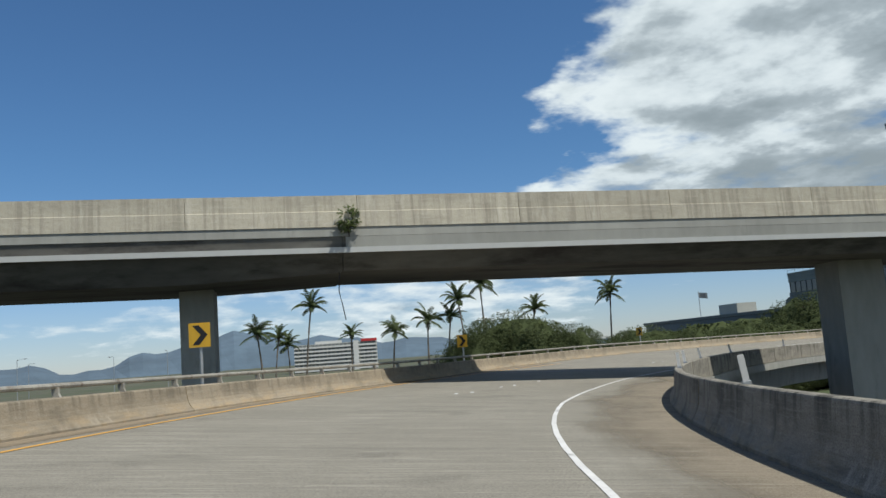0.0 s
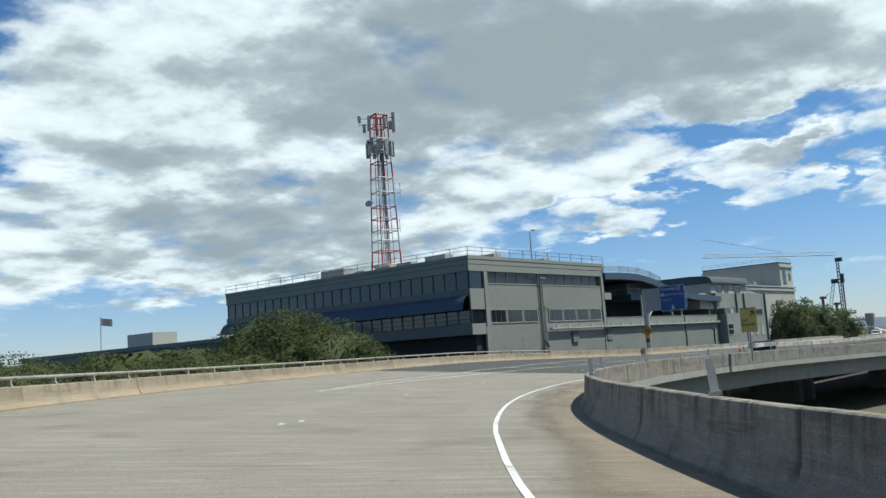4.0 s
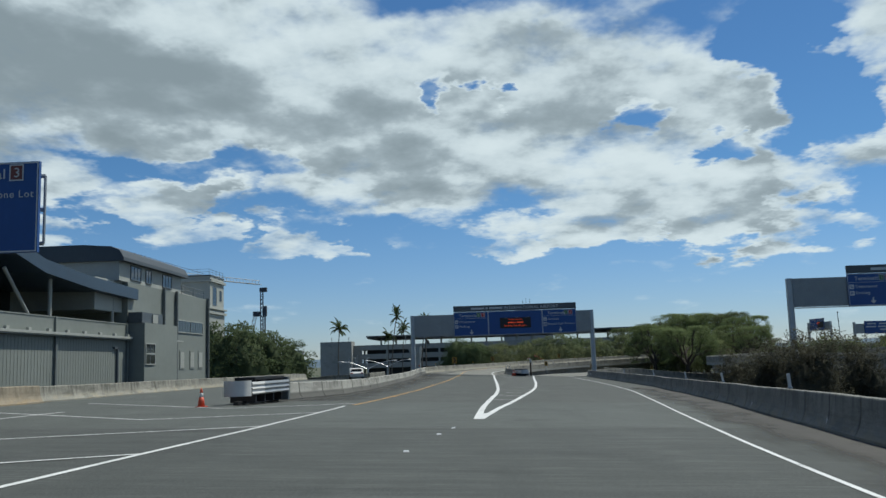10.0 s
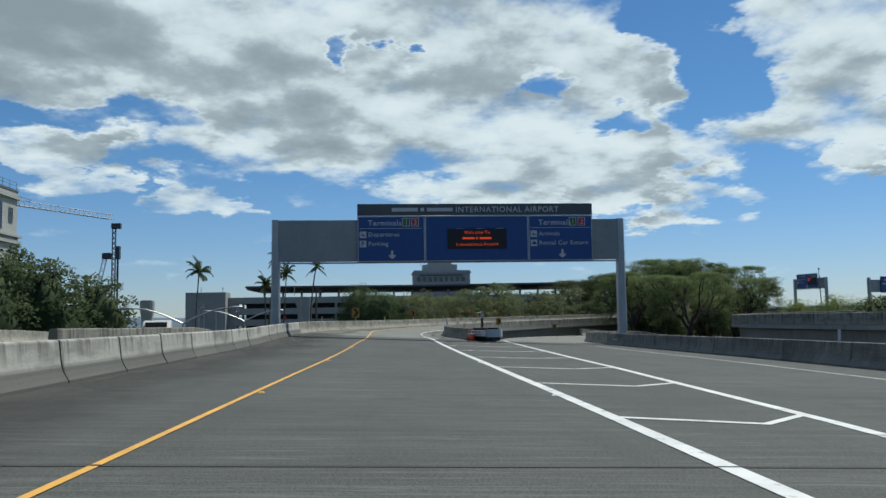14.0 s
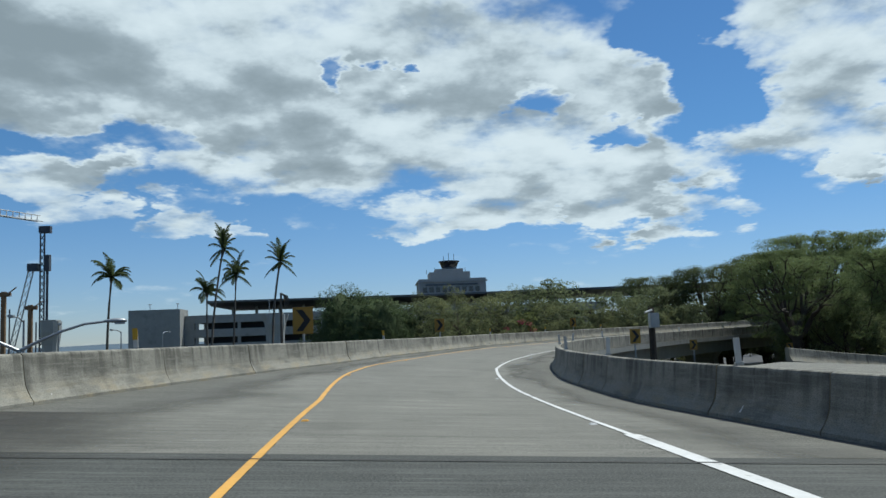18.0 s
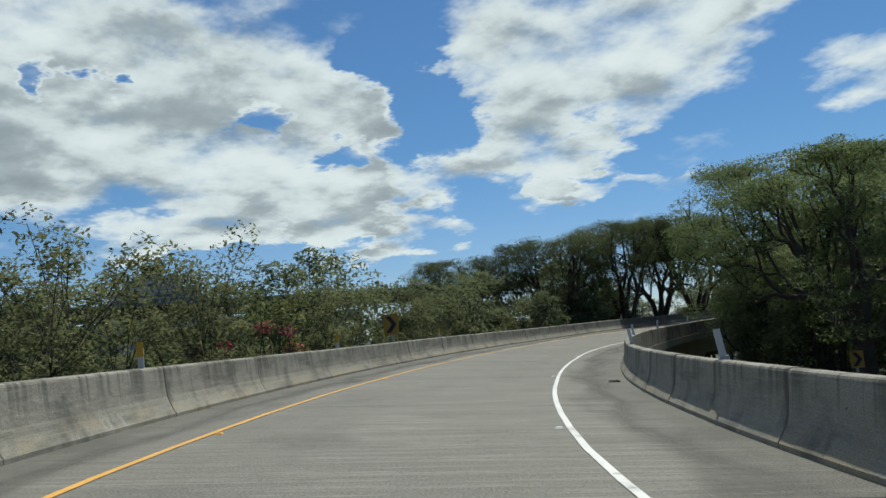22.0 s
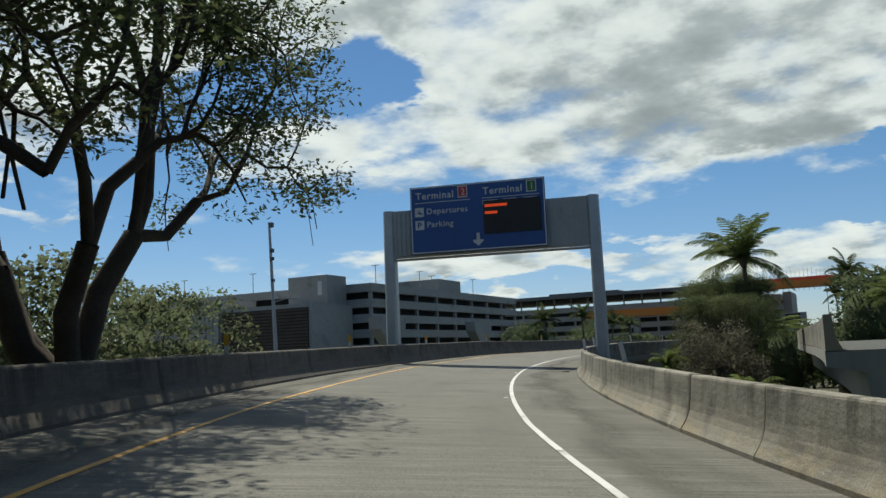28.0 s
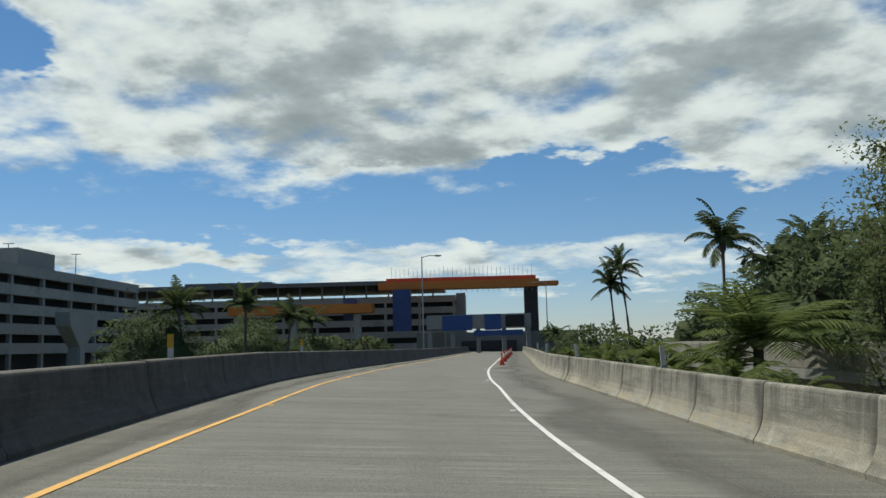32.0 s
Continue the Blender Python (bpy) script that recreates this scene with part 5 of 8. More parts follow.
facade_windows(b, 264.5, 267.3, 127.4, 13.6, 17.4, 1, M_BLD_TRIM, mull=2)
facade_windows(b, 269.4, 271.0, 127.4, 14.8, 16.9, 1, M_BLD_TRIM, mull=2)
rail(b, [(272.6, 127.6, 19.9), (262.8, 127.6, 19.9), (262.8, 150, 19.9)], h=1.2)
for yy in (132, 138, 144):
    part("vent_pipe", bbox(255 + (yy % 4), 257 + (yy % 4), yy, yy + 2.2, 12.9, 14.6, 0.2), M_STEEL, b)
tagged(b, "cream rendered building with cornices behind the annex", "building")


# ---- telecom mast ----
def mast(x, y, z0, z1):
    b = empty("telecom_mast")
    hw = lambda z: 2.15 + (1.22 - 2.15) * (z - z0) / (z1 - z0)
    P = lambda k, r, z: (x + r * math.cos(k * math.pi / 2 + 0.5), y + r * math.sin(k * math.pi / 2 + 0.5), z)
    bands = ((z1 - 3.4, 2, 1), (27.6, 2, 0), (25.4, 1, 1), (21.4, 2, 0), (18.0, 2, 1), (15.2, 2, 0), (z0, 2, 1))
    c = z1
    for a, n, red in bands:
        bm = bmesh.new()
        for k in range(4):
            rod(bm, P(k, hw(a), a), P(k, hw(c), c), 0.10, 6)
            rod(bm, P(k, hw(a) * 0.55, a), P(k, hw(c) * 0.55, c), 0.05, 5)
            for j in range(n):
                zz = c + (a - c) * j / n - 0.1
                rod(bm, P(k, hw(zz), zz), P(k + 1, hw(zz), zz), 0.075, 5)
        part("lattice_section", bm, M_MAST_RED if red else M_MAST_WHITE, b)
        c = a
    # cables and ladder up the middle
    for k in range(3):
        bm = bmesh.new()
        rod(bm, (x - 0.3 + 0.3 * k, y - 0.2, z0), (x - 0.2 + 0.2 * k, y - 0.2, z1 - 3.0), 0.06, 5)
        part("feeder_cable", bm, M_BLD_TRIM, b)

    def panel(px, py, pz, hh, turn, w=0.17):
        an = part("antenna_panel", bbox(-w, w, -0.22, 0.22, -hh / 2, hh / 2, 0.04), M_ANTENNA, b)
        an.matrix_basis = pose(px, py, pz, random.uniform(-4, 4), 0, turn)
    # crowded ring of panels below the top
    for k in range(12):
        a = k * math.tau / 12 + 0.2
        panel(x + 1.75 * math.cos(a), y + 1.75 * math.sin(a), 29.7 + random.uniform(-0.35, 0.35), 2.1, math.degrees(a), 0.24)
    bm = bmesh.new()
    for z in (29.0, 30.4):
        for k in range(12):
            a, c = k * math.tau / 12, (k + 1) * math.tau / 12
            rod(bm, (x + 1.6 * math.cos(a), y + 1.6 * math.sin(a), z), (x + 1.6 * math.cos(c), y + 1.6 * math.sin(c), z), 0.045, 5)
    part("antenna_ring", bm, M_ANTENNA, b)
    # spread arms at the head
    bm = bmesh.new()
    for z in (33.1, 34.0):
        for dx, dy in ((-2.0, 2.0), (1.3, -1.5), (1.0, 1.3)):
            rod(bm, (x, y, z), (x + dx, y + dy, z), 0.05, 5)
    for k in range(4):
        rod(bm, P(k, hw(z1), z1), P(k + 1, hw(z1), z1), 0.08, 5)
    part("head_arms", bm, M_MAST_RED, b)
    for dx, dy, z, hh in ((-1.9, 1.9, 33.9, 1.0), (-1.5, 1.4, 32.6, 1.2), (-1.0, 0.9, 33.3, 2.2), (1.35, -1.55, 33.3, 2.9), (1.05, -1.2, 32.9, 1.2), (1.0, 1.4, 33.2, 2.2), (0.2, -0.9, 33.1, 1.6)):
        panel(x + dx, y + dy, z, hh, 45)
    for z, s, r in ((23.2, 1, 2.3), (18.2, 1, 2.0)):
        bm = bmesh.new()
        rod(bm, (x, y, z), (x + s * 0.75 * r, y - s * 0.75 * r, z), 0.05, 5)
        rod(bm, (x + s * 0.75 * r, y - s * 0.75 * r, z - 0.5), (x + s * 0.75 * r, y - s * 0.75 * r, z + 1.4), 0.04, 5)
        part("whip_arm", bm, M_ANTENNA, b)
    bm = bmesh.new()
    bmesh.ops.create_cone(bm, cap_ends=True, segments=16, radius1=0.5, radius2=0.25, depth=0.35, matrix=pose(x - 1.5, y + 1.4, 22.0, 70, 0, -60))
    rod(bm, (x - 1.5, y + 1.4, 22.0), (x - 1.0, y + 0.9, 22.0), 0.05, 5)
    part("dish", bm, M_ANTENNA, b)
    return tagged(b, "red and white banded lattice telecom mast with panel antennas", "mast")


mast(102.5, 124.5, 11.24, 34.4)

# ---- signs ----
def arrow_mesh(kind):
    bm = bmesh.new()
    if kind == "down":
        pts = [(-0.06, 0.3), (0.06, 0.3), (0.06, 0.06), (0.19, 0.06), (0.19, 0.0), (0.0, -0.17), (-0.19, 0.0), (-0.19, 0.06), (-0.06, 0.06)]
    elif kind == "upright":
        pts = [(-0.2, -0.17), (-0.16, -0.21), (0.1, 0.05), (0.1, -0.12), (0.17, -0.12), (0.17, 0.17), (-0.12, 0.17), (-0.12, 0.1), (0.05, 0.1)]
    elif kind == "plane":
        pts = [(-0.17, 0.03), (-0.1, 0.0), (0.0, -0.02), (-0.09, 0.12), (-0.04, 0.12), (0.08, -0.04), (0.17, -0.06), (0.19, -0.1), (0.1, -0.12), (-0.12, -0.05)]
    else:
        pts = [(-0.16, -0.1), (-0.16, 0.0), (-0.08, 0.02), (-0.04, 0.12), (0.08, 0.12), (0.12, 0.02), (0.17, 0.0), (0.17, -0.1)]
    v = [bm.verts.new((x, 0, z)) for x, z in pts]
    bm.faces.new(v)
    return bm


TXT = lambda x, z, y=-0.02: pose(x, y, z, 90, 0, 0)


def plate(name, parent, x0, x1, z0, z1, m, y=-0.012, t=0.006, label=""):
    return part(name, bbox(x0, x1, y - t, y, z0, z1), m, parent, label)


def border(parent, x0, x1, z0, z1, w=0.045, y=-0.013, m=None):
    bm = bmesh.new()
    for a in ((x0, x1, z0, z0 + w), (x0, x1, z1 - w, z1), (x0, x0 + w, z0 + w, z1 - w), (x1 - w, x1, z0 + w, z1 - w)):
        box(bm, a[0], a[1], y - 0.004, y, a[2], a[3])
    return part("border", bm, m or M_LETTER, parent)


def icon(parent, kind, x, z, s=0.5):
    p = plate("icon_plate", parent, x, x + s, z, z + s, M_LETTER, y=-0.012)
    if kind == "P":
        lettering("icon_letter", "P", s * 0.95, M_SIGN_BLUE, parent, TXT(x + s * 0.22, z + s * 0.17, -0.024), bold=0.01)
    else:
        ic = part("icon_symbol", arrow_mesh(kind), M_SIGN_BLUE, parent)
        ic.matrix_basis = pose(x + s / 2, -0.022, z + s / 2) @ Matrix.Scale(s / 0.45, 4)


def badge(parent, txt, x, z, m, s=0.55):
    p = plate("terminal_badge", parent, x, x + s, z, z + s * 1.15, m)
    border(parent, x, x + s, z, z + s * 1.15, 0.04, -0.019)
    lettering("badge_number", txt, s * 0.95, M_LETTER, parent, TXT(x + s * 0.3, z + s * 0.25, -0.026))


def down_arrow(parent, x, z, k=1.0):
    a = part("down_arrow", arrow_mesh("down"), M_LETTER, parent)
    a.matrix_basis = pose(x, -0.022, z) @ Matrix.Scale(1.25 * k, 4)


def gantry_body(b, width, z0, z1, base_l, base_r, post=0.62):
    """Two tapering posts and a ribbed panelled beam."""
    for x, base in ((0.0, base_l), (width, base_r)):
        bm = bmesh.new()
        sweep(bm, [[Vector((x + u * k, v * k * 1.1, z)) for u, v in ((-0.5, -0.35), (-0.35, -0.5), (0.35, -0.5), (0.5, -0.35), (0.5, 0.35), (0.35, 0.5), (-0.35, 0.5), (-0.5, 0.35))] for z, k in ((base, post * 1.15), (z1 - 0.3, post), (z1 + 0.03, post * 0.98))])
        pst = part("post", bm, M_STEEL, b)
        part("base_plate", bbox(x - 0.55, x + 0.55, -0.55, 0.55, base - 0.02, base + 0.06), M_STEEL, pst)
    part("beam_panel", bbox(post / 2, width - post / 2, -0.22, 0.26, z0, z1), M_PANEL, b)
    bm = bmesh.new()
    n = int((width - post) / 0.22)
    for i in range(n):
        x = post / 2 + (width - post) * (i + 0.5) / n
        box(bm, x - 0.04, x + 0.04, -0.26, -0.222, z0 + 0.04, z1 - 0.04)
        box(bm, x - 0.04, x + 0.04, 0.262, 0.30, z0 + 0.04, z1 - 0.04)
    part("beam_ribs", bm, M_PANEL, b)
    n = int(width / 1.4)
    for y in (-0.2, 0.24):
        bm = bmesh.new()
        rod(bm, (post / 2, y, z0 - 0.1), (width - post / 2, y, z0 - 0.1), 0.035, 5)
        part("truss_chord", bm, M_STEEL, b)
    for i in range(n):
        a, c = post / 2 + (width - post) * i / n, post / 2 + (width - post) * (i + 1) / n
        bm = bmesh.new()
        tube(bm, [(a, -0.2, z0 + 0.02), (a, -0.2, z0 - 0.1), (c, 0.24, z0 - 0.1)], 0.03, 5)
        part("truss_brace", bm, M_STEEL, b)


def airport_gantry(m, base_l, base_r, label, width=23.3):
    b = empty("sign_gantry")
    gantry_body(b, width, 3.1, 5.85, base_l, base_r, 0.5)
    x0, x1, d1, d2 = 5.4, 21.3, 9.9, 16.9
    S = part("sign_board", bbox(x0, x1, 0.0, 0.12, 3.0, 6.1), M_SIGN_BLUE, b, "blue sign board with white lettering")
    S.matrix_basis = pose(0, -0.42, 0)
    hd = part("sign_header", bbox(x0, x1, -0.46, -0.28, 6.13, 6.9), M_SIGN_GREY, b, "dark grey header board with pale capitals")
    hd.name = "sign_header"
    word_row("header_lettering", (6, 1, 6, "INTERNATIONAL", "AIRPORT"), 0.53, M_LETTER, hd, (x0 + x1) / 2, -0.475, 6.33, 0.006)
    for a, c in ((x0, d1), (d1, d2), (d2, x1)):
        border(S, a + 0.02, c - 0.02, 3.03, 6.08, 0.05)
    for a in (x0, d2):
        lettering("sign_lettering", "Terminals", 0.50, M_LETTER, S, TXT(a + 0.7, 5.45), bold=0.006)
        badge(S, "1", a + 3.0 - (0.2 if a > 10 else 0.0), 5.38, M_GREEN_S, 0.5)
        badge(S, "2", a + 3.6 - (0.2 if a > 10 else 0.0), 5.38, M_RED, 0.5)
        plate("rule", S, a + 0.15, a + 4.3, 5.24, 5.27, M_LETTER)
        for k, (ic, tx) in enumerate((("plane", "Departures"), ("P", "Parking")) if a < 10 else (("plane", "Arrivals"), ("car", "Rental Car Return"))):
            icon(S, ic, a + 0.15, 4.62 - 0.62 * k, 0.44)
            lettering("sign_lettering", tx, 0.40, M_LETTER, S, TXT(a + 0.72, 4.72 - 0.62 * k), bold=0.004)
        down_arrow(S, a + 2.3, 3.4)
    led = part("message_screen", bbox(11.4, 15.4, -0.47, -0.425, 3.85, 5.2), M_BLACK, b, "black message screen with red letters")
    for k, row in enumerate((("Welcome", "To"), (5, 1, 5), ("International", "Airport"))):
        word_row("message_lettering", row, 0.30, M_LED, led, 13.4, -0.48, 4.86 - 0.4 * k)
    for k in range(3):
        part("screen_edge", bbox(12.0 + 1.35 * k, 12.5 + 1.35 * k, -0.475, -0.43, 5.2, 5.215), M_LETTER, led)
    b.matrix_world = m
    return tagged(b, label, "sign gantry", "airport sign gantries")


airport_gantry(pose(196.2, 79.8, 0.18, 0, 0, -90), -1.6, -2.4, "grey gantry with blue airport direction boards over the road")
airport_gantry(pose(168.0, 41.2, 1.0, 0, 0, -90), -3.3, -3.3, "grey gantry with blue airport boards on the neighbouring viaduct")


def terminal_gantry():
    b = empty("sign_gantry")
    gantry_body(b, 9.6, 4.73, 6.9, 0.0, -0.5, 0.5)
    S = part("sign_board", bbox(1.18, 7.5, 0.0, 0.15, 4.8, 7.88), M_SIGN_BLUE, b, "blue sign board with white lettering")
    S.matrix_basis = pose(0, -0.45, 0)
    border(S, 1.2, 7.48, 4.82, 7.86, 0.05)
    for a, num, mm in ((1.45, "2", M_RED), (4.65, "1", M_GREEN_S)):
        lettering("sign_lettering", "Terminal", 0.455, M_LETTER, S, TXT(a, 7.3), bold=0.006)
        badge(S, num, a + 2.02, 7.25, mm, 0.46)
        plate("rule", S, a - 0.05, a + 2.6, 7.12, 7.15, M_LETTER)
    for k, (ic, tx) in enumerate((("plane", "Departures"), ("P", "Parking"))):
        icon(S, ic, 1.4, 6.5 - 0.6 * k, 0.42)
        lettering("sign_lettering", tx, 0.38, M_LETTER, S, TXT(1.95, 6.6 - 0.6 * k), bold=0.004)
    down_arrow(S, 4.35, 5.2)
    led = part("message_screen", bbox(4.65, 7.3, -0.5, -0.455, 5.5, 7.0), M_BLACK, b, "black message screen with red letters")
    word_row("message_lettering", (7,), 0.27, M_LED, led, 4.72, -0.51, 6.68, 0.0, False)
    word_row("message_lettering", (4,), 0.27, M_LED, led, 4.72, -0.51, 6.36, 0.0, False)
    for k in range(3):
        part("screen_edge", bbox(4.68 + 0.9 * k, 5.3 + 0.9 * k, -0.505, -0.46, 7.0, 7.02), M_LETTER, led)
    part("screen_edge", bbox(4.63, 4.65, -0.505, -0.46, 6.8, 7.02), M_LETTER, led)
    b.matrix_world = pose(318.4, -18.16, 0.12, 0, 0, 192.7) @ Matrix.Diagonal((0.98, 1, 1, 1))
    return tagged(b, "grey gantry with blue terminal board over the ramp", "sign gantry")


terminal_gantry()
b = empty("sign_gantry")
for y in (-0.6, 11.6):
    part("post", bbox(-0.25, 0.25, y - 0.25, y + 0.25, -1.0, 6.0, 0.04), M_STEEL, b)
part("header_panel", bbox(-0.2, 0.2, -0.35, 11.35, 3.3, 5.6), M_PANEL, b)
part("sign_board", bbox(-0.42, -0.22, 2.0, 9.0, 3.2, 6.2, 0.03), M_SIGN_BLUE, b, "blue sign board with unreadable lettering")
for z, y0, y1 in ((5.4, 2.6, 4.8), (4.7, 2.6, 5.2), (4.0, 2.6, 4.6), (5.4, 5.8, 8.2), (4.7, 5.8, 8.6)):
    part("lettering_bar", bbox(-0.45, -0.425, y0, y1, z, z + 0.32), M_LETTER, b)
b.matrix_world = pose(293.4, -28.8, 0, 0, 0, 18)
tagged(b, "far grey gantry with a blue board on the parallel viaduct", "sign gantry")


def cantilever_sign():
    b = empty("cantilever_sign")
    bm = bmesh.new()
    tube(bm, [(0.1, 0.1, -1.2), (0.1, 0.1, 6.6)], [0.33, 0.28], 10)
    part("post", bm, M_STEEL, b)
    part("arm_panel", bbox(0.2, 2.4, -0.15, 0.2, 4.0, 6.6), M_PANEL, b)
    bm = bmesh.new()
    for z in (4.2, 5.3, 6.4):
        rod(bm, (0.2, 0.3, z), (5.2, 0.3, z), 0.07, 6)
    for x in (2.4, 3.4, 4.4, 5.2):
        rod(bm, (x, 0.3, 4.2), (x, 0.3, 6.4), 0.05, 6)
    part("back_frame", bm, M_STEEL, b)
    S = part("sign_board", bbox(2.2, 5.3, 0.0, 0.14, 3.85, 6.75), M_SIGN_BLUE, b, "blue sign board with white lettering")
    S.matrix_basis = pose(0, -0.3, 0)
    border(S, 2.22, 5.28, 3.87, 6.73, 0.04)
    lettering("sign_lettering", "Terminal", 0.455, M_LETTER, S, TXT(2.4, 6.22), bold=0.006)
    badge(S, "3", 4.35, 6.14, M_BADGE, 0.46)
    plate("icon_plate", S, 2.4, 2.74, 5.55, 5.89, M_LETTER)
    lettering("icon_letter", "P", 0.24, M_SIGN_BLUE, S, TXT(2.44, 5.63, -0.026))
    lettering("sign_lettering", "Cell Phone Lot", 0.33, M_LETTER, S, TXT(2.88, 5.6))
    lettering("sign_lettering", "Paiea St", 0.33, M_LETTER, S, TXT(2.4, 5.05))
    down_arrow(S, 3.75, 4.15, 0.9)
    b.matrix_world = pose(110.8, 90.6, 0, 0, 0, -90)
    return tagged(b, "blue road sign on a single grey cantilever post", "road sign")


cantilever_sign()


def post_sign(name, m, w, h, z0, base, board_m, label, cat="road sign", draw=None, shape="rect", group="", pr=0.045):
    b = empty(name)
    bm = bmesh.new()
    rod(bm, (0, 0.06, base), (0, 0.06, z0 + h * 0.8), pr, 8)
    part("post", bm, M_STEEL, b)
    bm = bmesh.new()
    if shape == "diamond":
        r = w / 2
        ring = [(-r, 0), (-r + 0.06, -0.06), (-0.06, -r + 0.06), (0.06, -r + 0.06), (r - 0.06, -0.06), (r, 0), (0.06, r - 0.06), (-0.06, r - 0.06)]
        ring = [(0, -r), (r, 0), (0, r), (-r, 0)]
        sweep(bm, [[Vector((x, y, z0 + h / 2 + z)) for x, z in ring] for y in (0.0, -0.012)])
    else:
        box(bm, -w / 2, w / 2, -0.012, 0.0, z0, z0 + h)
        bmesh.ops.bevel(bm, geom=[e for e in bm.edges if abs(e.verts[0].co.y - e.verts[1].co.y) > 0.005], offset=0.04, segments=2)
    bmesh.ops.recalc_face_normals(bm, faces=bm.faces[:])
    part("sign_board", bm, board_m, b)
    if draw:
        draw(b, w, h, z0)
    b.matrix_world = m
    return tagged(b, label, cat, group)


def draw_chevron(b, w, h, z0):
    bm = bmesh.new()
    k, c = w * 0.32, z0 + h / 2
    pts = [(-w * 0.33, z0 + h * 0.9), (-w * 0.33 + k, z0 + h * 0.9), (w * 0.38, c), (-w * 0.33 + k, z0 + h * 0.1), (-w * 0.33, z0 + h * 0.1), (w * 0.38 - k, c)]
    v = [bm.verts.new((x, -0.016, z)) for x, z in pts]
    bm.faces.new((v[0], v[1], v[2], v[5]))
    bm.faces.new((v[5], v[2], v[3], v[4]))
    part("chevron", bm, M_BLACK, b)


def on_line(line, s, e, up=0.0, turn=0.0):
    p = line.at(s, e, up)
    return pose(p.x, p.y, p.z, 0, 0, line.yaw(s) - 90 + turn)


CHEV = "yellow chevron sign with a black arrowhead on the barrier"
for s, e, tn, zb in ((20.2, 0.6, 8, 1.5), (41.1, 0.65, 0, 1.25), (66.8, 0.6, 0, 1.3)):
    post_sign("chevron_sign", on_line(MAIN, s, E_LB(s) + e, 0, tn), 0.56, 0.62, zb, 0.3, M_SIGN_YELLOW, CHEV, "chevron sign", draw_chevron, group="chevron signs")
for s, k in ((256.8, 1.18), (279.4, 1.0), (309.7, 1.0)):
    post_sign("chevron_sign", on_line(MAIN, s, E_LB2(s) + 0.6), 0.62 * k, 0.8 * k, 1.1, 0.3, M_SIGN_SHADE, "dirty yellow chevron sign, coloured dark as if backlit, beside the ramp barrier", "chevron sign", draw_chevron, group="chevron signs")
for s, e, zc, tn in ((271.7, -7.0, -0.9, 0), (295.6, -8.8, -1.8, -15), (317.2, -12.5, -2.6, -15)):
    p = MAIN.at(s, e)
    post_sign("chevron_sign", pose(p.x, p.y, zc - 1.9, 0, 0, MAIN.yaw(s) - 70 + tn), 0.54, 0.72, 1.5, -2.4, M_SIGN_SHADE, "yellow chevron sign beside the falling ramp", "chevron sign", draw_chevron, group="chevron signs")


def draw_lei(b, w, h, z0):
    part("top_trim", bbox(-w / 2, w / 2, -0.02, -0.013, z0 + h - 0.05, z0 + h), M_SIGN_GREY, b)
    lettering("sign_lettering", "Lei", 0.30, M_BLACK, b, pose(-w / 2 + 0.08, -0.02, z0 + 0.72, 90, 0, 0), bold=0.003)
    lettering("sign_lettering", "Stands", 0.30, M_BLACK, b, pose(-w / 2 + 0.06, -0.02, z0 + 0.44, 90, 0, 0), bold=0.003)
    a = part("arrow", arrow_mesh("upright"), M_BLACK, b)
    a.matrix_basis = pose(w / 2 - 0.28, -0.02, z0 + h - 0.38) @ Matrix.Scale(0.95, 4)


post_sign("lei_stands_sign", pose(75.5, 64.62, 0, 0, 0, -82), 1.06, 1.62, 0.8, -1.1, M_SIGN_CREAM, "tall yellow direction sign on a post behind the barrier", "road sign", draw_lei, pr=0.06)


def draw_turn(b, w, h, z0):
    c = z0 + h / 2
    bm = bmesh.new()
    pts = [(0.1, c - 0.32), (0.2, c - 0.32), (0.2, c + 0.12), (-0.1, c + 0.12), (-0.1, c + 0.22), (-0.3, c + 0.07), (-0.1, c - 0.08), (-0.1, c + 0.02), (0.1, c + 0.02)]
    bm.faces.new([bm.verts.new((x, -0.02, z)) for x, z in pts])
    part("turn_arrow", bm, M_BLACK, b)
    part("advisory_plate", bbox(-0.28, 0.28, -0.014, 0.0, z0 - 0.62, z0 - 0.02), M_SIGN_ORANGE, b)
    part("advisory_bars", bbox(-0.12, 0.12, -0.02, -0.015, z0 - 0.5, z0 - 0.25), M_BLACK, b)


post_sign("turn_warning_sign", pose(110.4, 90.35, 0, 0, 0, -88), 1.48, 1.48, 0.98, -0.9, M_SIGN_ORANGE, "orange diamond turn warning sign with a small plate", "road sign", draw_turn, "diamond", pr=0.05)

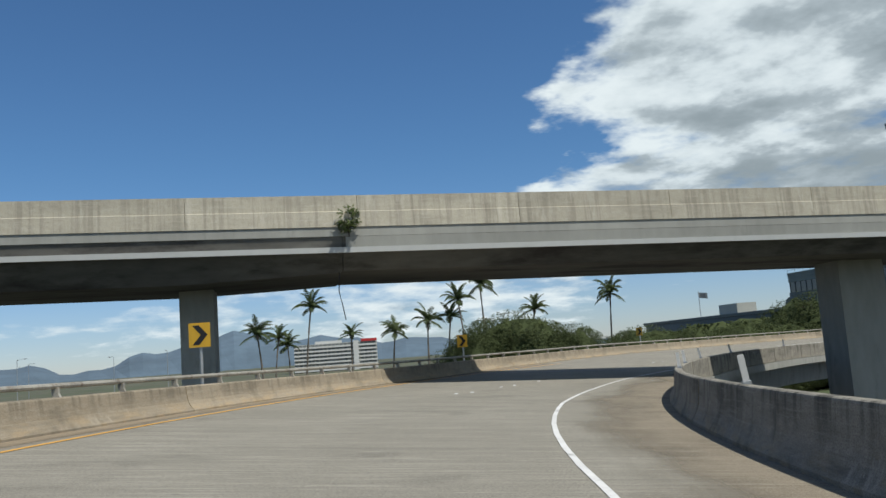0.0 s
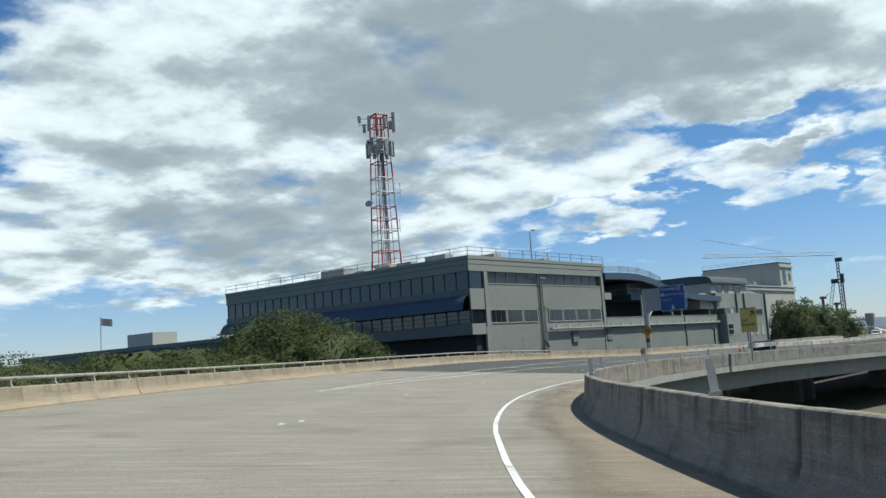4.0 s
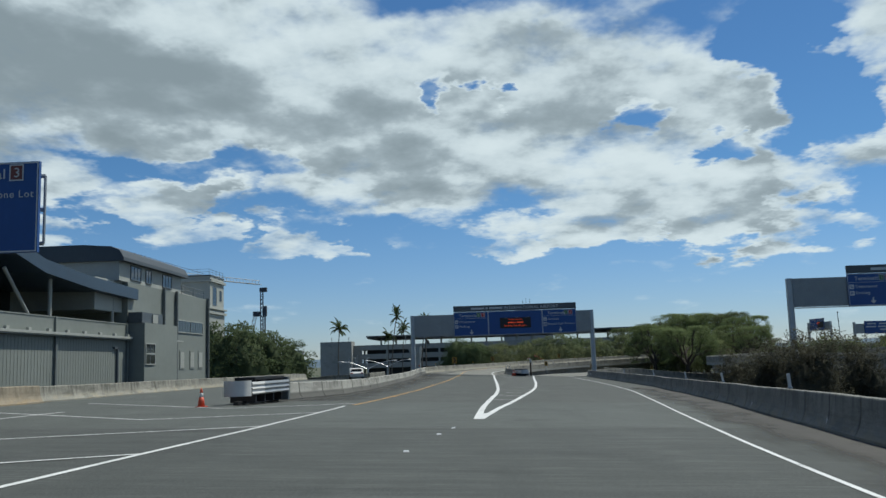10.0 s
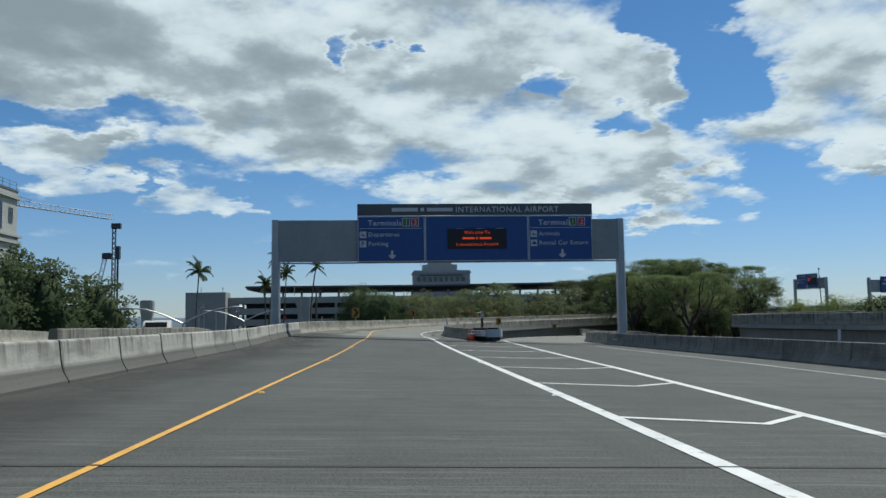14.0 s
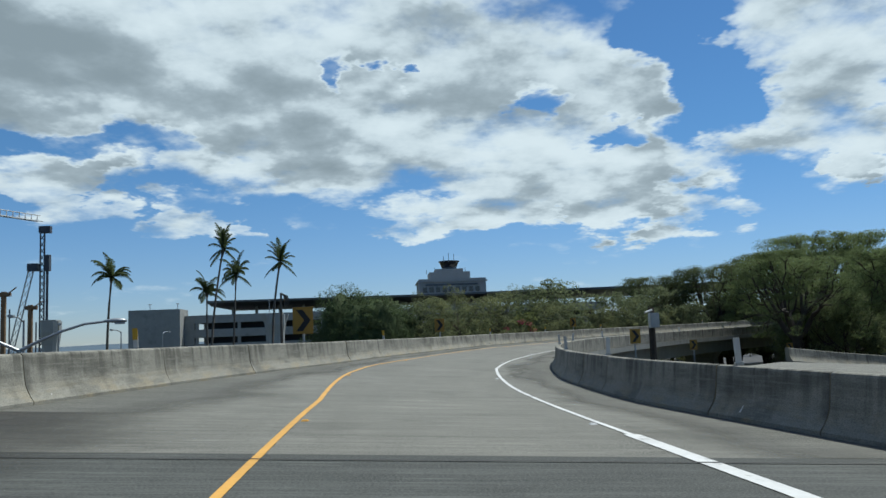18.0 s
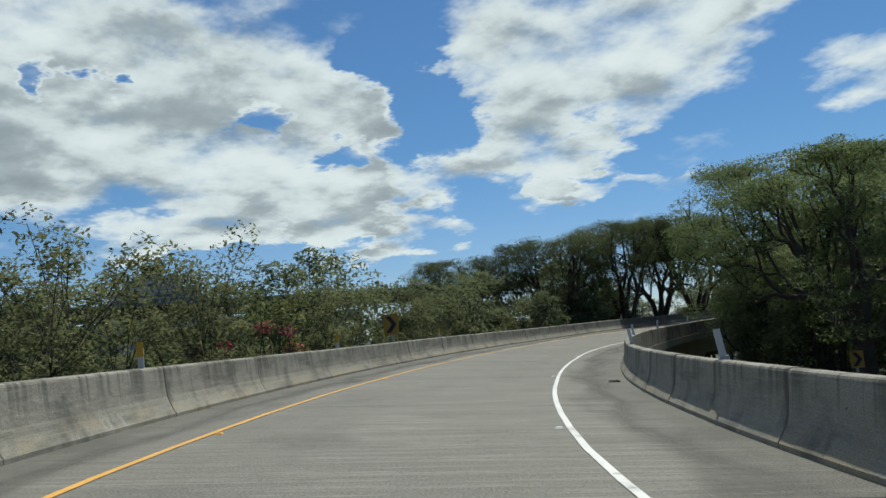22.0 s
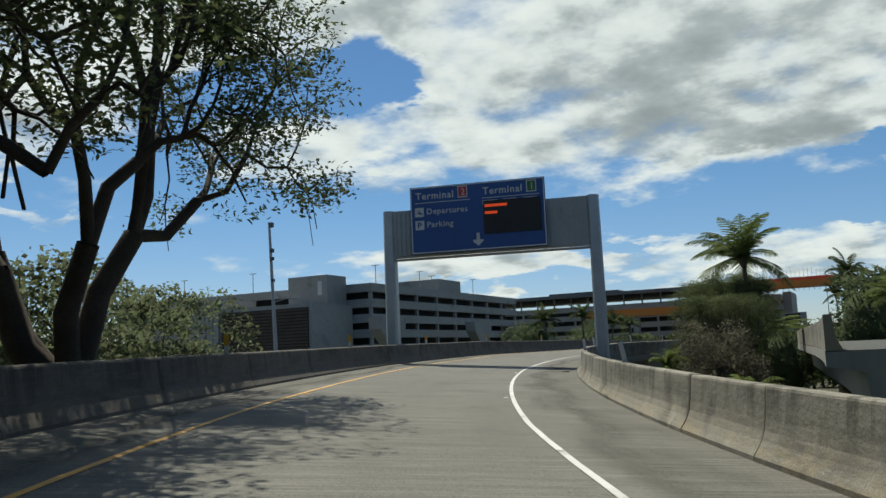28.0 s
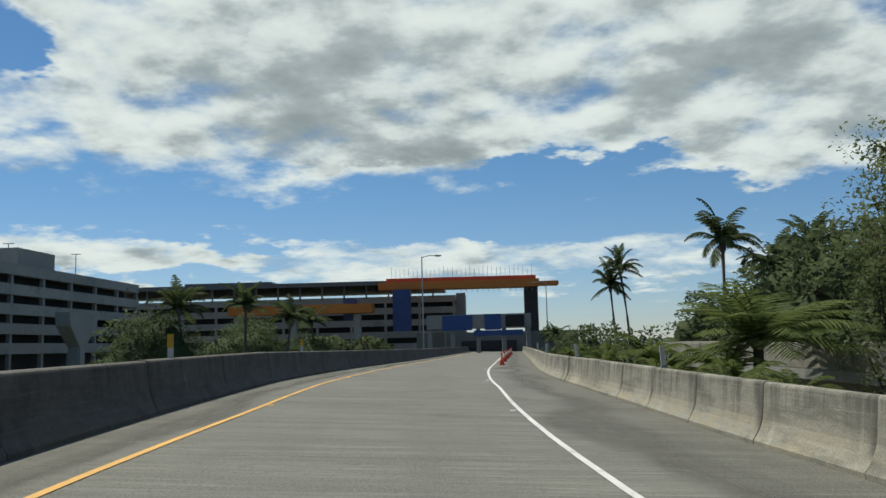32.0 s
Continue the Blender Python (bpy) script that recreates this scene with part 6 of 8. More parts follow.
# delineator posts on the barriers
for line, edge, side, ss in ((MAIN, E_RB, -1, (12.5, 24.2, 30.3, 36.5, 45, 57, 69.4, 75, 80.6, 93, 106.3, 113.3, 118.4, 126, 134.6, 145, 159, 173, 188.8, 203.5)), (MAIN, E_RBM, -1, (240.4, 247, 254.5, 265.4, 275.8, 288.6, 300.7, 313, 325.5, 337, 349, 361.2, 373, 386, 397.2, 410, 423, 433.5, 446, 460))):
    for s in ss:
        b = empty("delineator_post")
        bm = bmesh.new()
        box(bm, -0.045, 0.045, -0.015, 0.015, 0.0, 0.42)
        bmesh.ops.bevel(bm, geom=bm.edges[:], offset=0.008, segments=1)
        part("blade", bm, M_PLASTIC, b)
        part("foot", bbox(-0.06, 0.06, -0.05, 0.05, 0.0, 0.05), M_STEEL, b)
        p = line.at(s, edge(s) + side * 0.33, 0) + Vector((0, 0, 0.81))
        b.matrix_world = pose(p.x, p.y, p.z, random.uniform(-4, 4), random.uniform(-12, 6), line.yaw(s) - 90)
        tagged(b, "white plastic delineator blade on the barrier top", "delineator", "delineator posts")
for s in (230.7, 245, 267.4, 290, 302.7, 315.5, 327, 339.3, 350.5, 362, 374, 385.3, 396.8, 408.3, 421.8, 436):
    b = empty("delineator_post")
    part("blade", bbox(-0.05, 0.05, -0.015, 0.015, 0.0, 0.32, 0.006), M_PLASTIC, b)
    part("reflector", bbox(-0.055, 0.055, -0.022, -0.016, 0.18, 0.42), M_CONE if s < 240 else M_SIGN_YELLOW, b, "amber reflector plate")
    p = MAIN.at(s, E_LB2(s) + 0.33, 0) + Vector((0, 0, 0.81))
    b.matrix_world = pose(p.x, p.y, p.z, 0, random.uniform(-4, 4), MAIN.yaw(s) - 90)
    tagged(b, "small amber reflector post on the barrier top", "delineator", "delineator posts")

# steel rail on the outer barrier
b = empty("barrier_rail")
bm = bmesh.new()
tube(bm, [MAIN.at(s, E_LB(s) + 0.33) + Vector((0, 0, 0.79)) for s in frange(-50, 125, 2.0)], 0.05, 8)
part("rail", bm, M_RAIL, b)
pm = None
for s in frange(-48, 124.5, 2.1):
    p = MAIN.at(s, E_LB(s) + 0.33) + Vector((0, 0, 0.56))
    if pm is None:
        bm = bmesh.new()
        sweep(bm, [[Vector((u, v, z)) for u, v in ((-0.035, -0.07 - k), (0.035, -0.07 - k), (0.035, 0.05 - k), (-0.035, 0.05 - k))] for z, k in ((0, 0.05), (0.1, 0.0), (0.21, 0.0))])
        pp = part("rail_post", bm, M_RAIL, b)
        pm = pp.data
    else:
        pp = new("rail_post", pm)
        pp.parent = b
    pp.matrix_basis = pose(p.x, p.y, p.z, 0, 0, MAIN.yaw(s))
tagged(b, "rusty galvanized pipe rail on short posts above the barrier", "railing")


# ---- crash cushions and cones ----
def cushion(m, label):
    b = empty("crash_cushion")
    bm = bmesh.new()
    pts = [(-0.1 + 0.55 * math.cos(a), 0.62 * math.sin(a)) for a in [math.pi / 2 + k * math.pi / 10 for k in range(11)]]
    outer = [Vector((x * 1.25, y, 0)) for x, y in pts]
    sweep(bm, [[p + Vector((0, 0, z)) for z in (0.38, 0.42, 0.98, 1.02)] for p in outer], closed=False)
    part("nose", bm, M_PLASTIC, b, "rounded white plastic nose", True)
    for sgn in (-1, 1):
        for seg in range(3):
            x0 = -0.1 + seg * 1.5
            bm = bmesh.new()
            prof = [(0.0, 0.42), (0.05, 0.47), (0.0, 0.55), (0.0, 0.6), (0.05, 0.66), (0.0, 0.74), (0.0, 0.79), (0.05, 0.85), (0.0, 0.95)]
            w0, w1 = 0.62 + seg * 0.03, 0.64 + seg * 0.03
            sweep(bm, [[Vector((x, sgn * (w + u), z)) for u, z in prof] for x, w in ((x0, w0), (x0 + 1.56, w1))], closed=False)
            part("fender_panel", bm, M_PLASTIC if seg == 0 else M_STEEL, b)
    for k in range(4):
        part("diaphragm", bbox(0.4 + k * 1.1, 0.5 + k * 1.1, -0.6, 0.6, 0.08, 1.0), M_BLACK, b)
    part("skid_rail", bbox(-0.4, 4.5, -0.12, 0.12, 0.02, 0.16), M_BLACK, b)
    part("backup_block", bbox(4.4, 4.7, -0.7, 0.7, 0.02, 1.08, 0.03), M_BLD_DK, b)
    part("top_cover", bbox(0.6, 4.4, -0.5, 0.5, 1.0, 1.14, 0.03), M_BLACK, b)
    b.matrix_world = m
    return tagged(b, label, "crash cushion", "crash cushions")


p = MAIN.at(155.3, 8.1)
cushion(pose(p.x, p.y, p.z, 0, 0, MAIN.yaw(156) - 8) @ Matrix.Diagonal((0.9, 0.9, 0.95, 1)), "white and steel crash cushion before the median barrier")
p = MAIN.at(229.4, -6.5)
cushion(pose(194.95, 65.5, p.z, 0, 0, 17) @ Matrix.Diagonal((0.54, 0.9, 0.8, 1)), "crash cushion with red cones before the ramp barrier")


def cone():
    b = empty("traffic_cone")
    part("base", bbox(-0.19, 0.19, -0.19, 0.19, 0, 0.035, 0.01), M_CONE, b)
    bm = bmesh.new()
    tube(bm, [(0, 0, 0.03), (0, 0, 0.38)], [0.14, 0.085], 12)
    tube(bm, [(0, 0, 0.53), (0, 0, 0.71)], [0.06, 0.028], 12)
    part("cone_body", bm, M_CONE, b, smooth=True)
    bm = bmesh.new()
    tube(bm, [(0, 0, 0.38), (0, 0, 0.53)], [0.087, 0.061], 12)
    part("reflective_band", bm, M_LETTER, b, smooth=True)
    return tagged(b, "red orange traffic cone with a white band", "traffic cone", "traffic cones")


C = cone()
p = MAIN.at(153.6, 9.1)
C.matrix_world = pose(*p)
p = MAIN.at(234, -6.0)
for x, y in ((196.3, 66.72), (196.62, 66.84), (196.94, 66.96)):
    copy_thing(C, pose(x, y, p.z + 0.03))
for k in range(7):
    copy_thing(C, pose(*MAIN.at(455 + 9 * k, -3.2 - 0.05 * k)))

# hatching in the gores and raised markers
for s, a, c in [(s, E_T1, E_T2) for s in (161.5, 168, 174, 180.5, 187, 193.5, 200, 207, 214, 221, 228)]:
    bm = bmesh.new()
    l, r_ = a(s), c(s + 0.6)
    mid = l + (r_ - l) * 0.62
    for (s0, e0), (s1, e1) in (((s, l), (s - 0.7, mid)), ((s - 0.7, mid), (s + 0.5, r_))):
        w = 0.1
        v = [MAIN.at(s0 - w, e0, 0.009), MAIN.at(s0 + w, e0, 0.009), MAIN.at(s1 + w, e1, 0.009), MAIN.at(s1 - w, e1, 0.009)]
        bm.faces.new([bm.verts.new(q) for q in v])
    tagged(link("gore_hatching", bm, M_WHITE), "thin white hatching stripe painted in the gore", "road marking", kind="structure")
for s in (97, 104.5, 112, 119.5, 127, 134.5, 141.9, 149.3, 156.8):
    bm = bmesh.new()
    near, far = E_G1(s), E_G2(s) + (2.2 if s > 140 else 0.0)
    mid = near + min(4.2, (far - near) * 0.5)
    for (s0, e0), (s1, e1) in (((s, near), (s - 1.05 * (mid - near), mid)), ((s - 1.05 * (mid - near), mid), (s - 1.05 * (mid - near) + 0.68 * (far - mid), far))):
        v = [MAIN.at(s0 - 0.08, e0, 0.009), MAIN.at(s0 + 0.08, e0, 0.009), MAIN.at(s1 + 0.08, e1, 0.009), MAIN.at(s1 - 0.08, e1, 0.009)]
        bm.faces.new([bm.verts.new(q) for q in v])
    tagged(link("gore_hatching", bm, M_WHITE), "thin white hatching stripe painted in the gore", "road marking", kind="structure")
MK = None
for s, e in [(26, 2.9), (26.8, 2.6), (30, 2.5), (31, 2.3), (34, 2.2), (52, 2.4), (53, 2.2), (64, 2.6), (64.8, 2.4), (76, 2.5), (84.5, 2.6), (85.6, 2.3), (100, 2.2), (101, 2.1), (112, 1.9), (117, 1.9), (118, 1.7), (127, 1.2), (135, 0.3), (139, -0.2), (141, -0.5)]:
    bm = bmesh.new()
    box(bm, -0.06, 0.06, -0.05, 0.05, 0, 0.022)
    for v_ in bm.verts:
        if v_.co.z > 0.01:
            v_.co.x *= 0.6
            v_.co.y *= 0.7
    ob = link("road_stud", bm, M_LETTER) if MK is None else new("road_stud", MK)
    if MK is None:
        MK = ob.data
    else:
        bm.free()
    ob.matrix_world = pose(*MAIN.at(s, e, 0.002), 0, 0, MAIN.yaw(s))
    tagged(ob, "small white raised marker glued to the road", "road stud", "road studs")

for k in range(24):
    s = 166.0 + 12.2 * k
    for e, m_ in ((E_T1(s) + 0.14, M_LETTER), (E_Y2(s) - 0.13, M_YELLOW)):
        ob = new("road_stud", MK.copy())
        ob.data.materials[0] = m_
        ob.matrix_world = pose(*MAIN.at(s, e, 0.002), 0, 0, MAIN.yaw(s))
        tagged(ob, "small raised reflector stud beside the edge line", "road stud", "edge line studs")


def drain_grate(s, e):
    b = empty("drain_grate")
    p = MAIN.at(s, e)
    part("frame", bbox(-0.45, 0.45, -0.22, 0.22, 0.002, 0.012), M_BLACK, b)
    for k in range(9):
        part("bar", bbox(-0.42 + k * 0.1, -0.38 + k * 0.1, -0.2, 0.2, 0.012, 0.02), M_JOINT, b)
    b.matrix_world = pose(p.x, p.y, p.z + 0.006, 0, 0, MAIN.yaw(s)) @ Matrix.Diagonal((0.6, 0.6, 1, 1))
    return tagged(b, "rusty drain grate set in the shoulder", "drain grate", "drain grates")


for s_, e_ in ((271.9, -2.95), (297.7, -2.95), (323.0, -3.0), (387.0, -3.2)):
    drain_grate(s_, e_)
# ---- plants ----
def leaf_cloud(name, centres, radii, per, size, material, parent, seed, flat_=0.6, label=""):
    """Many small pointed leaves scattered round the given centres, as one crown."""
    rng = np.random.default_rng(seed)
    c = np.repeat(np.asarray(centres, float), per, 0)
    r = np.repeat(np.asarray(radii, float), per)
    n = len(c)
    d = rng.normal(size=(n, 3))
    d /= np.linalg.norm(d, axis=1)[:, None]
    q = c + d * (r * rng.uniform(0.35, 1.0, n) ** 0.6)[:, None] * np.array((1, 1, flat_))
    u = rng.normal(size=(n, 3))
    u[:, 2] *= 0.5
    u /= np.linalg.norm(u, axis=1)[:, None]
    w = np.cross(u, rng.normal(size=(n, 3)) * (0.6, 0.6, 1) + (0, 0, 0.8))
    w /= np.linalg.norm(w, axis=1)[:, None] + 1e-9
    s = (size * rng.uniform(0.6, 1.35, n))[:, None]
    # leaf faces turn outwards and share a soft crown normal
    fn = np.cross(u, w)
    mid = c.mean(0) - (0, 0, 0.25 * (c[:, 2].max() - c[:, 2].min()))
    out = q - mid
    out /= np.linalg.norm(out, axis=1)[:, None] + 1e-9
    soft = 0.55 * out + 0.55 * d
    flip = ((fn * soft).sum(1) < 0)[:, None]
    fn = np.where(flip, -fn, fn)
    w = np.where(flip, -w, w)
    nrm = soft + 0.45 * fn
    nrm /= np.linalg.norm(nrm, axis=1)[:, None] + 1e-9
    verts = np.stack([q - u * s, q - w * s * 0.45, q + u * s, q + w * s * 0.45], 1).reshape(-1, 3)
    me = bpy.data.meshes.new(name)
    me.from_pydata(verts.tolist(), [], np.arange(4 * n).reshape(n, 4).tolist())
    me.polygons.foreach_set("use_smooth", np.ones(n, bool))
    me.normals_split_custom_set_from_vertices(np.repeat(nrm, 4, 0).tolist())
    me.materials.append(material)
    ob = new(name, me)
    ob.parent = parent
    if label:
        ob["label"] = label
    return ob


def limb(rng, bm, p, q, r0, r1, sag, sides):
    """A crooked limb from p to q."""
    p, q = Vector(p), Vector(q)
    n = 4 if sides > 3 else 3
    d = (q - p).length
    pts, rad = [], []
    for i in range(n + 1):
        f = i / n
        j = 0.0 if i in (0, n) else d * 0.06
        pts.append(p.lerp(q, f) + Vector((rng.uniform(-j, j), rng.uniform(-j, j), rng.uniform(-j, j) + sag * d * math.sin(math.pi * f))))
        rad.append(r0 + (r1 - r0) * f)
    tube(bm, pts, rad, sides, cap=False)


def tree(name, seed, height, base, radius, fork_h, trunk_r, clumps, per, leaf, material, label, stems=1, clump=0.9, flat_=0.45, shell=0.3, stray=0, category="tree", hull=0.0):
    """Trunks, main limbs and twigs that carry leafy clumps over an uneven dome."""
    rng = random.Random(seed)
    root = empty(name)
    ph = [rng.uniform(0, math.tau) for _ in range(4)]
    tips = []
    for i in range(clumps):
        a = i * 2.39996 + rng.uniform(-0.25, 0.25)
        u = (i + 0.5) / clumps
        lump = 1 + 0.13 * math.sin(3 * a + ph[0]) + 0.10 * math.sin(5 * a + ph[1] + 4 * u) + 0.08 * math.sin(8 * u + 2 * a + ph[2])
        f = min(1.12, rng.uniform(shell, 1.0) ** 0.5 * lump)
        el_ = math.asin(min(0.999, u ** 1.15))
        tips.append(Vector((math.cos(a) * math.cos(el_) * radius * f, math.sin(a) * math.cos(el_) * radius * f, base + (height - base) * math.sin(el_) * min(1.0, 0.35 + 0.65 * f) - 0.25 * clump)))
    for i in range(stray):
        a = rng.uniform(0, math.tau)
        g = rng.uniform(0.2, 0.8)
        tips.append(Vector((math.cos(a) * radius * g, math.sin(a) * radius * g, height * rng.uniform(0.88, 1.05))))
    bm = bmesh.new()
    feet, forks = [], []
    for k in range(stems):
        a = k * math.tau / max(stems, 1) + ph[3]
        sp = 0.0 if stems == 1 else 0.5
        feet.append(Vector((math.cos(a) * sp, math.sin(a) * sp, 0)))
        forks.append(Vector((math.cos(a) * (0.25 + sp * 1.6), math.sin(a) * (0.25 + sp * 1.6), fork_h * rng.uniform(0.85, 1.15))))
        limb(rng, bm, feet[-1], forks[-1], trunk_r * 1.25, trunk_r * 0.85, 0.0, 9)
    hub = Vector((0, 0, fork_h))
    n1, n2 = 6, max(10, clumps // 6)
    ones = [hub.lerp(tips[int((i + 0.5) * clumps / n1 * 0.75)], 0.42) for i in range(n1)]
    twos = [hub.lerp(tips[int((i + 0.3) * clumps / n2)], 0.72) for i in range(n2)]
    for p in ones:
        o = min(forks, key=lambda q: (q - p).length)
        limb(rng, bm, o, p, trunk_r * 0.62, trunk_r * 0.4, -0.05, 7)
    for p in twos:
        o = min(ones + forks, key=lambda q: (q - p).length)
        limb(rng, bm, o, p, trunk_r * 0.34, trunk_r * 0.17, -0.06, 5)
    for p in tips:
        o = min(twos, key=lambda q: (q - p).length)
        limb(rng, bm, o, p, trunk_r * 0.13, 0.012, -0.05, 3)
    part("trunk", bm, M_BARK, root, smooth=True)
    if hull:
        hm = bmesh.new()
        bmesh.ops.create_icosphere(hm, subdivisions=3, radius=1.0)
        for v in hm.verts:
            d = v.co.normalized()
            a = math.atan2(d.y, d.x)
            lump = 1 + 0.13 * math.sin(3 * a + ph[0]) + 0.10 * math.sin(5 * a + ph[1] + 4 * d.z) + 0.08 * math.sin(8 * d.z + 2 * a + ph[2]) + rng.uniform(-0.05, 0.05)
            v.co = Vector((d.x * radius * hull * lump, d.y * radius * hull * lump, base + (height - base) * hull * lump * (d.z if d.z > 0 else d.z * 0.18)))
        part("inner_foliage", hm, material, root, smooth=True)
    rs = [clump * rng.uniform(0.65, 1.3) if i < clumps else clump * 1.1 for i in range(len(tips))]
    leaf_cloud("crown", [tuple(p) for p in tips], rs, per, leaf, material, root, seed, flat_)
    return tagged(root, label, category)


def forked_tree(name, seed, height, radius, bole, trunk_r, material, label, stems=3, depth=6, per=90, leaf=0.075, clump=0.75, flat_=0.5, open_=40, rise=0.08, spread=0.8, dome=0.84, low=0.0):
    """A bole that parts into stems, which fork again and again into crooked limbs, with leaf sprays on the outer twigs only."""
    rng = random.Random(seed)
    root = empty(name)
    segs, tips = [], []

    def grow(p, d, long, r, k):
        side = d.orthogonal().normalized()
        bend = Matrix.Rotation(rng.uniform(0, math.tau), 3, d) @ side * long * rng.uniform(0.06, 0.16)
        q = p + d * long
        segs.append((k, [p, p.lerp(q, 0.5) + bend, q], [r, r * 0.88, r * 0.8]))
        if k >= depth - 1:
            tips.append(q)
        if k == depth:
            return
        turn = rng.uniform(0, math.tau)
        n = 3 if rng.random() < 0.35 else 2
        for i in range(n):
            axis = Matrix.Rotation(turn + i * math.tau / n + rng.uniform(-0.4, 0.4), 3, d) @ side
            nd = Matrix.Rotation(radians(rng.uniform(0.5, 1.2) * open_), 3, axis) @ d
            away = Vector((q.x, q.y, 0))
            nd = (nd + Vector((0, 0, rise)) + (away.normalized() * 0.14 if away.length > 0.3 else Vector())).normalized()
            grow(q, nd, long * rng.uniform(0.7, 0.95), r * 0.8 * rng.uniform(0.62, 0.9), k + 1)

    tall = height - bole
    for k in range(stems):
        a = k * math.tau / stems + rng.uniform(-0.4, 0.4)
        out = Vector((math.cos(a), math.sin(a), 0))
        grow(out * trunk_r * 0.4, (Vector((0, 0, 1)) + out * spread * rng.uniform(0.6, 1.2)).normalized(), tall * rng.uniform(0.22, 0.3), trunk_r * rng.uniform(0.62, 0.8), 0)
    wide = sorted(Vector((q.x, q.y)).length for q in tips)[int(len(tips) * dome)]
    deep = sorted(q.z for q in tips)[int(len(tips) * dome)]
    soft = lambda f: f if f < 0.7 else 0.7 + 0.3 * math.tanh((f - 0.7) / 0.3)

    def fit(v):
        """Keeps the crown inside a domed outline."""
        h = Vector((v.x, v.y)).length
        fr, fz = soft(h / wide), soft(max(v.z, 0.0) / deep)
        k = (fr * (radius - clump * 0.5) / h) if h > 0.01 else 1.0
        return Vector((v.x * k, v.y * k, bole + fz * (tall - clump * flat_)))

    # boughs that would hang too low are lopped with all that grows on them
    kept, sound = [], set()
    for k, pts, rad in segs:
        if k and (tuple(pts[0]) not in sound or (k > 1 and fit(pts[2]).z < bole + low * 0.8 * tall)):
            continue
        sound.add(tuple(pts[2]))
        kept.append((k, pts, rad))
    bm = bmesh.new()
    tube(bm, [(rng.uniform(-0.1, 0.1), 0, bole * f) for f in (0, 0.4, 0.8)] + [(0, 0, bole + 0.25)], [trunk_r * 1.35, trunk_r * 1.1, trunk_r * 1.0, trunk_r * 0.9], 10, cap=False)
    for k, pts, rad in kept:
        tube(bm, [fit(v) for v in pts], [max(0.01, r) for r in rad], (9, 8, 7, 6, 5, 4, 3, 3)[k], cap=False)
    part("trunk", bm, M_BARK, root, smooth=True)
    tips = [q for q in tips if tuple(q) in sound and fit(q).z > bole + low * tall]
    rs = [clump * rng.uniform(0.55, 1.25) for _ in tips]
    leaf_cloud("crown", [tuple(fit(q)) for q in tips], rs, per, leaf, material, root, seed, flat_)
    return tagged(root, label, "tree")


def palm(name, seed, height, lean, fronds, length, label, trunk_r=0.17, droop=1.0, leaves=None):
    rng = random.Random(seed)
    root = empty(name)
    bm = bmesh.new()
    pts = [Vector((lean * (i / 9) ** 1.8, 0.25 * lean * math.sin(i / 9 * 2.6), height * i / 9)) for i in range(10)]
    tube(bm, pts, [trunk_r * (1.35 if i == 0 else 1.0 - 0.045 * i) for i in range(10)], 9)
    part("trunk", bm, M_PALMBARK, root, smooth=True)
    top = pts[-1]
    fm = bmesh.new()
    for f in range(fronds):
        a = f * 2.39996 + rng.uniform(-0.2, 0.2)
        e0 = math.radians(rng.uniform(20, 82)) if f > fronds * 0.35 else math.radians(rng.uniform(-30, 30))
        L = length * rng.uniform(0.8, 1.1)
        out = Vector((math.cos(a), math.sin(a), 0))
        p, el = top.copy(), e0
        rach = [p.copy()]
        n = 9
        for i in range(n):
            p = p + (out * math.cos(el) + Vector((0, 0, math.sin(el)))) * L / n
            el -= droop * (0.10 + 0.05 * i) * (1.0 if e0 > 0 else 0.5)
            rach.append(p.copy())
        tube(fm, rach, [0.035 * (1 - i / 11) + 0.006 for i in range(n + 1)], 4, cap=False)
        side = out.cross(Vector((0, 0, 1)))
        for i in range(1, n + 1):
            for sub in (0.0, 0.33, 0.66):
                t_ = (i + sub - 1) / n
                q = rach[i - 1].lerp(rach[i], sub)
                dirn = (rach[i] - rach[i - 1]).normalized()
                ll = L * (0.2 if length < 3.0 else 0.27) * math.sin(math.pi * min(1.0, 0.18 + t_ * 0.82)) + 0.1
                for sg in (-1, 1):
                    tip = q + (side * sg * 0.8 + dirn * 0.75 + Vector((0, 0, -0.25 - rng.uniform(0, 0.3)))) * ll
                    w = dirn * 0.04
                    m_ = q.lerp(tip, 0.5) + Vector((0, 0, 0.03))
                    v = [fm.verts.new(x) for x in (q - w, q + w, m_ + w * 1.1, tip, m_ - w * 1.1)]
                    fm.faces.new(v)
    part("fronds", fm, leaves or M_PALM, root)
    bm = bmesh.new()
    under = pts[-2] - top
    tube(bm, [top + under * 0.5, top + under * 0.28, top + under * 0.05, top - under * 0.06], [trunk_r * 0.62, trunk_r * 1.25, trunk_r * 1.1, trunk_r * 0.4], 9)
    part("crownshaft", bm, M_PALMBARK, root, smooth=True)
    return tagged(root, label, "palm tree", "palm trees")


def put(ob, x, y, z, rz=0.0, k=1.0, kz=None):
    a = ob.scale
    return copy_thing(ob, pose(x, y, z, 0, 0, rz) @ Matrix.Diagonal((k / a[0], k / a[1], (kz or k) / a[2], 1)))


MONKEY = "spreading monkeypod tree with a flat olive green crown"
T_A = forked_tree("tree", 11, 16.8, 7.0, 6.2, 0.42, M_LEAF, MONKEY, stems=5, depth=5, per=170, leaf=0.07, clump=1.05, flat_=0.42, open_=42, spread=1.0)
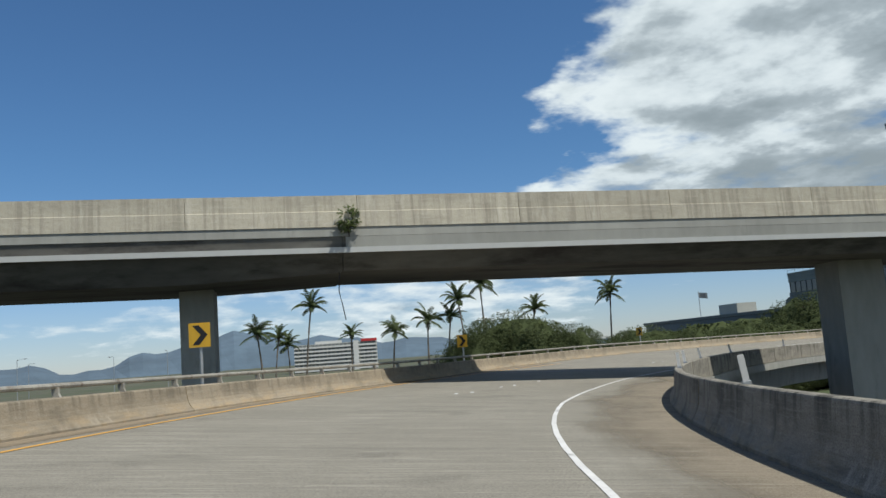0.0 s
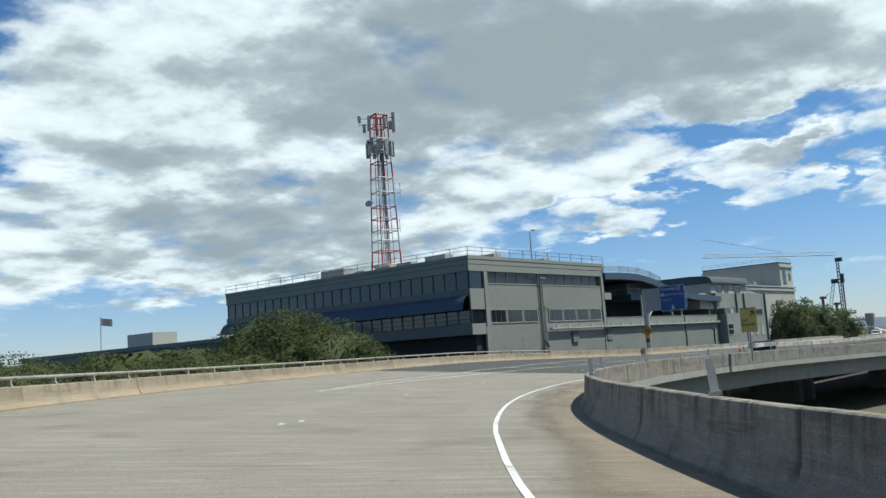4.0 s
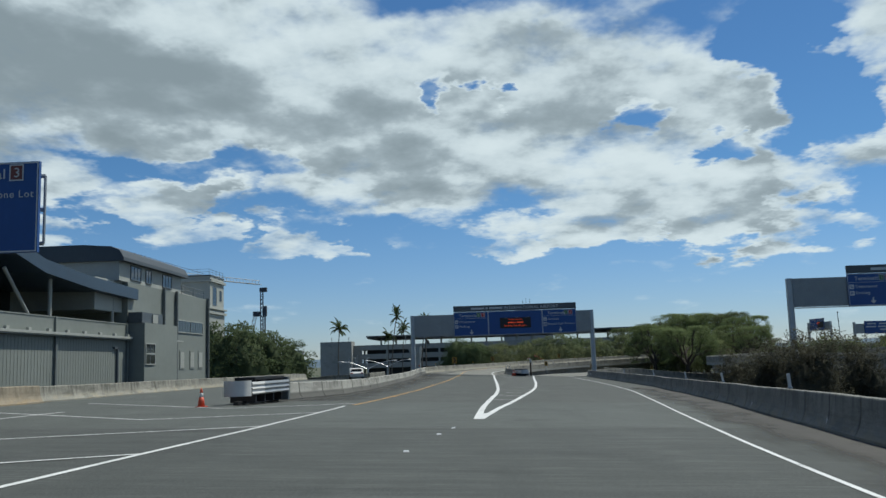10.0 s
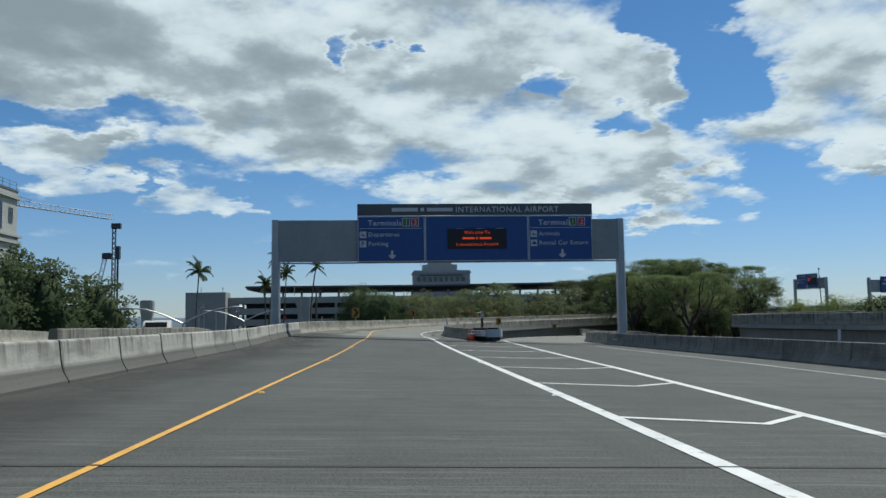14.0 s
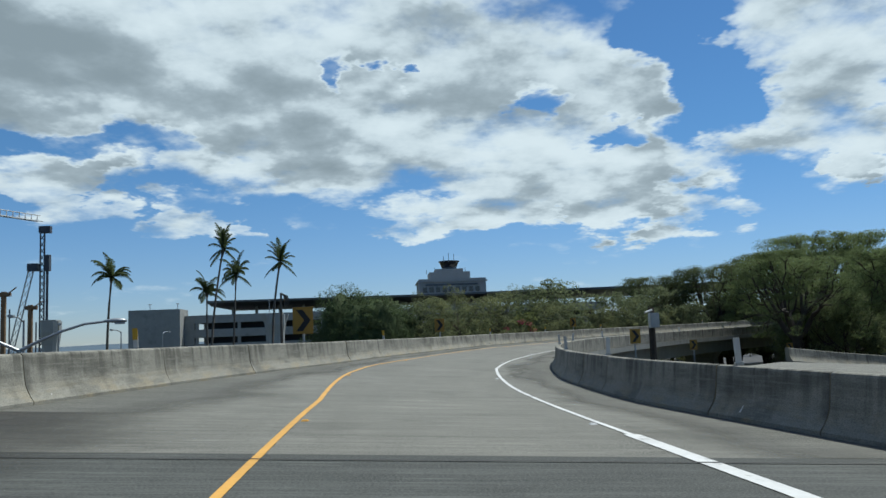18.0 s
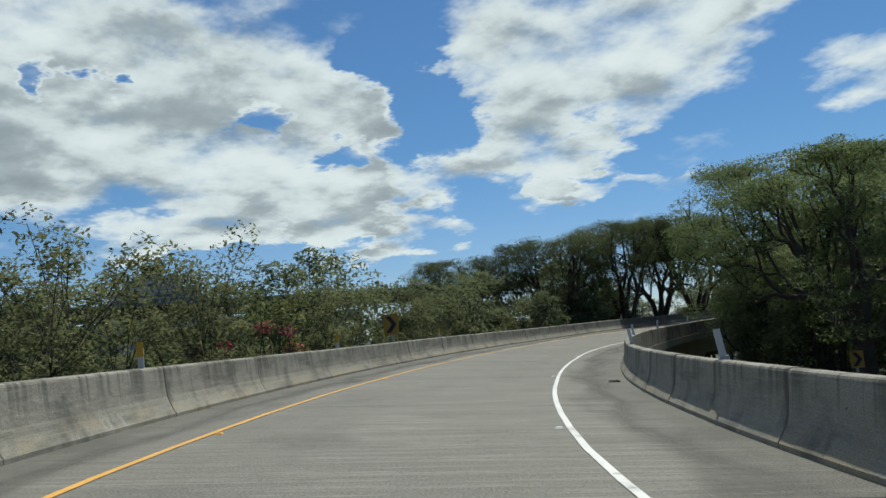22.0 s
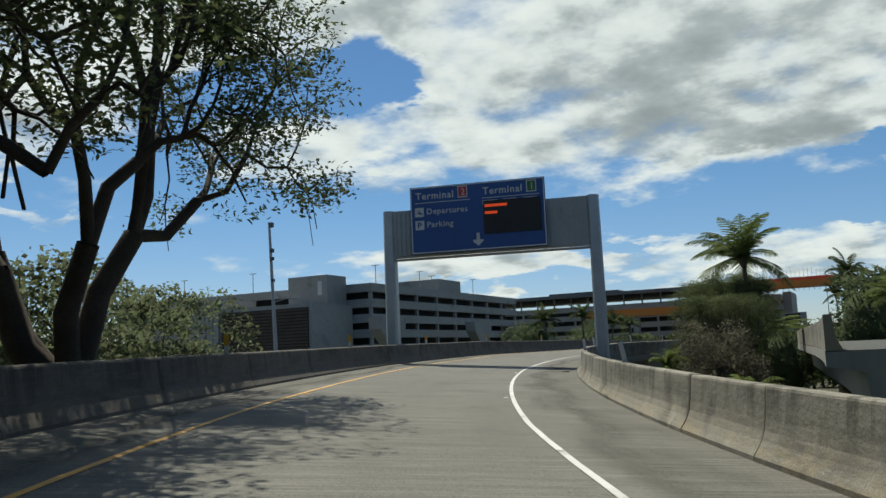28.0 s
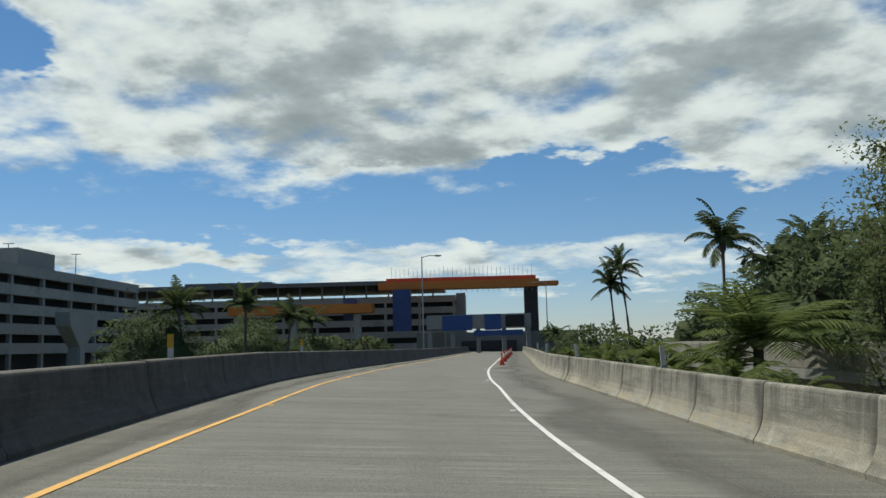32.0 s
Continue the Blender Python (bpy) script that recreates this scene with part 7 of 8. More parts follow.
T_B = forked_tree("tree", 23, 18.0, 6.0, 6.9, 0.42, M_LEAF_B, "tall open tree with bare forked limbs and olive leaves", stems=4, depth=5, per=125, leaf=0.07, clump=1.0, flat_=0.5, open_=46, spread=1.0, low=0.34)
T_C = tree("tree", 37, 13.0, 3.5, 5.2, 2.6, 0.28, 90, 135, 0.15, M_LEAF_D, "dense dark green tree beside the viaduct", stems=2, clump=1.3, flat_=0.5, hull=0.6)
T_D = tree("shrub_tree", 41, 9.6, 1.8, 3.0, 1.4, 0.12, 85, 105, 0.08, M_LEAF_O, "thin leafed olive shrub tree behind the barrier", stems=3, clump=0.62, flat_=0.8, stray=9)
T_J = tree("hedge_bush", 83, 8.0, 0.6, 3.0, 1.2, 0.14, 150, 150, 0.085, M_LEAF_T, "dense grey brown bush beside the neighbouring viaduct", stems=4, clump=0.8, flat_=0.75, shell=0.7, stray=12, category="bush", hull=0.8)
T_K = tree("tree", 89, 9.0, 1.0, 5.0, 1.6, 0.2, 120, 130, 0.1, M_LEAF_L, "bright light green feathery tree crown", stems=3, clump=1.1, flat_=0.6, shell=0.6, hull=0.7)
T_E = tree("tree", 53, 9.0, 1.0, 6.0, 1.6, 0.3, 190, 300, 0.1, M_LEAF_H, "low rounded olive green tree crown", stems=3, clump=1.4, flat_=0.5, shell=0.8, hull=0.86)
T_F = tree("tree", 61, 13.0, 3.5, 5.2, 2.6, 0.28, 60, 60, 0.25, M_LEAF_F, "dense dark green tree in the distance", stems=1, clump=1.45, flat_=0.55, hull=0.66)
T_G = tree("tree", 67, 9.0, 1.0, 6.0, 1.6, 0.3, 70, 60, 0.33, M_LEAF_H, "low rounded olive green tree crown", stems=2, clump=1.6, flat_=0.5, shell=0.75, hull=0.85)
T_N = tree("tree", 97, 13.0, 3.5, 5.2, 2.6, 0.28, 130, 190, 0.11, M_LEAF_N, "dense rounded dark green tree before the car park", stems=2, clump=1.25, flat_=0.6, shell=0.55, hull=0.8)
P_A = palm("coconut_palm", 3, 11.0, 1.2, 19, 2.6, "tall coconut palm with a leaning grey trunk", droop=0.46)
P_B = palm("coconut_palm", 5, 9.0, -0.8, 19, 2.5, "coconut palm with windblown fronds", droop=0.5)
P_C = palm("coconut_palm", 13, 12.0, 2.0, 17, 2.5, "tall coconut palm with a curved slender trunk", trunk_r=0.19, droop=0.42)
P_R = palm("royal_palm", 8, 12.5, 0.2, 30, 3.6, "royal palm with arching fronds above the shrubs", trunk_r=0.24, droop=0.5, leaves=M_PALM_L)
P_S = palm("young_palm", 9, 2.4, 0.2, 20, 2.6, "young palm with long bright fronds near the ground", trunk_r=0.14, droop=0.7, leaves=M_PALM_L)

# ground level trees that rise beside the ramp: station, offset, top and crown radius
def stand(src, s, e, top, radius, rz, h, r, first=False, z0=GZ):
    p = R(s, e)
    m = pose(p.x, p.y, z0, 0, 0, rz)
    k, kz = radius / r, (top - z0) / h
    if first:
        src.matrix_world = m @ Matrix.Diagonal((k, k, kz, 1))
        return src
    return put(src, p.x, p.y, z0, rz, k, kz)


stand(T_A, 333.5, -11.2, 9.2, 7.8, 0, 16.8, 7.0, True)
stand(T_A, 318, -13, 6.2, 6.6, 130, 16.8, 7.0)
stand(T_A, 359.5, -10.6, 8.6, 6.2, 250, 16.8, 7.0)
stand(T_A, 344, -21, 6.0, 6.8, 70, 16.8, 7.0)
stand(T_A, 305, -25, 5.2, 6.4, 200, 16.8, 7.0)
stand(T_B, 372.0, 7.2, 10.8, 6.2, 0, 18.0, 6.0, True)
for s, e, top, r_, rz in ((364.6, 8.0, 10.4, 6.2, 140), (358.4, 8.4, 9.8, 5.8, 250), (351.3, 11.0, 8.4, 5.8, 30), (351.4, 22, 7.6, 5.6, 200)):
    stand(T_B, s, e, top, r_, rz, 18.0, 6.0)
for x, y, zt, r_, rz in ((283.5, 75.6, 5.5, 4.6, 0), (279.5, 73, 4.4, 3.8, 120), (288, 72.5, 4.2, 4.4, 230), (282, 70.5, 3.2, 3.6, 300)):
    put(T_N, x, y, GZ, rz, r_ / 5.2, (zt - GZ) / 13.0)
stand(T_C, 325, 17.2, 6.8, 5.4, 0, 13.0, 5.2, True)
for s, e, top, r_, rz in ((334, 11.5, 4.6, 4.0, 60), (338, 18, 5.6, 5.0, 110), (346, 15.5, 6.3, 5.6, 170), (351, 22, 7.0, 5.0, 330), (357, 14, 8.6, 5.0, 230), (364, 19, 8.0, 5.0, 290), (344, 9.8, 3.6, 3.6, 20), (352, 9.6, 4.2, 3.6, 80), (359, 9.6, 4.0, 3.4, 200), (312, 24, 4.6, 5.0, 40), (329, 26, 6.0, 5.4, 200), (316, 34, 5.0, 5.4, 130), (374, 22, 5.0, 5.0, 100), (377, 11.0, 4.4, 3.8, 60), (383, 12.0, 4.4, 3.9, 150), (388.5, 13.2, 4.4, 4.0, 270), (380, 20, 3.6, 4.6, 220)):
    stand(T_C, s, e, top, r_, rz, 13.0, 5.2)
# understorey on the inner side
T_H = forked_tree("tree", 71, 11.0, 3.8, 2.6, 0.22, M_LEAF_M, "leafy mid green tree leaning over the inner barrier", stems=4, depth=5, per=62, leaf=0.08, clump=0.85, flat_=0.6, open_=46, spread=1.0, dome=0.97)
stand(T_H, 338, -8.8, 4.4, 3.8, 0, 11.0, 3.8, True)
for s, e, top, r_, rz in ((343.5, -9.4, 5.2, 4.0, 100), (350, -9.6, 6.0, 4.2, 220), (331.5, -9.4, 2.6, 3.6, 160)):
    stand(T_H, s, e, top, r_, rz, 11.0, 3.8)
for s, e, top, r_, rz in ((326, -12, 2.4, 4.2, 30), (332, -11, 3.0, 4.2, 150), (338, -10, 3.2, 4.0, 250), (344, -10.5, 3.4, 4.2, 310), (351, -11, 5.6, 4.8, 70), (357, -12, 4.8, 4.8, 10), (361, -10.2, 5.4, 4.2, 160), (347, -11.0, 4.6, 4.2, 60), (352.5, -11.4, 5.0, 4.0, 200), (322, -17, 2.4, 4.6, 190), (336, -18, 3.2, 5.0, 220)):
    stand(T_H, s, e, top, r_, rz, 11.0, 3.8)
stand(T_D, 297, 9.6, 2.6, 3.0, 0, 9.6, 3.0, True)
for s, e, top, r_, rz in ((299, 13, 3.0, 3.2, 160), (303, 10.5, 3.0, 3.0, 220), (308, 12.5, 3.0, 3.2, 280), (312, 9.6, 2.2, 2.8, 320), (317, 11, 2.6, 3.0, 15), (323, 9.6, 2.0, 2.8, 100), (329, 9.8, 2.4, 3.0, 200), (337, 8.6, 1.6, 2.4, 140), (305, 17, 3.0, 3.4, 70)):
    stand(T_D, s, e, top, r_, rz, 9.6, 3.0)
# shrubs inside the last bend
for s, e, top, r_, rz in ((397, -10.4, 0.2, 2.2, 150), (401, -9.8, 0.7, 2.3, 210), (405.5, -9.6, 1.0, 2.4, 270), (411.5, -9.4, 1.2, 2.4, 330), (418, -9.2, 1.2, 2.5, 70)):
    stand(T_J, s, e, top, r_, rz, 8.0, 3.0)
for s, e, top, r_, rz in ((406.5, -10.6, 3.2, 2.8, 40), (412.5, -10.0, 4.4, 3.3, 150), (418.5, -10.4, 5.2, 3.6, 260)):
    stand(T_B, s, e, top, r_, rz, 18.0, 6.0)
for s, e, top, r_, rz, src in ((436, -31, 6.2, 5.6, 40, T_F), (446, -33, 7.0, 6.2, 140, T_F), (470, -10.5, 3.0, 3.0, 20, T_F), (486, -10.5, 3.2, 3.2, 90, T_F), (500, -10.5, 3.0, 3.0, 190, T_F), (516, -10, 3.0, 3.0, 250, T_F), (456, -10.8, 2.2, 2.8, 300, T_F), (470, -31, 10.4, 7.5, 10, T_F), (482, -33, 11.6, 8.5, 80, T_F), (497, -33, 11.6, 8.0, 200, T_F), (514, -36, 11.0, 8.5, 300, T_F), (458, -37, 10.5, 8.5, 150, T_F), (536, -32, 9.0, 7, 50, T_F)):
    stand(src, s, e, top, r_, rz, 13.0, 5.2)
for s, e, top, r_, rz in ((462, -34, 6.2, 6.4, 300), (440, -40, 5.0, 8, 60)):
    stand(T_G, s, e, top, r_, rz, 9.0, 6.0)
P_R.matrix_world = pose(305.4, -40.4, GZ, 0, 0, 30)
put(P_R, 297.0, -52.0, GZ, 120, 0.8)
P_S.matrix_world = pose(*R(429, -8.6)[:2], R(428, -9).z - 1.6) @ Matrix.Diagonal((0.6, 0.6, 0.6, 1))
for s, e, k, dz in ((428, -10.0, 0.6, -1.7), (431.5, -9.4, 0.72, -1.9), (435.5, -10.6, 0.85, -2.0), (438, -9.2, 0.6, -1.6), (435, -8.2, 0.62, -1.5), (440, -8.8, 0.8, -1.5), (446, -8, 0.6, -1.3), (452, -8.6, 0.7, -1.5), (460, -8.4, 0.65, -1.4), (474, -8.2, 0.6, -1.3), (395, -7.2, 0.45, -1.1), (408, -7.6, 0.4, -1.0), (374, -6.6, 0.4, -1.0), (327, 7.4, 0.45, -1.2)):
    p = R(s, e)
    put(P_S, p.x, p.y, p.z + dz, s * 37 % 360, k)
for s, e, k, rz, src in ((540, -10, 1.0, 180, P_B), (474, -27, 1.35, 60, P_A), (480, -27, 1.55, 200, P_B), (522, -10, 1.0, 120, P_B), (445, -27.5, 1.5, 20, P_B)):
    p = R(s, e)
    put(src, p.x, p.y, GZ, rz, k)
for s, e, top, k, rz, src in ((496, -15.8, 8.6, 1.0, 30, P_A), (494, -14.4, 6.8, 0.95, 140, P_B), (436, -11.6, 1.3, 1.15, 200, P_R), (462, -17.5, 7.4, 1.05, 80, P_B)):
    p = R(s, e)
    put(src, p.x, p.y, GZ, rz, k, (top - GZ) / (11.0 if src is P_A else 9.0 if src is P_B else 12.5))
for s, e, top, r_, rz in ((452, -20, 7.6, 4.6, 40), (446, -21, 7.0, 4.8, 160), (462, -22, 8.2, 5.0, 260), (440, -20, 6.4, 4.4, 310)):
    stand(T_F, s, e, top, r_, rz, 13.0, 5.2)

# far side of the first bend
P_A.matrix_world = pose(1.0, 120, GZ) @ Matrix.Diagonal((1.05, 1.05, 1.42, 1))
P_B.matrix_world = pose(-4.0, 110, GZ) @ Matrix.Diagonal((1.0, 1.0, 1.32, 1))
for x, y, zt, src, rz, k in ((-1, 126, 3.8, P_B, 60, 1.1), (9.5, 146, 5.4, P_A, 90, 1.3), (13, 119, 4.6, P_B, 200, 1.2), (23.5, 116, 8.4, P_A, 150, 1.25), (27, 119.5, 10.6, P_B, 300, 1.3), (31.7, 114, 6.3, P_A, 20, 1.2), (43, 114, 7.8, P_B, 120, 1.2), (18.0, 117, 5.8, P_B, 250, 1.25), (20.5, 119, 6.2, P_A, 330, 1.2), (-3, 118, 4.8, P_A, 40, 1.05)):
    h = 11.0 if src is P_A else 9.0
    put(src, x, y, GZ, rz, k * 0.82, (zt - GZ) / h)
T_F.matrix_world = pose(*R(462, -42)[:2], GZ)
T_G.matrix_world = pose(40, 128, GZ)
T_E.matrix_world = pose(25, 100, GZ) @ Matrix.Diagonal((1.5, 1.5, (5.2 - GZ) / 9, 1))
for x, y, zt, rz, r_ in ((20.5, 97, 3.4, 60, 5), (31.7, 95, 3.2, 200, 5.2), (38.5, 94, 1.9, 330, 5.5), (30, 104, 4.3, 140, 6.5), (45, 93, 1.8, 210, 6), (53, 97, 2.0, 300, 7), (62, 104, 2.2, 30, 8), (70.5, 107, 5.6, 90, 9.5), (58, 114, 2.6, 170, 8), (79, 110, 4.0, 250, 7), (46, 110, 2.6, 20, 8), (70, 124, 2.8, 130, 9), (84, 150, 3.0, 50, 10), (78, 136, 3.2, 0, 10), (86, 172, 2.6, 80, 10), (88, 194, 2.2, 200, 10)):
    put(T_E if y < 112 and 15 < x < 80 else T_G, x, y, GZ, rz, r_ / 6.0, (zt - GZ) / 9.0)
P_C.matrix_world = pose(289.5, 118, GZ, 0, 0, 40) @ Matrix.Diagonal((0.8, 0.8, 0.85, 1))
T_N.matrix_world = pose(292, 70, GZ, 0, 0, 20) @ Matrix.Diagonal((0.7, 0.7, (3.4 - GZ) / 13.0, 1))
T_J.matrix_world = pose(150, 52, GZ, 0, 0, 70) @ Matrix.Diagonal((0.9, 0.9, (-0.4 - GZ) / 8.0, 1))
T_K.matrix_world = pose(288.5, -10.4, GZ) @ Matrix.Diagonal((1.0, 1.0, (3.3 - GZ) / 9.0, 1))
for x, y, zt, rz, r_ in ((283, -14, 2.7, 80, 4.4), (279, -20, 2.2, 170, 4.2), (292, -5, 2.6, 260, 4.4)):
    put(T_K, x, y, GZ, rz, r_ / 5.0, (zt - GZ) / 9.0)
# thicket beyond the annex, by the car park and between the roads
for x, y, zt, rz, src, h in ((239.7, 114.2, 9.2, 10, T_F, 13.0), (227, 106, 6.4, 120, T_F, 13.0), (233, 109, 7.0, 220, T_F, 13.0), (248, 107.5, 5.2, 300, T_F, 13.0), (228, 116, 8.6, 200, T_F, 13.0), (219, 110, 7.6, 20, T_F, 13.0), (212, 106, 6.6, 90, T_F, 13.0), (241, 106, 5.6, 160, T_F, 13.0)):
    put(src, x, y, GZ, rz, 0.95, (zt - GZ) / h)
for x, y, zt, rz in ((143, 52.0, 0.4, 0), (139, 51, 0.9, 60), (141, 47, 0.5, 130), (147, 48.5, 0.2, 20)):
    put(T_J, x, y, GZ, rz, 0.8, (zt - 0.3 - GZ) / 8.0)
for x, y, zt, rz, src, h in ((345, 56, 6.0, 270, T_F, 13.0), (330, 44, 6.4, 30, T_F, 13.0), (352, 40, 6.5, 120, T_F, 13.0), (340, 22, 7.2, 210, T_F, 13.0), (360, 10, 7.0, 300, T_F, 13.0), (330, 4, 6.0, 60, T_F, 13.0)):
    put(src, x, y, GZ, rz, 1.1, (zt - GZ) / h)
for x, y, zt, src, rz, k in ((304.1, 106.9, 9.0, P_B, 160, 1.2), (297.2, 92.6, 11.5, P_C, 300, 0.9), (300.0, 93.3, 6.3, P_B, 200, 0.95), (296.8, 90, 8.0, P_B, 60, 0.9), (293.6, 84.6, 9.4, P_C, 330, 0.95), (371.6, -11.8, 10.2, P_B, 0, 1.3), (377.4, -20.2, 8.6, P_B, 90, 1.1), (240, -40, 5.6, P_B, 0, 1.3), (225, -45, 5.2, P_A, 90, 1.3)):
    put(src, x, y, GZ, rz, k, (zt - GZ) / {P_A: 11.0, P_B: 9.0, P_C: 12.0}[src])
# a palm that has lost its crown but for one hanging frond
b = empty("dead_palm")
bm = bmesh.new()
tube(bm, [(296.2, 83.9, GZ), (296.1, 83.9, -1), (296.0, 83.9, 5.6)], [0.24, 0.19, 0.13], 8)
part("trunk", bm, M_PALMBARK, b)
bm = bmesh.new()
for k in range(14):
    a = 0.5 - 0.09 * k
    tube(bm, [(296, 83.9, 5.6), (296 + 0.3 * a, 83.6 - 0.04 * k, 5.2), (296 + 0.5 * a, 83.5 - 0.05 * k, 3.4 + 0.06 * k)], [0.03, 0.03, 0.01], 4)
part("hanging_frond", bm, M_PALMBARK, b, "brown dead frond hanging down")
tagged(b, "dead palm trunk with one brown hanging frond", "palm tree")
for x, y, zt, rz in ((246, -20, 3.6, 0), (230, -30, 3.4, 90), (212, -28, 3.0, 180), (196, -36, 3.2, 270), (262, -30, 4.2, 40), (178, -34, 2.4, 130), (280, -44, 4.6, 200), (160, -40, 2.4, 20)):
    put(T_F, x, y, GZ, rz, 1.2, (zt - GZ) / 13.0)
# left of the last straight
for s, e, zt, rz, src, h in ((472, 24, 4.6, 140, T_N, 13.0), (482, 30, 5.4, 200, T_F, 13.0), (487, 22, 3.6, 30, T_N, 13.0), (492, 22, 4.6, 260, T_F, 13.0), (502, 26, 5.4, 320, T_N, 13.0), (497, 18, 3.0, 100, T_N, 13.0), (505, 18, 2.6, 20, T_G, 9.0), (520, 16, 2.6, 90, T_G, 9.0), (535, 18, 2.4, 170, T_G, 9.0)):
    p = R(s, e)
    put(src, p.x, p.y, GZ, rz, 0.95, (zt - GZ) / h)
for s, e, zt, src in ((471, 21, 4.6, P_B), (480, 20, 5.2, P_A), (489, 18.5, 4.4, P_B), (498, 17, 4.2, P_A)):
    p = R(s, e)
    put(src, p.x, p.y, GZ, s * 31 % 360, 1.1, (zt - GZ) / (11.0 if src is P_A else 9.0))
# plant that grows out of the bridge joint, with a hanging cable
b = empty("wall_plant")
rg = random.Random(4)
cs = [(2.1 + rg.uniform(-0.35, 0.35), 31.35 + rg.uniform(-0.12, 0.15), 6.35 + rg.uniform(-0.45, 0.45)) for _ in range(26)]
leaf_cloud("foliage", cs, [0.18] * 26, 16, 0.07, M_LEAF, b, 5, 1.0)
bm = bmesh.new()
for c_ in cs[:10]:
    tube(bm, [(2.15, 31.62, 5.7), (2.1, 31.45, 6.0), c_], [0.025, 0.02, 0.008], 5)
part("branchwork", bm, M_BARK, b)
tagged(b, "small green fig plant growing from the bridge joint", "plant")
bm = bmesh.new()
tube(bm, [(1.75, 32.6, 4.55), (1.7, 32.6, 3.8), (1.82, 32.6, 3.2), (1.9, 32.62, 2.7)], 0.02, 6)
tagged(link("hanging_cable", bm, M_BLACK), "thin black cable hanging from the bridge soffit", "cable")

# flowering bush among the shrubs
b = empty("bougainvillea_bush")
rg = random.Random(9)
p = R(306, 9.2)
cs = [(p.x + rg.uniform(-1.6, 1.6), p.y + rg.uniform(-1.6, 1.6), p.z + rg.uniform(-1.5, 2.6)) for _ in range(40)]
bm = bmesh.new()
for c_ in cs:
    limb(rg, bm, (p.x, p.y, p.z - 4.9), c_, 0.05, 0.012, 0.0, 4)
part("branchwork", bm, M_BARK, b)
leaf_cloud("foliage", cs, [0.5] * 40, 70, 0.075, M_LEAF_Y, b, 15, 0.9)
leaf_cloud("blossoms", cs[:9], [0.35] * 9, 60, 0.07, M_PINK, b, 16, 0.8, "pink bougainvillea blossoms")
tagged(b, "pink flowering bougainvillea bush behind the barrier", "bush")

for x, y, zt, rz in ((223, 22.5, 1.6, 0), (233, 20, 1.8, 70), (213, 24.5, 1.2, 150), (243, 17, 2.0, 240), (203, 20, 1.4, 310)):
    put(T_F, x, y - 8, GZ, rz, 0.9, (zt - GZ) / 13.0)
# ---- car parks and far buildings ----
def garage(name, x0, x1, y0, y1, zs, label, bays=8, axis="y", face=None):
    """Open decks with solid parapets and columns; zs are the parapet tops from low to high."""
    b = empty(name)
    # added black block that stands for the shade between the decks
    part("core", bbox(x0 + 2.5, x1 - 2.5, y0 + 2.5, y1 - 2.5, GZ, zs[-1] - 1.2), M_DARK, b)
    for z in zs:
        part("deck_slab", bbox(x0 + 0.3, x1 - 0.3, y0 + 0.3, y1 - 0.3, z - 1.65, z - 1.35), M_GARAGE, b)
        for a in ((x0, x0 + 0.25, y0, y1), (x1 - 0.25, x1, y0, y1), (x0 + 0.25, x1 - 0.25, y0, y0 + 0.25), (x0 + 0.25, x1 - 0.25, y1 - 0.25, y1)):
            part("parapet", bbox(a[0], a[1], a[2], a[3], z - 1.75, z, 0.03), M_GARAGE, b)
    ny, nx = max(2, int((y1 - y0) / 9)), max(2, int((x1 - x0) / 9))
    col = None
    for i in range(ny + 1):
        for xx in (x0 + 0.5, x1 - 0.5):
            y = y0 + 0.5 + (y1 - y0 - 1.0) * i / ny
            if col is None:
                col = part("column", bbox(-0.32, 0.32, -0.32, 0.32, GZ, zs[-1] - 0.4), M_GARAGE, b)
            else:
                c2 = new("column", col.data)
                c2.parent = b
                col_ = c2
            (col if i == 0 and xx < x0 + 1 else col_).matrix_basis = pose(xx, y, 0)
    for i in range(1, nx):
        for yy in (y0 + 0.5, y1 - 0.5):
            c2 = new("column", col.data)
            c2.parent = b
            c2.matrix_basis = pose(x0 + 0.5 + (x1 - x0 - 1) * i / nx, yy, 0)
    return tagged(b, label, "car park")


def lamp_on(b, x, y, z, h=3.4):
    bm = bmesh.new()
    rod(bm, (x, y, z), (x, y, z + h), 0.09, 6)
    box(bm, x - 0.9, x + 0.9, y - 0.15, y + 0.15, z + h, z + h + 0.12)
    part("roof_lamp", bm, M_STEEL, b)


g1 = garage("parking_garage", 389, 460, -213, -133, (3.2, 6.3, 9.4, 12.5, 15.7), "grey concrete multi-storey car park beside the ramp")
part("penthouse", bbox(390, 402, -178, -166, 15.2, 18.6), M_GARAGE, g1)
for x, y in ((392, -140), (392, -160), (395, -172), (392, -190), (420, -134), (440, -134)):
    lamp_on(g1, x, y, 15.0, 5.0)
part("stair_tower", bbox(395, 404.5, -132.98, -126, 10.5, 17.4), M_GARAGE, g1)
part("stair_slot", bbox(396.2, 397.2, -126.02, -125.9, 13.4, 16.2), M_LETTER, g1)
part("entrance_block", bbox(416, 440, -130, -118, GZ, 13.5), M_GARAGE, g1)
part("screen_block", bbox(393.6, 415.98, -132.9, -118.4, GZ, 11.4), M_GARAGE, g1)
part("screen_back", bbox(394.2, 415.4, -118.38, -118.2, 2.4, 10.6), M_DARK, g1)
for k in range(13):
    part("louvre", bbox(394.2, 415.4, -118.18, -117.95, 2.6 + k * 0.62, 2.95 + k * 0.62), M_LOUVRE, g1)

g2 = garage("terminal_garage", 322, 425, -300, -262, (2.0, 5.2, 8.4, 11.6, 14.6), "grey terminal car park under a long dark roof")
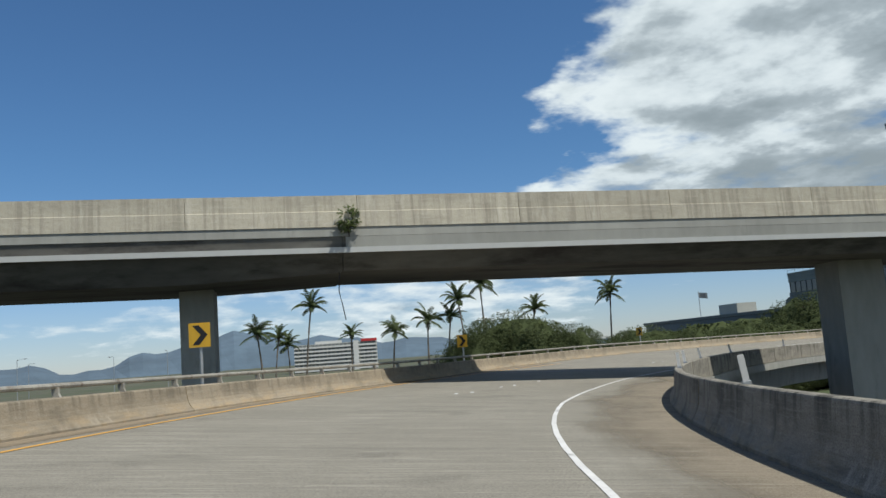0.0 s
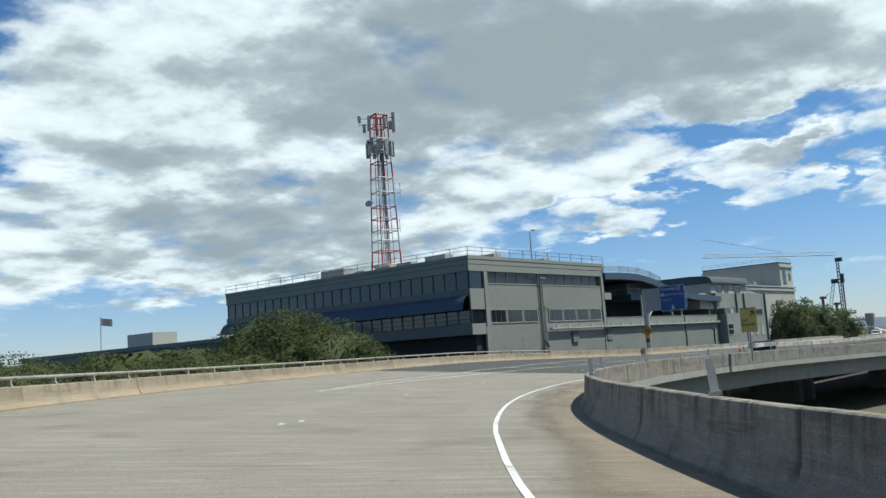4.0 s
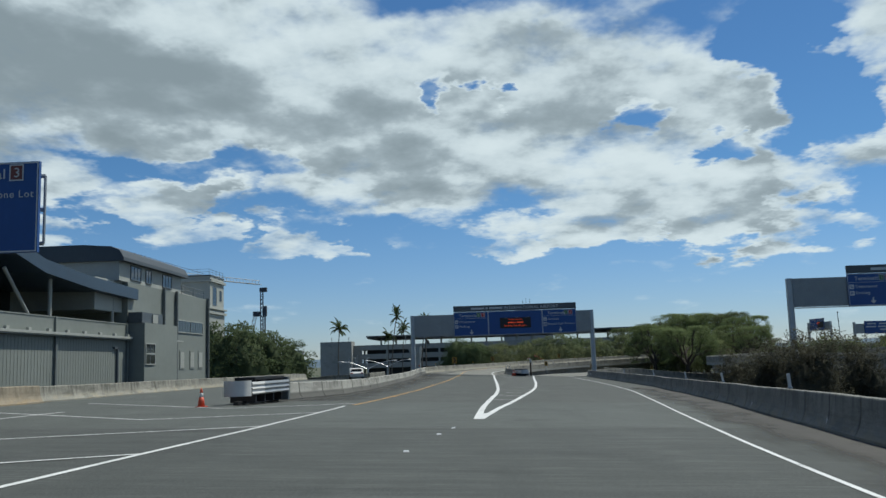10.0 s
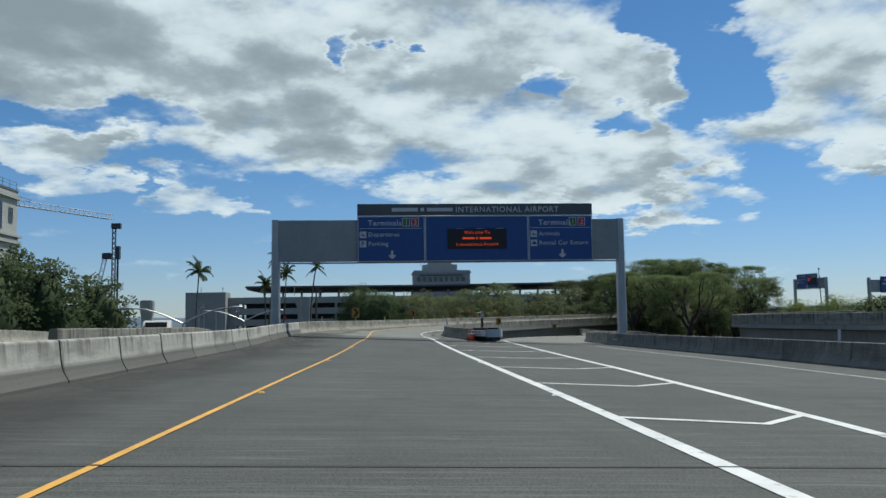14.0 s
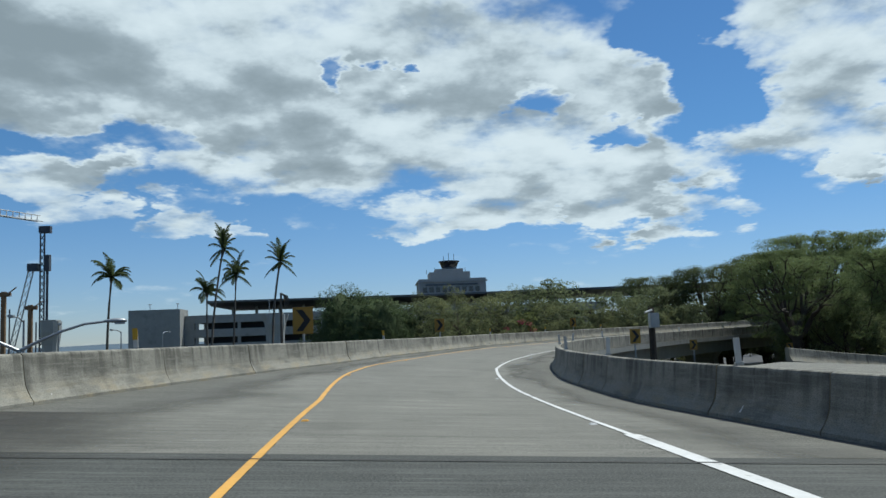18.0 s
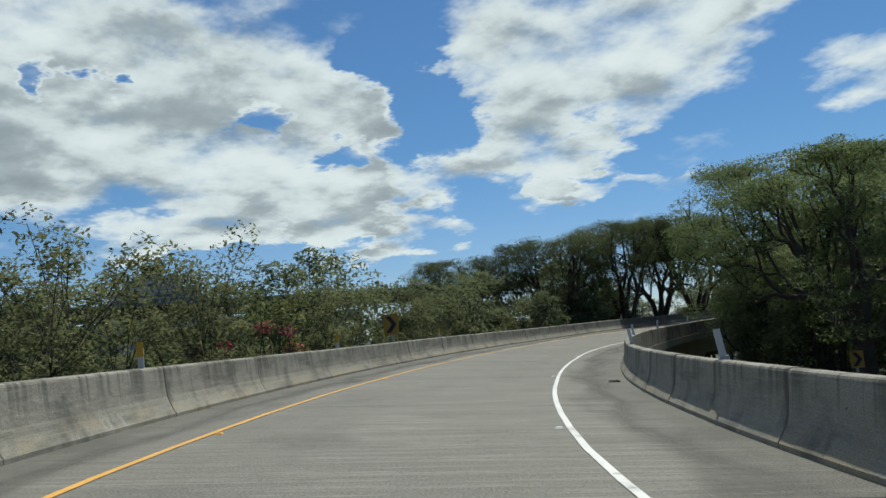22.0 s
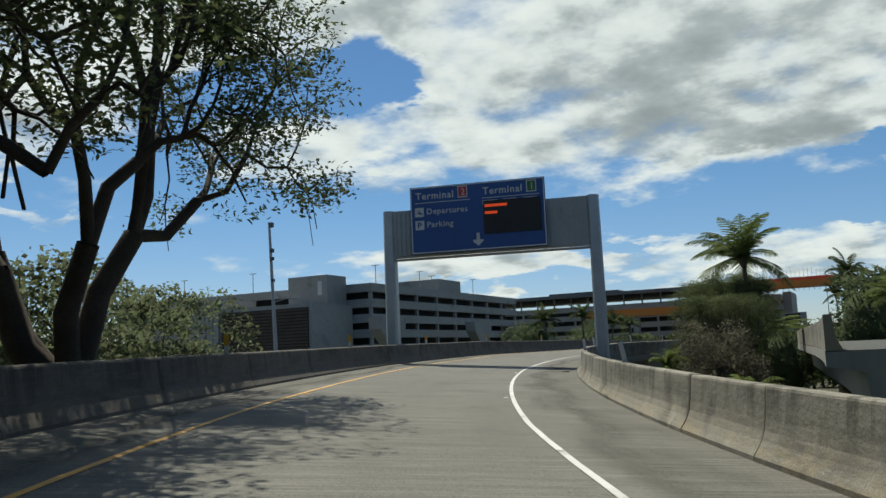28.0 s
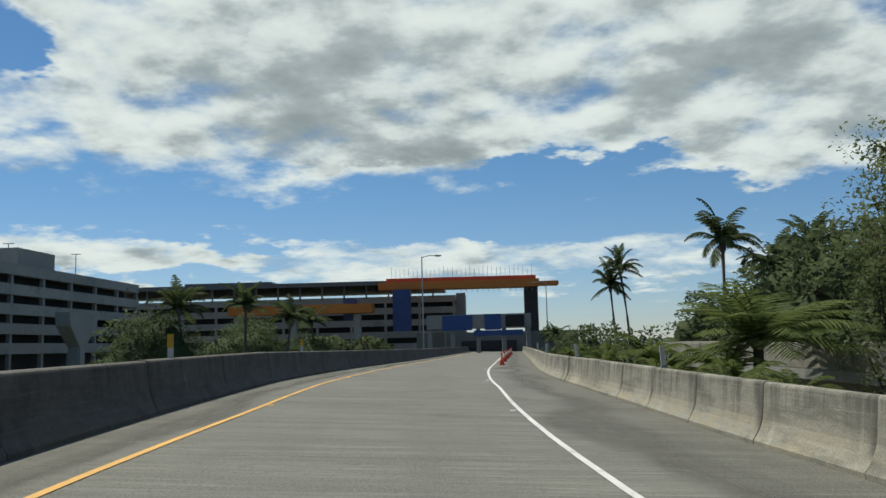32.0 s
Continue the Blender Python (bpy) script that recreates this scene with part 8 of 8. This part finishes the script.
part("roof_canopy", bbox(326, 432, -302, -259, 17.6, 18.7), M_BLD_TRIM, g2)
part("roof_step", bbox(372, 396, -290, -262, 18.7, 19.5), M_BLD_TRIM, g2)
for i in range(18):
    part("canopy_post", bbox(327.8 + i * 6, 328.2 + i * 6, -261.2, -260.8, 14, 17.7), M_BLD_DK, g2)
part("end_tower", bbox(319.5, 321.98, -290, -268, GZ, 15.5), M_GARAGE, g2)

g3 = garage("terminal_garage", 382, 440, 20, 112, (0.2, 3.3, 6.4), "grey car park decks below a long dark canopy")
part("end_wall_block", bbox(378, 386, 114.2, 125, GZ, 7.8), M_GARAGE, g3)
part("link_wall", bbox(382.2, 386, 112.02, 114.18, GZ, 6.4), M_GARAGE, g3)
bm = bmesh.new()
sweep(bm, [[Vector((385.5, y, 9.2 + k)), Vector((391, y, 8.6 + k)), Vector((425, y, 8.8 + k)), Vector((425, y, 10.2 + k)), Vector((385.5, y, 9.6 + k))] for y, k in ((110, 0.1), (60, 0.0), (-20, 0.6))])
bmesh.ops.recalc_face_normals(bm, faces=bm.faces[:])
part("roof_canopy", bm, M_BLD_TRIM, g3)
for i in range(22):
    part("canopy_post", bbox(396.7, 397.3, 105.7 - i * 5.5, 106.3 - i * 5.5, 6, 9), M_BLD_WHITE, g3)
for y in (122, 116, 96):
    lamp_on(g3, 384, y, 6.6, 2.6)

ct = empty("control_tower")
part("main_block", bbox(448, 462, 38.5, 59, GZ, 17.4), M_TOWER, ct)
part("cornice", bbox(447.6, 462, 38.1, 59.4, 16.4, 16.8), M_TOWER, ct)
for k in range(9):
    part("window", bbox(447.9, 448.05, 40.5 + k * 2.0, 41.8 + k * 2.0, 13.3, 14.9), M_GLASS, ct)
    part("window", bbox(447.9, 448.05, 40.5 + k * 2.0, 41.8 + k * 2.0, 9.6, 11.2), M_GLASS, ct)
part("lettering_bars", bbox(447.8, 447.95, 41, 57, 15.3, 15.8), M_BLD_TRIM, ct)
part("upper_block", bbox(450, 460, 43, 55.5, 17.4, 19.6), M_TOWER, ct)
part("upper_step", bbox(451, 459, 45, 53.5, 19.6, 20.6), M_TOWER, ct)
bm = bmesh.new()
sweep(bm, [[Vector((455 + r * math.cos(a), 49 + r * math.sin(a), z)) for a in [k * math.tau / 10 for k in range(10)]] for z, r in ((20.6, 2.4), (21.2, 2.4), (22.9, 3.1), (23.0, 3.4), (23.3, 3.3))])
part("cab", bm, M_GLASS, ct)
bm = bmesh.new()
for k, (dx, dy, h) in enumerate(((0, 0, 3), (1, 1.5, 2), (-1, -1.5, 2.4), (0, 4.5, 1.8), (0, -5, 1.6), (1, 7, 1.2))):
    rod(bm, (455 + dx, 49 + dy, 19.6 if abs(dy) > 3 else 23), (455 + dx, 49 + dy, (19.6 if abs(dy) > 3 else 23) + h), 0.08, 5)
part("aerials", bm, M_BLD_TRIM, ct)
tagged(ct, "grey stepped control tower block with a glazed cab", "building")

# elevated guideway under construction
gw = empty("guideway")
part("upper_beam", bbox(300.2, 341.5, -256, -250, 15.6, 17.6, 0.1), M_ORANGE, gw, "orange steel launching beam")
part("upper_formwork", bbox(301, 339.5, -255, -251, 17.6, 18.6), M_CONE, gw)
part("beam_nose", bbox(295.2, 300.2, -255, -251, 15.9, 17.0, 0.1), M_ORANGE, gw)
part("lower_beam", bbox(342, 378, -246, -241, 9.6, 11.9, 0.1), M_ORANGE, gw)
for i in range(33):
    bm = bmesh.new()
    x = 302 + i * 1.13
    rod(bm, (x, -251.2, 18.6), (x + random.uniform(-0.1, 0.1), -251.2, 20.4 + random.uniform(0, 1.2)), 0.04, 4)
    part("rebar", bm, M_STEEL, gw)
for i in range(14):
    bm = bmesh.new()
    x = 302 + i * 1.4
    rod(bm, (x, -250.5, 15.6), (x, -250.5, 14.6), 0.06, 4)
    part("hanger_rod", bm, M_STEEL, gw)
for x, z in ((346, 9.4), (362, 9.4), (376, 9.4)):
    part("pier", bbox(x - 0.9, x + 0.9, -244.6, -242.6, GZ, z, 0.1), M_GARAGE, gw)
for x0, x1, z0, z1 in ((333, 337.5, 5.0, 15.4), (347, 350, 8.0, 13.6)):
    part("blue_tower", bbox(x0, x1, -249.5, -246.5, z0, z1, 0.05), M_BLUE_EQ, gw)
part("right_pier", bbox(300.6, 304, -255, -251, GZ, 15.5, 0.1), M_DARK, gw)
tagged(gw, "orange elevated rail guideway beams under construction", "guideway")
for x, y, z in ((379, -122, 5.4), (381, -168, 5.4), (386, -206, 5.2)):
    b = empty("guideway_pier")
    part("shaft", bbox(x - 1.0, x + 1.0, y - 1.0, y + 1.0, GZ, z - 0.8, 0.2), M_GARAGE, b)
    bm = bmesh.new()
    sweep(bm, [[Vector((x + u * a, y + v * c, zz)) for u, v in ((-1, -1), (1, -1), (1, 1), (-1, 1))] for zz, a, c in ((z - 3.0, 1.0, 1.0), (z + 0.2, 1.2, 4.6), (z + 2.4, 1.2, 5.0))])
    part("hammerhead", bm, M_GARAGE, b)
    tagged(b, "pale concrete guideway pier with a flared hammerhead", "pier", "guideway piers")

b = empty("guideway_pier")
bm = bmesh.new()
sweep(bm, [[Vector((337.5 + u * a, 89.4 + v * c, zz)) for u, v in ((-1, -0.6), (-0.6, -1), (0.6, -1), (1, -0.6), (1, 0.6), (0.6, 1), (-0.6, 1), (-1, 0.6))] for zz, a, c in ((GZ, 1.0, 1.5), (1.4, 1.0, 1.5), (3.0, 1.1, 1.75), (4.5, 1.3, 2.3))])
part("shaft", bm, M_TOWER, b)
tagged(b, "pale flared concrete column beside the car park", "pier", "guideway piers")

# entry plaza at the end of the straight
pl = empty("entry_canopy")
part("beam", bbox(308.8, 323.4, -153, -151.5, 3.4, 5.4, 0.05), M_GARAGE, pl)
for x in (309.2, 312.6, 316.2, 319.8, 323.0):
    part("column", bbox(x - 0.3, x + 0.3, -152.8, -151.9, -1, 3.4), M_GARAGE, pl)
for x0, x1, z0, z1 in ((317, 321.2, 3.2, 5.3), (313, 315.3, 3.2, 5.4), (310, 316.8, 2.4, 3.15)):
    part("blue_sign", bbox(x0, x1, -151.48, -151.3, z0, z1), M_SIGN_BLUE, pl)
part("black_screen", bbox(309.8, 312.4, -151.48, -151.3, 3.6, 5.2), M_BLACK, pl)
part("booth", bbox(321, 325, -158, -154, -1, 3.0), M_BLD_DK, pl)
tagged(pl, "grey entry canopy with blue sign boards across the road", "canopy")
part_ = empty("plaza_back_building")
part("wall", bbox(300, 326, -190, -172, GZ, 3.2), M_BLD_DK, part_)
part("opening", bbox(310, 319, -171.98, -171.8, -0.4, 1.8), M_DARK, part_)
tagged(part_, "low grey building with a dark opening behind the canopy", "building")


def street_lamp(x, y, z0, h, arm=1.8, rz=0.0, label="tall grey street lamp with a single arm"):
    b = empty("street_lamp")
    bm = bmesh.new()
    tube(bm, [(0, 0, 0), (0, 0, h)], [0.11, 0.06], 8)
    tube(bm, [(0, 0, h - 0.1), (arm * 0.5, 0, h + 0.12), (arm, 0, h + 0.12)], 0.045, 6)
    part("pole", bm, M_STEEL, b)
    part("lamp_head", bbox(arm - 0.1, arm + 0.6, -0.14, 0.14, h + 0.04, h + 0.2, 0.03), M_STEEL, b)
    b.matrix_world = pose(x, y, z0, 0, 0, rz)
    return tagged(b, label, "street lamp", "street lamps")


street_lamp(104.3, 101.6, 11.2, 3.6, 0.5)
p = R(500, 6)
street_lamp(p.x, p.y, -0.5, 11.5, 1.6, 200)
p = R(540, -9)
street_lamp(p.x, p.y, -0.5, 11.0, 1.6, 0)
b = empty("light_mast")
bm = bmesh.new()
tube(bm, [(0, 0, 0), (0.1, 0.1, 8.5), (0.3, 0.35, 17.4)], [0.2, 0.15, 0.09], 8)
part("pole", bm, M_MAST_WHITE, b)
bm = bmesh.new()
tube(bm, [(0.14, 0.16, 11.5), (-0.5, -0.45, 11.75), (-0.85, -0.8, 11.75)], 0.05, 6)
part("arm", bm, M_STEEL, b)
part("lamp_head", bbox(-1.35, -0.7, -1.05, -0.65, 11.66, 11.84, 0.04), M_STEEL, b)
for k, (dz, w) in enumerate(((17.2, 0.22), (15.3, 0.18), (14.7, 0.16), (13.1, 0.14))):
    part("camera_box", bbox(0.3 * (dz / 17.4) ** 1.2 - w * 1.4, 0.3 * (dz / 17.4) ** 1.2, 0.28 * dz / 17.4 - 0.12, 0.34 * dz / 17.4 + 0.12, dz - w * 0.8, dz + w * 0.8, 0.03), M_BLD_TRIM, b)
b.matrix_world = pose(337.5, -34.5, GZ)
tagged(b, "tall pale light mast with small boxes and one lamp", "light mast")
street_lamp(82.5, 92.2, -4, 7.0, 0.1)
for x, y, rz in ((262, 98, 200), (286, 100, 180), (300, 99, 0), (245, 94, 190)):
    street_lamp(x, y, GZ, 8.2, 3.0, rz)

# construction crane beyond the cream building
def lattice(bm, a, c, wide, r, step, side=Vector((0.31, -0.95, 0))):
    """A square lattice boom from a to c."""
    a, c = Vector(a), Vector(c)
    n = max(2, int((c - a).length / step))
    up = (c - a).normalized().cross(side).normalized()
    off = [side * u * wide / 2 + up * v * wide / 2 for u, v in ((-1, -1), (1, -1), (1, 1), (-1, 1))]
    for o in off:
        rod(bm, a + o, c + o, r, 5)
    for i in range(n):
        p, q = a.lerp(c, i / n), a.lerp(c, (i + 1) / n)
        for j in range(4):
            rod(bm, p + off[j], q + off[(j + 1) % 4], r * 0.55, 4)


cr = empty("tower_crane")
bm = bmesh.new()
for dy, dz in ((0, 0), (1.2, 0), (0.6, 1.4)):
    rod(bm, (330, 178 + dy, 29.9 + dz), (397, 150 + dy, 30.4 + dz), 0.12, 5)
for i in range(40):
    a = Vector((330, 178, 29.9)).lerp(Vector((397, 150, 30.4)), i / 40)
    c = Vector((330, 178.6, 31.3)).lerp(Vector((397, 150.6, 31.8)), (i + 0.5) / 40)
    rod(bm, a, c, 0.07, 4)
    rod(bm, c, Vector((330, 179.2, 29.9)).lerp(Vector((397, 151.2, 30.4)), (i + 1) / 40), 0.07, 4)
part("jib", bm, M_MAST_WHITE, cr)
bm = bmesh.new()
rod(bm, (330, 178.6, 37.0), (368, 162.5, 32.0), 0.06, 4)
part("stay_cable", bm, M_BLACK, cr)
tagged(cr, "long white lattice crane jib against the sky", "crane")
cr = empty("piling_rig")
bm = bmesh.new()
lattice(bm, (397, 150, GZ), (397, 150, 28.8), 0.9, 0.17, 1.5)
part("leader", bm, M_RIG, cr)
bm = bmesh.new()
rod(bm, (396.6, 148.7, GZ), (396.6, 148.7, 20.5), 0.3, 6)
box(bm, 396.1, 397.5, 148.0, 150.6, 27.6, 29.2)
box(bm, 396.0, 397.4, 148.1, 149.3, 18.6, 22.4)
part("hammer", bm, M_RIG, cr)
bm = bmesh.new()
lattice(bm, (394.8, 156.7, -3.5), (396.4, 152.3, 18.8), 1.1, 0.11, 2.2)
part("boom", bm, M_MAST_WHITE, cr)
part("boom_head", bbox(395.6, 397.0, 150.6, 153.0, 18.6, 20.4, 0.1), M_RIG, cr)
tagged(cr, "dark blue piling rig leader with a pale lattice boom", "piling rig")
for x, y, z in ((387.4, 154.6, 13.4), (394, 151.4, 10.6)):
    cr = empty("drill_rig")
    part("mast", bbox(x - 0.45, x + 0.45, y - 0.45, y + 0.45, GZ, z, 0.05), M_RIG_ORANGE, cr)
    part("mast_head", bbox(x - 0.5, x + 0.5, y - 1.5, y + 1.1, z - 1.1, z - 0.2, 0.08), M_RIG_ORANGE, cr)
    bm = bmesh.new()
    rod(bm, (x, y - 1.3, GZ), (x, y - 1.3, z - 4.0), 0.16, 6)
    part("drill_string", bm, M_RIG, cr)
    bm = bmesh.new()
    rod(bm, (x, y - 1.0, z - 0.4), (x + 0.2, y - 2.6, z + 0.9), 0.14, 5)
    part("jib_arm", bm, M_RIG_ORANGE, cr)
    part("cab", bbox(x - 1.6, x + 1.6, y + 0.6, y + 3.4, GZ + 0.6, GZ + 4.6, 0.1), M_RIG, cr)
    tagged(cr, "rusty orange drill rig on the building site", "drill rig", "drill rigs")


def twin_lamp(x, y, z, rz):
    """Two curved arms on one short pole, with long cobra heads."""
    b = empty("street_lamp")
    bm = bmesh.new()
    tube(bm, [(0, 0, GZ - z), (0, 0, -0.1)], [0.14, 0.09], 8)
    part("pole", bm, M_STEEL, b)
    for sgn in (-1, 1):
        bm = bmesh.new()
        tube(bm, [(0, 0, -0.15), (0, sgn * 0.7, 0.2), (0, sgn * 1.5, 0.55), (0, sgn * 2.3, 0.8), (0, sgn * 3.1, 0.88)], [0.07, 0.06, 0.055, 0.05, 0.045], 7)
        part("arm", bm, M_STEEL, b)
        bm = bmesh.new()
        rings = []
        for u, w, h in ((0.0, 0.06, 0.05), (0.12, 0.12, 0.08), (0.4, 0.17, 0.12), (0.72, 0.16, 0.11), (0.85, 0.07, 0.05)):
            rings.append([Vector((w * math.cos(a), sgn * (3.0 + u), 0.88 + h * math.sin(a) * (1.0 if math.sin(a) > 0 else 0.6))) for a in [k * math.tau / 10 for k in range(10)]])
        sweep(bm, rings)
        bmesh.ops.recalc_face_normals(bm, faces=bm.faces[:])
        head = part("lamp_head", bm, M_STEEL, b, smooth=True)
        part("lens", bbox(-0.12, 0.12, sgn * 3.58 - 0.2, sgn * 3.58 + 0.2, 0.76, 0.82, 0.02), M_LETTER, head, "pale glass lens")
    b.matrix_world = pose(x, y, z, 0, 0, rz)
    return tagged(b, "grey street lamp with two curved arms beside the ramp", "street lamp", "street lamps")


b = empty("utility_pole")
bm = bmesh.new()
tube(bm, [(219.3, 63.2, GZ), (219.3, 63.2, 0.1)], [0.16, 0.11], 8)
part("pole", bm, M_BARK, b)
part("junction_box", bbox(218.9, 219.2, 63.05, 63.35, -0.6, -0.1, 0.02), M_STEEL, b)
bm = bmesh.new()
rod(bm, (219.2, 63.2, 0.0), (218.1, 63.8, -0.1), 0.03, 5)
part("bracket", bm, M_STEEL, b)
tagged(b, "thin wooden utility pole below the ramp", "utility pole")
twin_lamp(224.6, 86.1, -0.4, 13)
twin_lamp(196.2, 85.8, -0.55, 11)

# distance
h = empty("hotel_building")
part("main_wall", bbox(-2, 60, 650, 672, GZ, 14.0), M_BLD_WHITE, h)
for r_ in range(7):
    z = -6.2 + r_ * 2.85
    part("balcony_band", bbox(-2, 60, 648.6, 649.96, z, z + 1.25), M_HOTEL, h)
    for k in range(20):
        part("balcony_opening", bbox(-1.5 + k * 3.05, 1.0 + k * 3.05, 649.7, 650.04, z + 1.3, z + 2.8), M_BLD_DK, h)
part("rooftop", bbox(14, 34, 655, 668, 14.0, 16.0), M_HOTEL, h)
part("stair_tower", bbox(42, 46, 647.5, 650, GZ, 15.0), M_HOTEL, h)
part("red_sign", bbox(48, 60, 649.0, 649.4, 14.0, 16.0), M_RED, h)
tagged(h, "white slab hotel with rows of balconies far away", "building")

def ridge(name, r, a0, a1, hmax, seed, label):
    rg = np.random.default_rng(seed)
    n = 90
    ph = rg.uniform(0, 6.28, 8)
    bm = bmesh.new()
    rows = []
    for i in range(n + 1):
        a = radians(a0 + (a1 - a0) * i / n)
        u = i / n
        hh = hmax * (0.45 + 0.22 * math.sin(3 * u * 3.1 + ph[0]) + 0.14 * math.sin(9 * u * 3.1 + ph[1]) + 0.08 * math.sin(23 * u * 3.1 + ph[2]) + 0.05 * math.sin(51 * u * 3.1 + ph[3]))
        hh *= min(1, 6 * u, 6 * (1 - u)) ** 0.5
        d = Vector((-math.sin(a), math.cos(a), 0))
        rows.append([d * r + Vector((0, 0, GZ - 5)), d * r * 1.08 + Vector((0, 0, hh * 0.55)), d * r * 1.2 + Vector((0, 0, hh))])
    sweep(bm, rows, closed=False)
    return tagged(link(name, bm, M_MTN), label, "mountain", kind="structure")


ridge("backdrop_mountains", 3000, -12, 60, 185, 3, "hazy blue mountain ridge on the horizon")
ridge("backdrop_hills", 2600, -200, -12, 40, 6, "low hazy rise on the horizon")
fl = empty("flagpole")
bm = bmesh.new()
rod(bm, (95, 190, GZ), (95, 190, 11.2), 0.09, 6)
part("pole", bm, M_STEEL, fl)
bm = bmesh.new()
sweep(bm, [[Vector((95 + u * 2.2, 190 + 0.2 * math.sin(u * 6), 11 - 0.25 * u)), Vector((95 + u * 2.2, 190 + 0.2 * math.sin(u * 6), 9.7 - 0.3 * u))] for u in (0, 0.25, 0.5, 0.75, 1)], closed=False)
part("flag", bm, M_BLD_TRIM, fl)
tagged(fl, "thin flagpole with a small flag behind the building", "flagpole")
for x, y in ((-60, 200), (-48, 240), (-30, 210), (-75, 260), (-90, 300)):
    street_lamp(x, y, GZ, 13, 1.5, random.uniform(0, 360), "distant thin street lamp beyond the viaduct")


# ---- cars on the side ramp ----
def car(m, paint, label):
    b = empty("car")
    bm = bmesh.new()
    prof = [(-2.1, 0.35), (-2.15, 0.75), (-1.7, 0.92), (-1.3, 0.95), (-0.7, 1.38), (0.7, 1.42), (1.45, 0.98), (2.05, 0.85), (2.15, 0.5), (2.1, 0.3)]
    sweep(bm, [[Vector((x * k, y, 0.3 + (z - 0.3) * (1 if abs(y) < 0.8 else 0.93))) for x, z in prof] for y, k in ((-0.85, 0.97), (-0.78, 1.0), (0.78, 1.0), (0.85, 0.97))])
    bmesh.ops.recalc_face_normals(bm, faces=bm.faces[:])
    part("body", bm, paint, b, smooth=False)
    part("rear_window", bbox(-1.25, -0.8, -0.65, 0.65, 1.0, 1.3), M_GLASS, b)
    for sx in (-1.3, 1.3):
        for sy in (-0.78, 0.78):
            bm = bmesh.new()
            bmesh.ops.create_cone(bm, cap_ends=True, segments=16, radius1=0.32, radius2=0.32, depth=0.22, matrix=pose(sx, sy, 0.32, 90, 0, 0))
            part("wheel", bm, M_BLACK, b)
    for sy in (-0.65, 0.65):
        part("tail_light", bbox(-2.18, -2.1, sy - 0.15, sy + 0.15, 0.72, 0.86), M_RED, b)
    b.matrix_world = m
    return tagged(b, label, "car", "cars on the side ramp")


for s, e, mm, lb in ((74, -1.6, M_PLASTIC, "white car on the side ramp"),):
    p = LEFT.at(s, e)
    car(pose(p.x, p.y, p.z, 0, 0, LEFT.yaw(s)), mm, lb)

for x, y, z in ((333.2, 88.7, 4.3), (323.6, 121.1, 4.1), (352, 66, 4.3)):
    b = empty("guideway_column")
    bm = bmesh.new()
    ring = lambda zz, k: [Vector((x + u * k, y + v * k, zz)) for u, v in ((-1, -0.6), (-0.6, -1), (0.6, -1), (1, -0.6), (1, 0.6), (0.6, 1), (-0.6, 1), (-1, 0.6))]
    sweep(bm, [ring(GZ, 1.05), ring(z - 3.6, 1.05), ring(z - 1.6, 1.32), ring(z, 1.34)])
    part("shaft", bm, M_PANEL, b)
    part("bearing_cap", bbox(x - 1.1, x + 1.1, y - 1.1, y + 1.1, z, z + 0.22, 0.04), M_GARAGE, b)
    tagged(b, "pale new concrete column with a flared top", "column", "guideway columns")
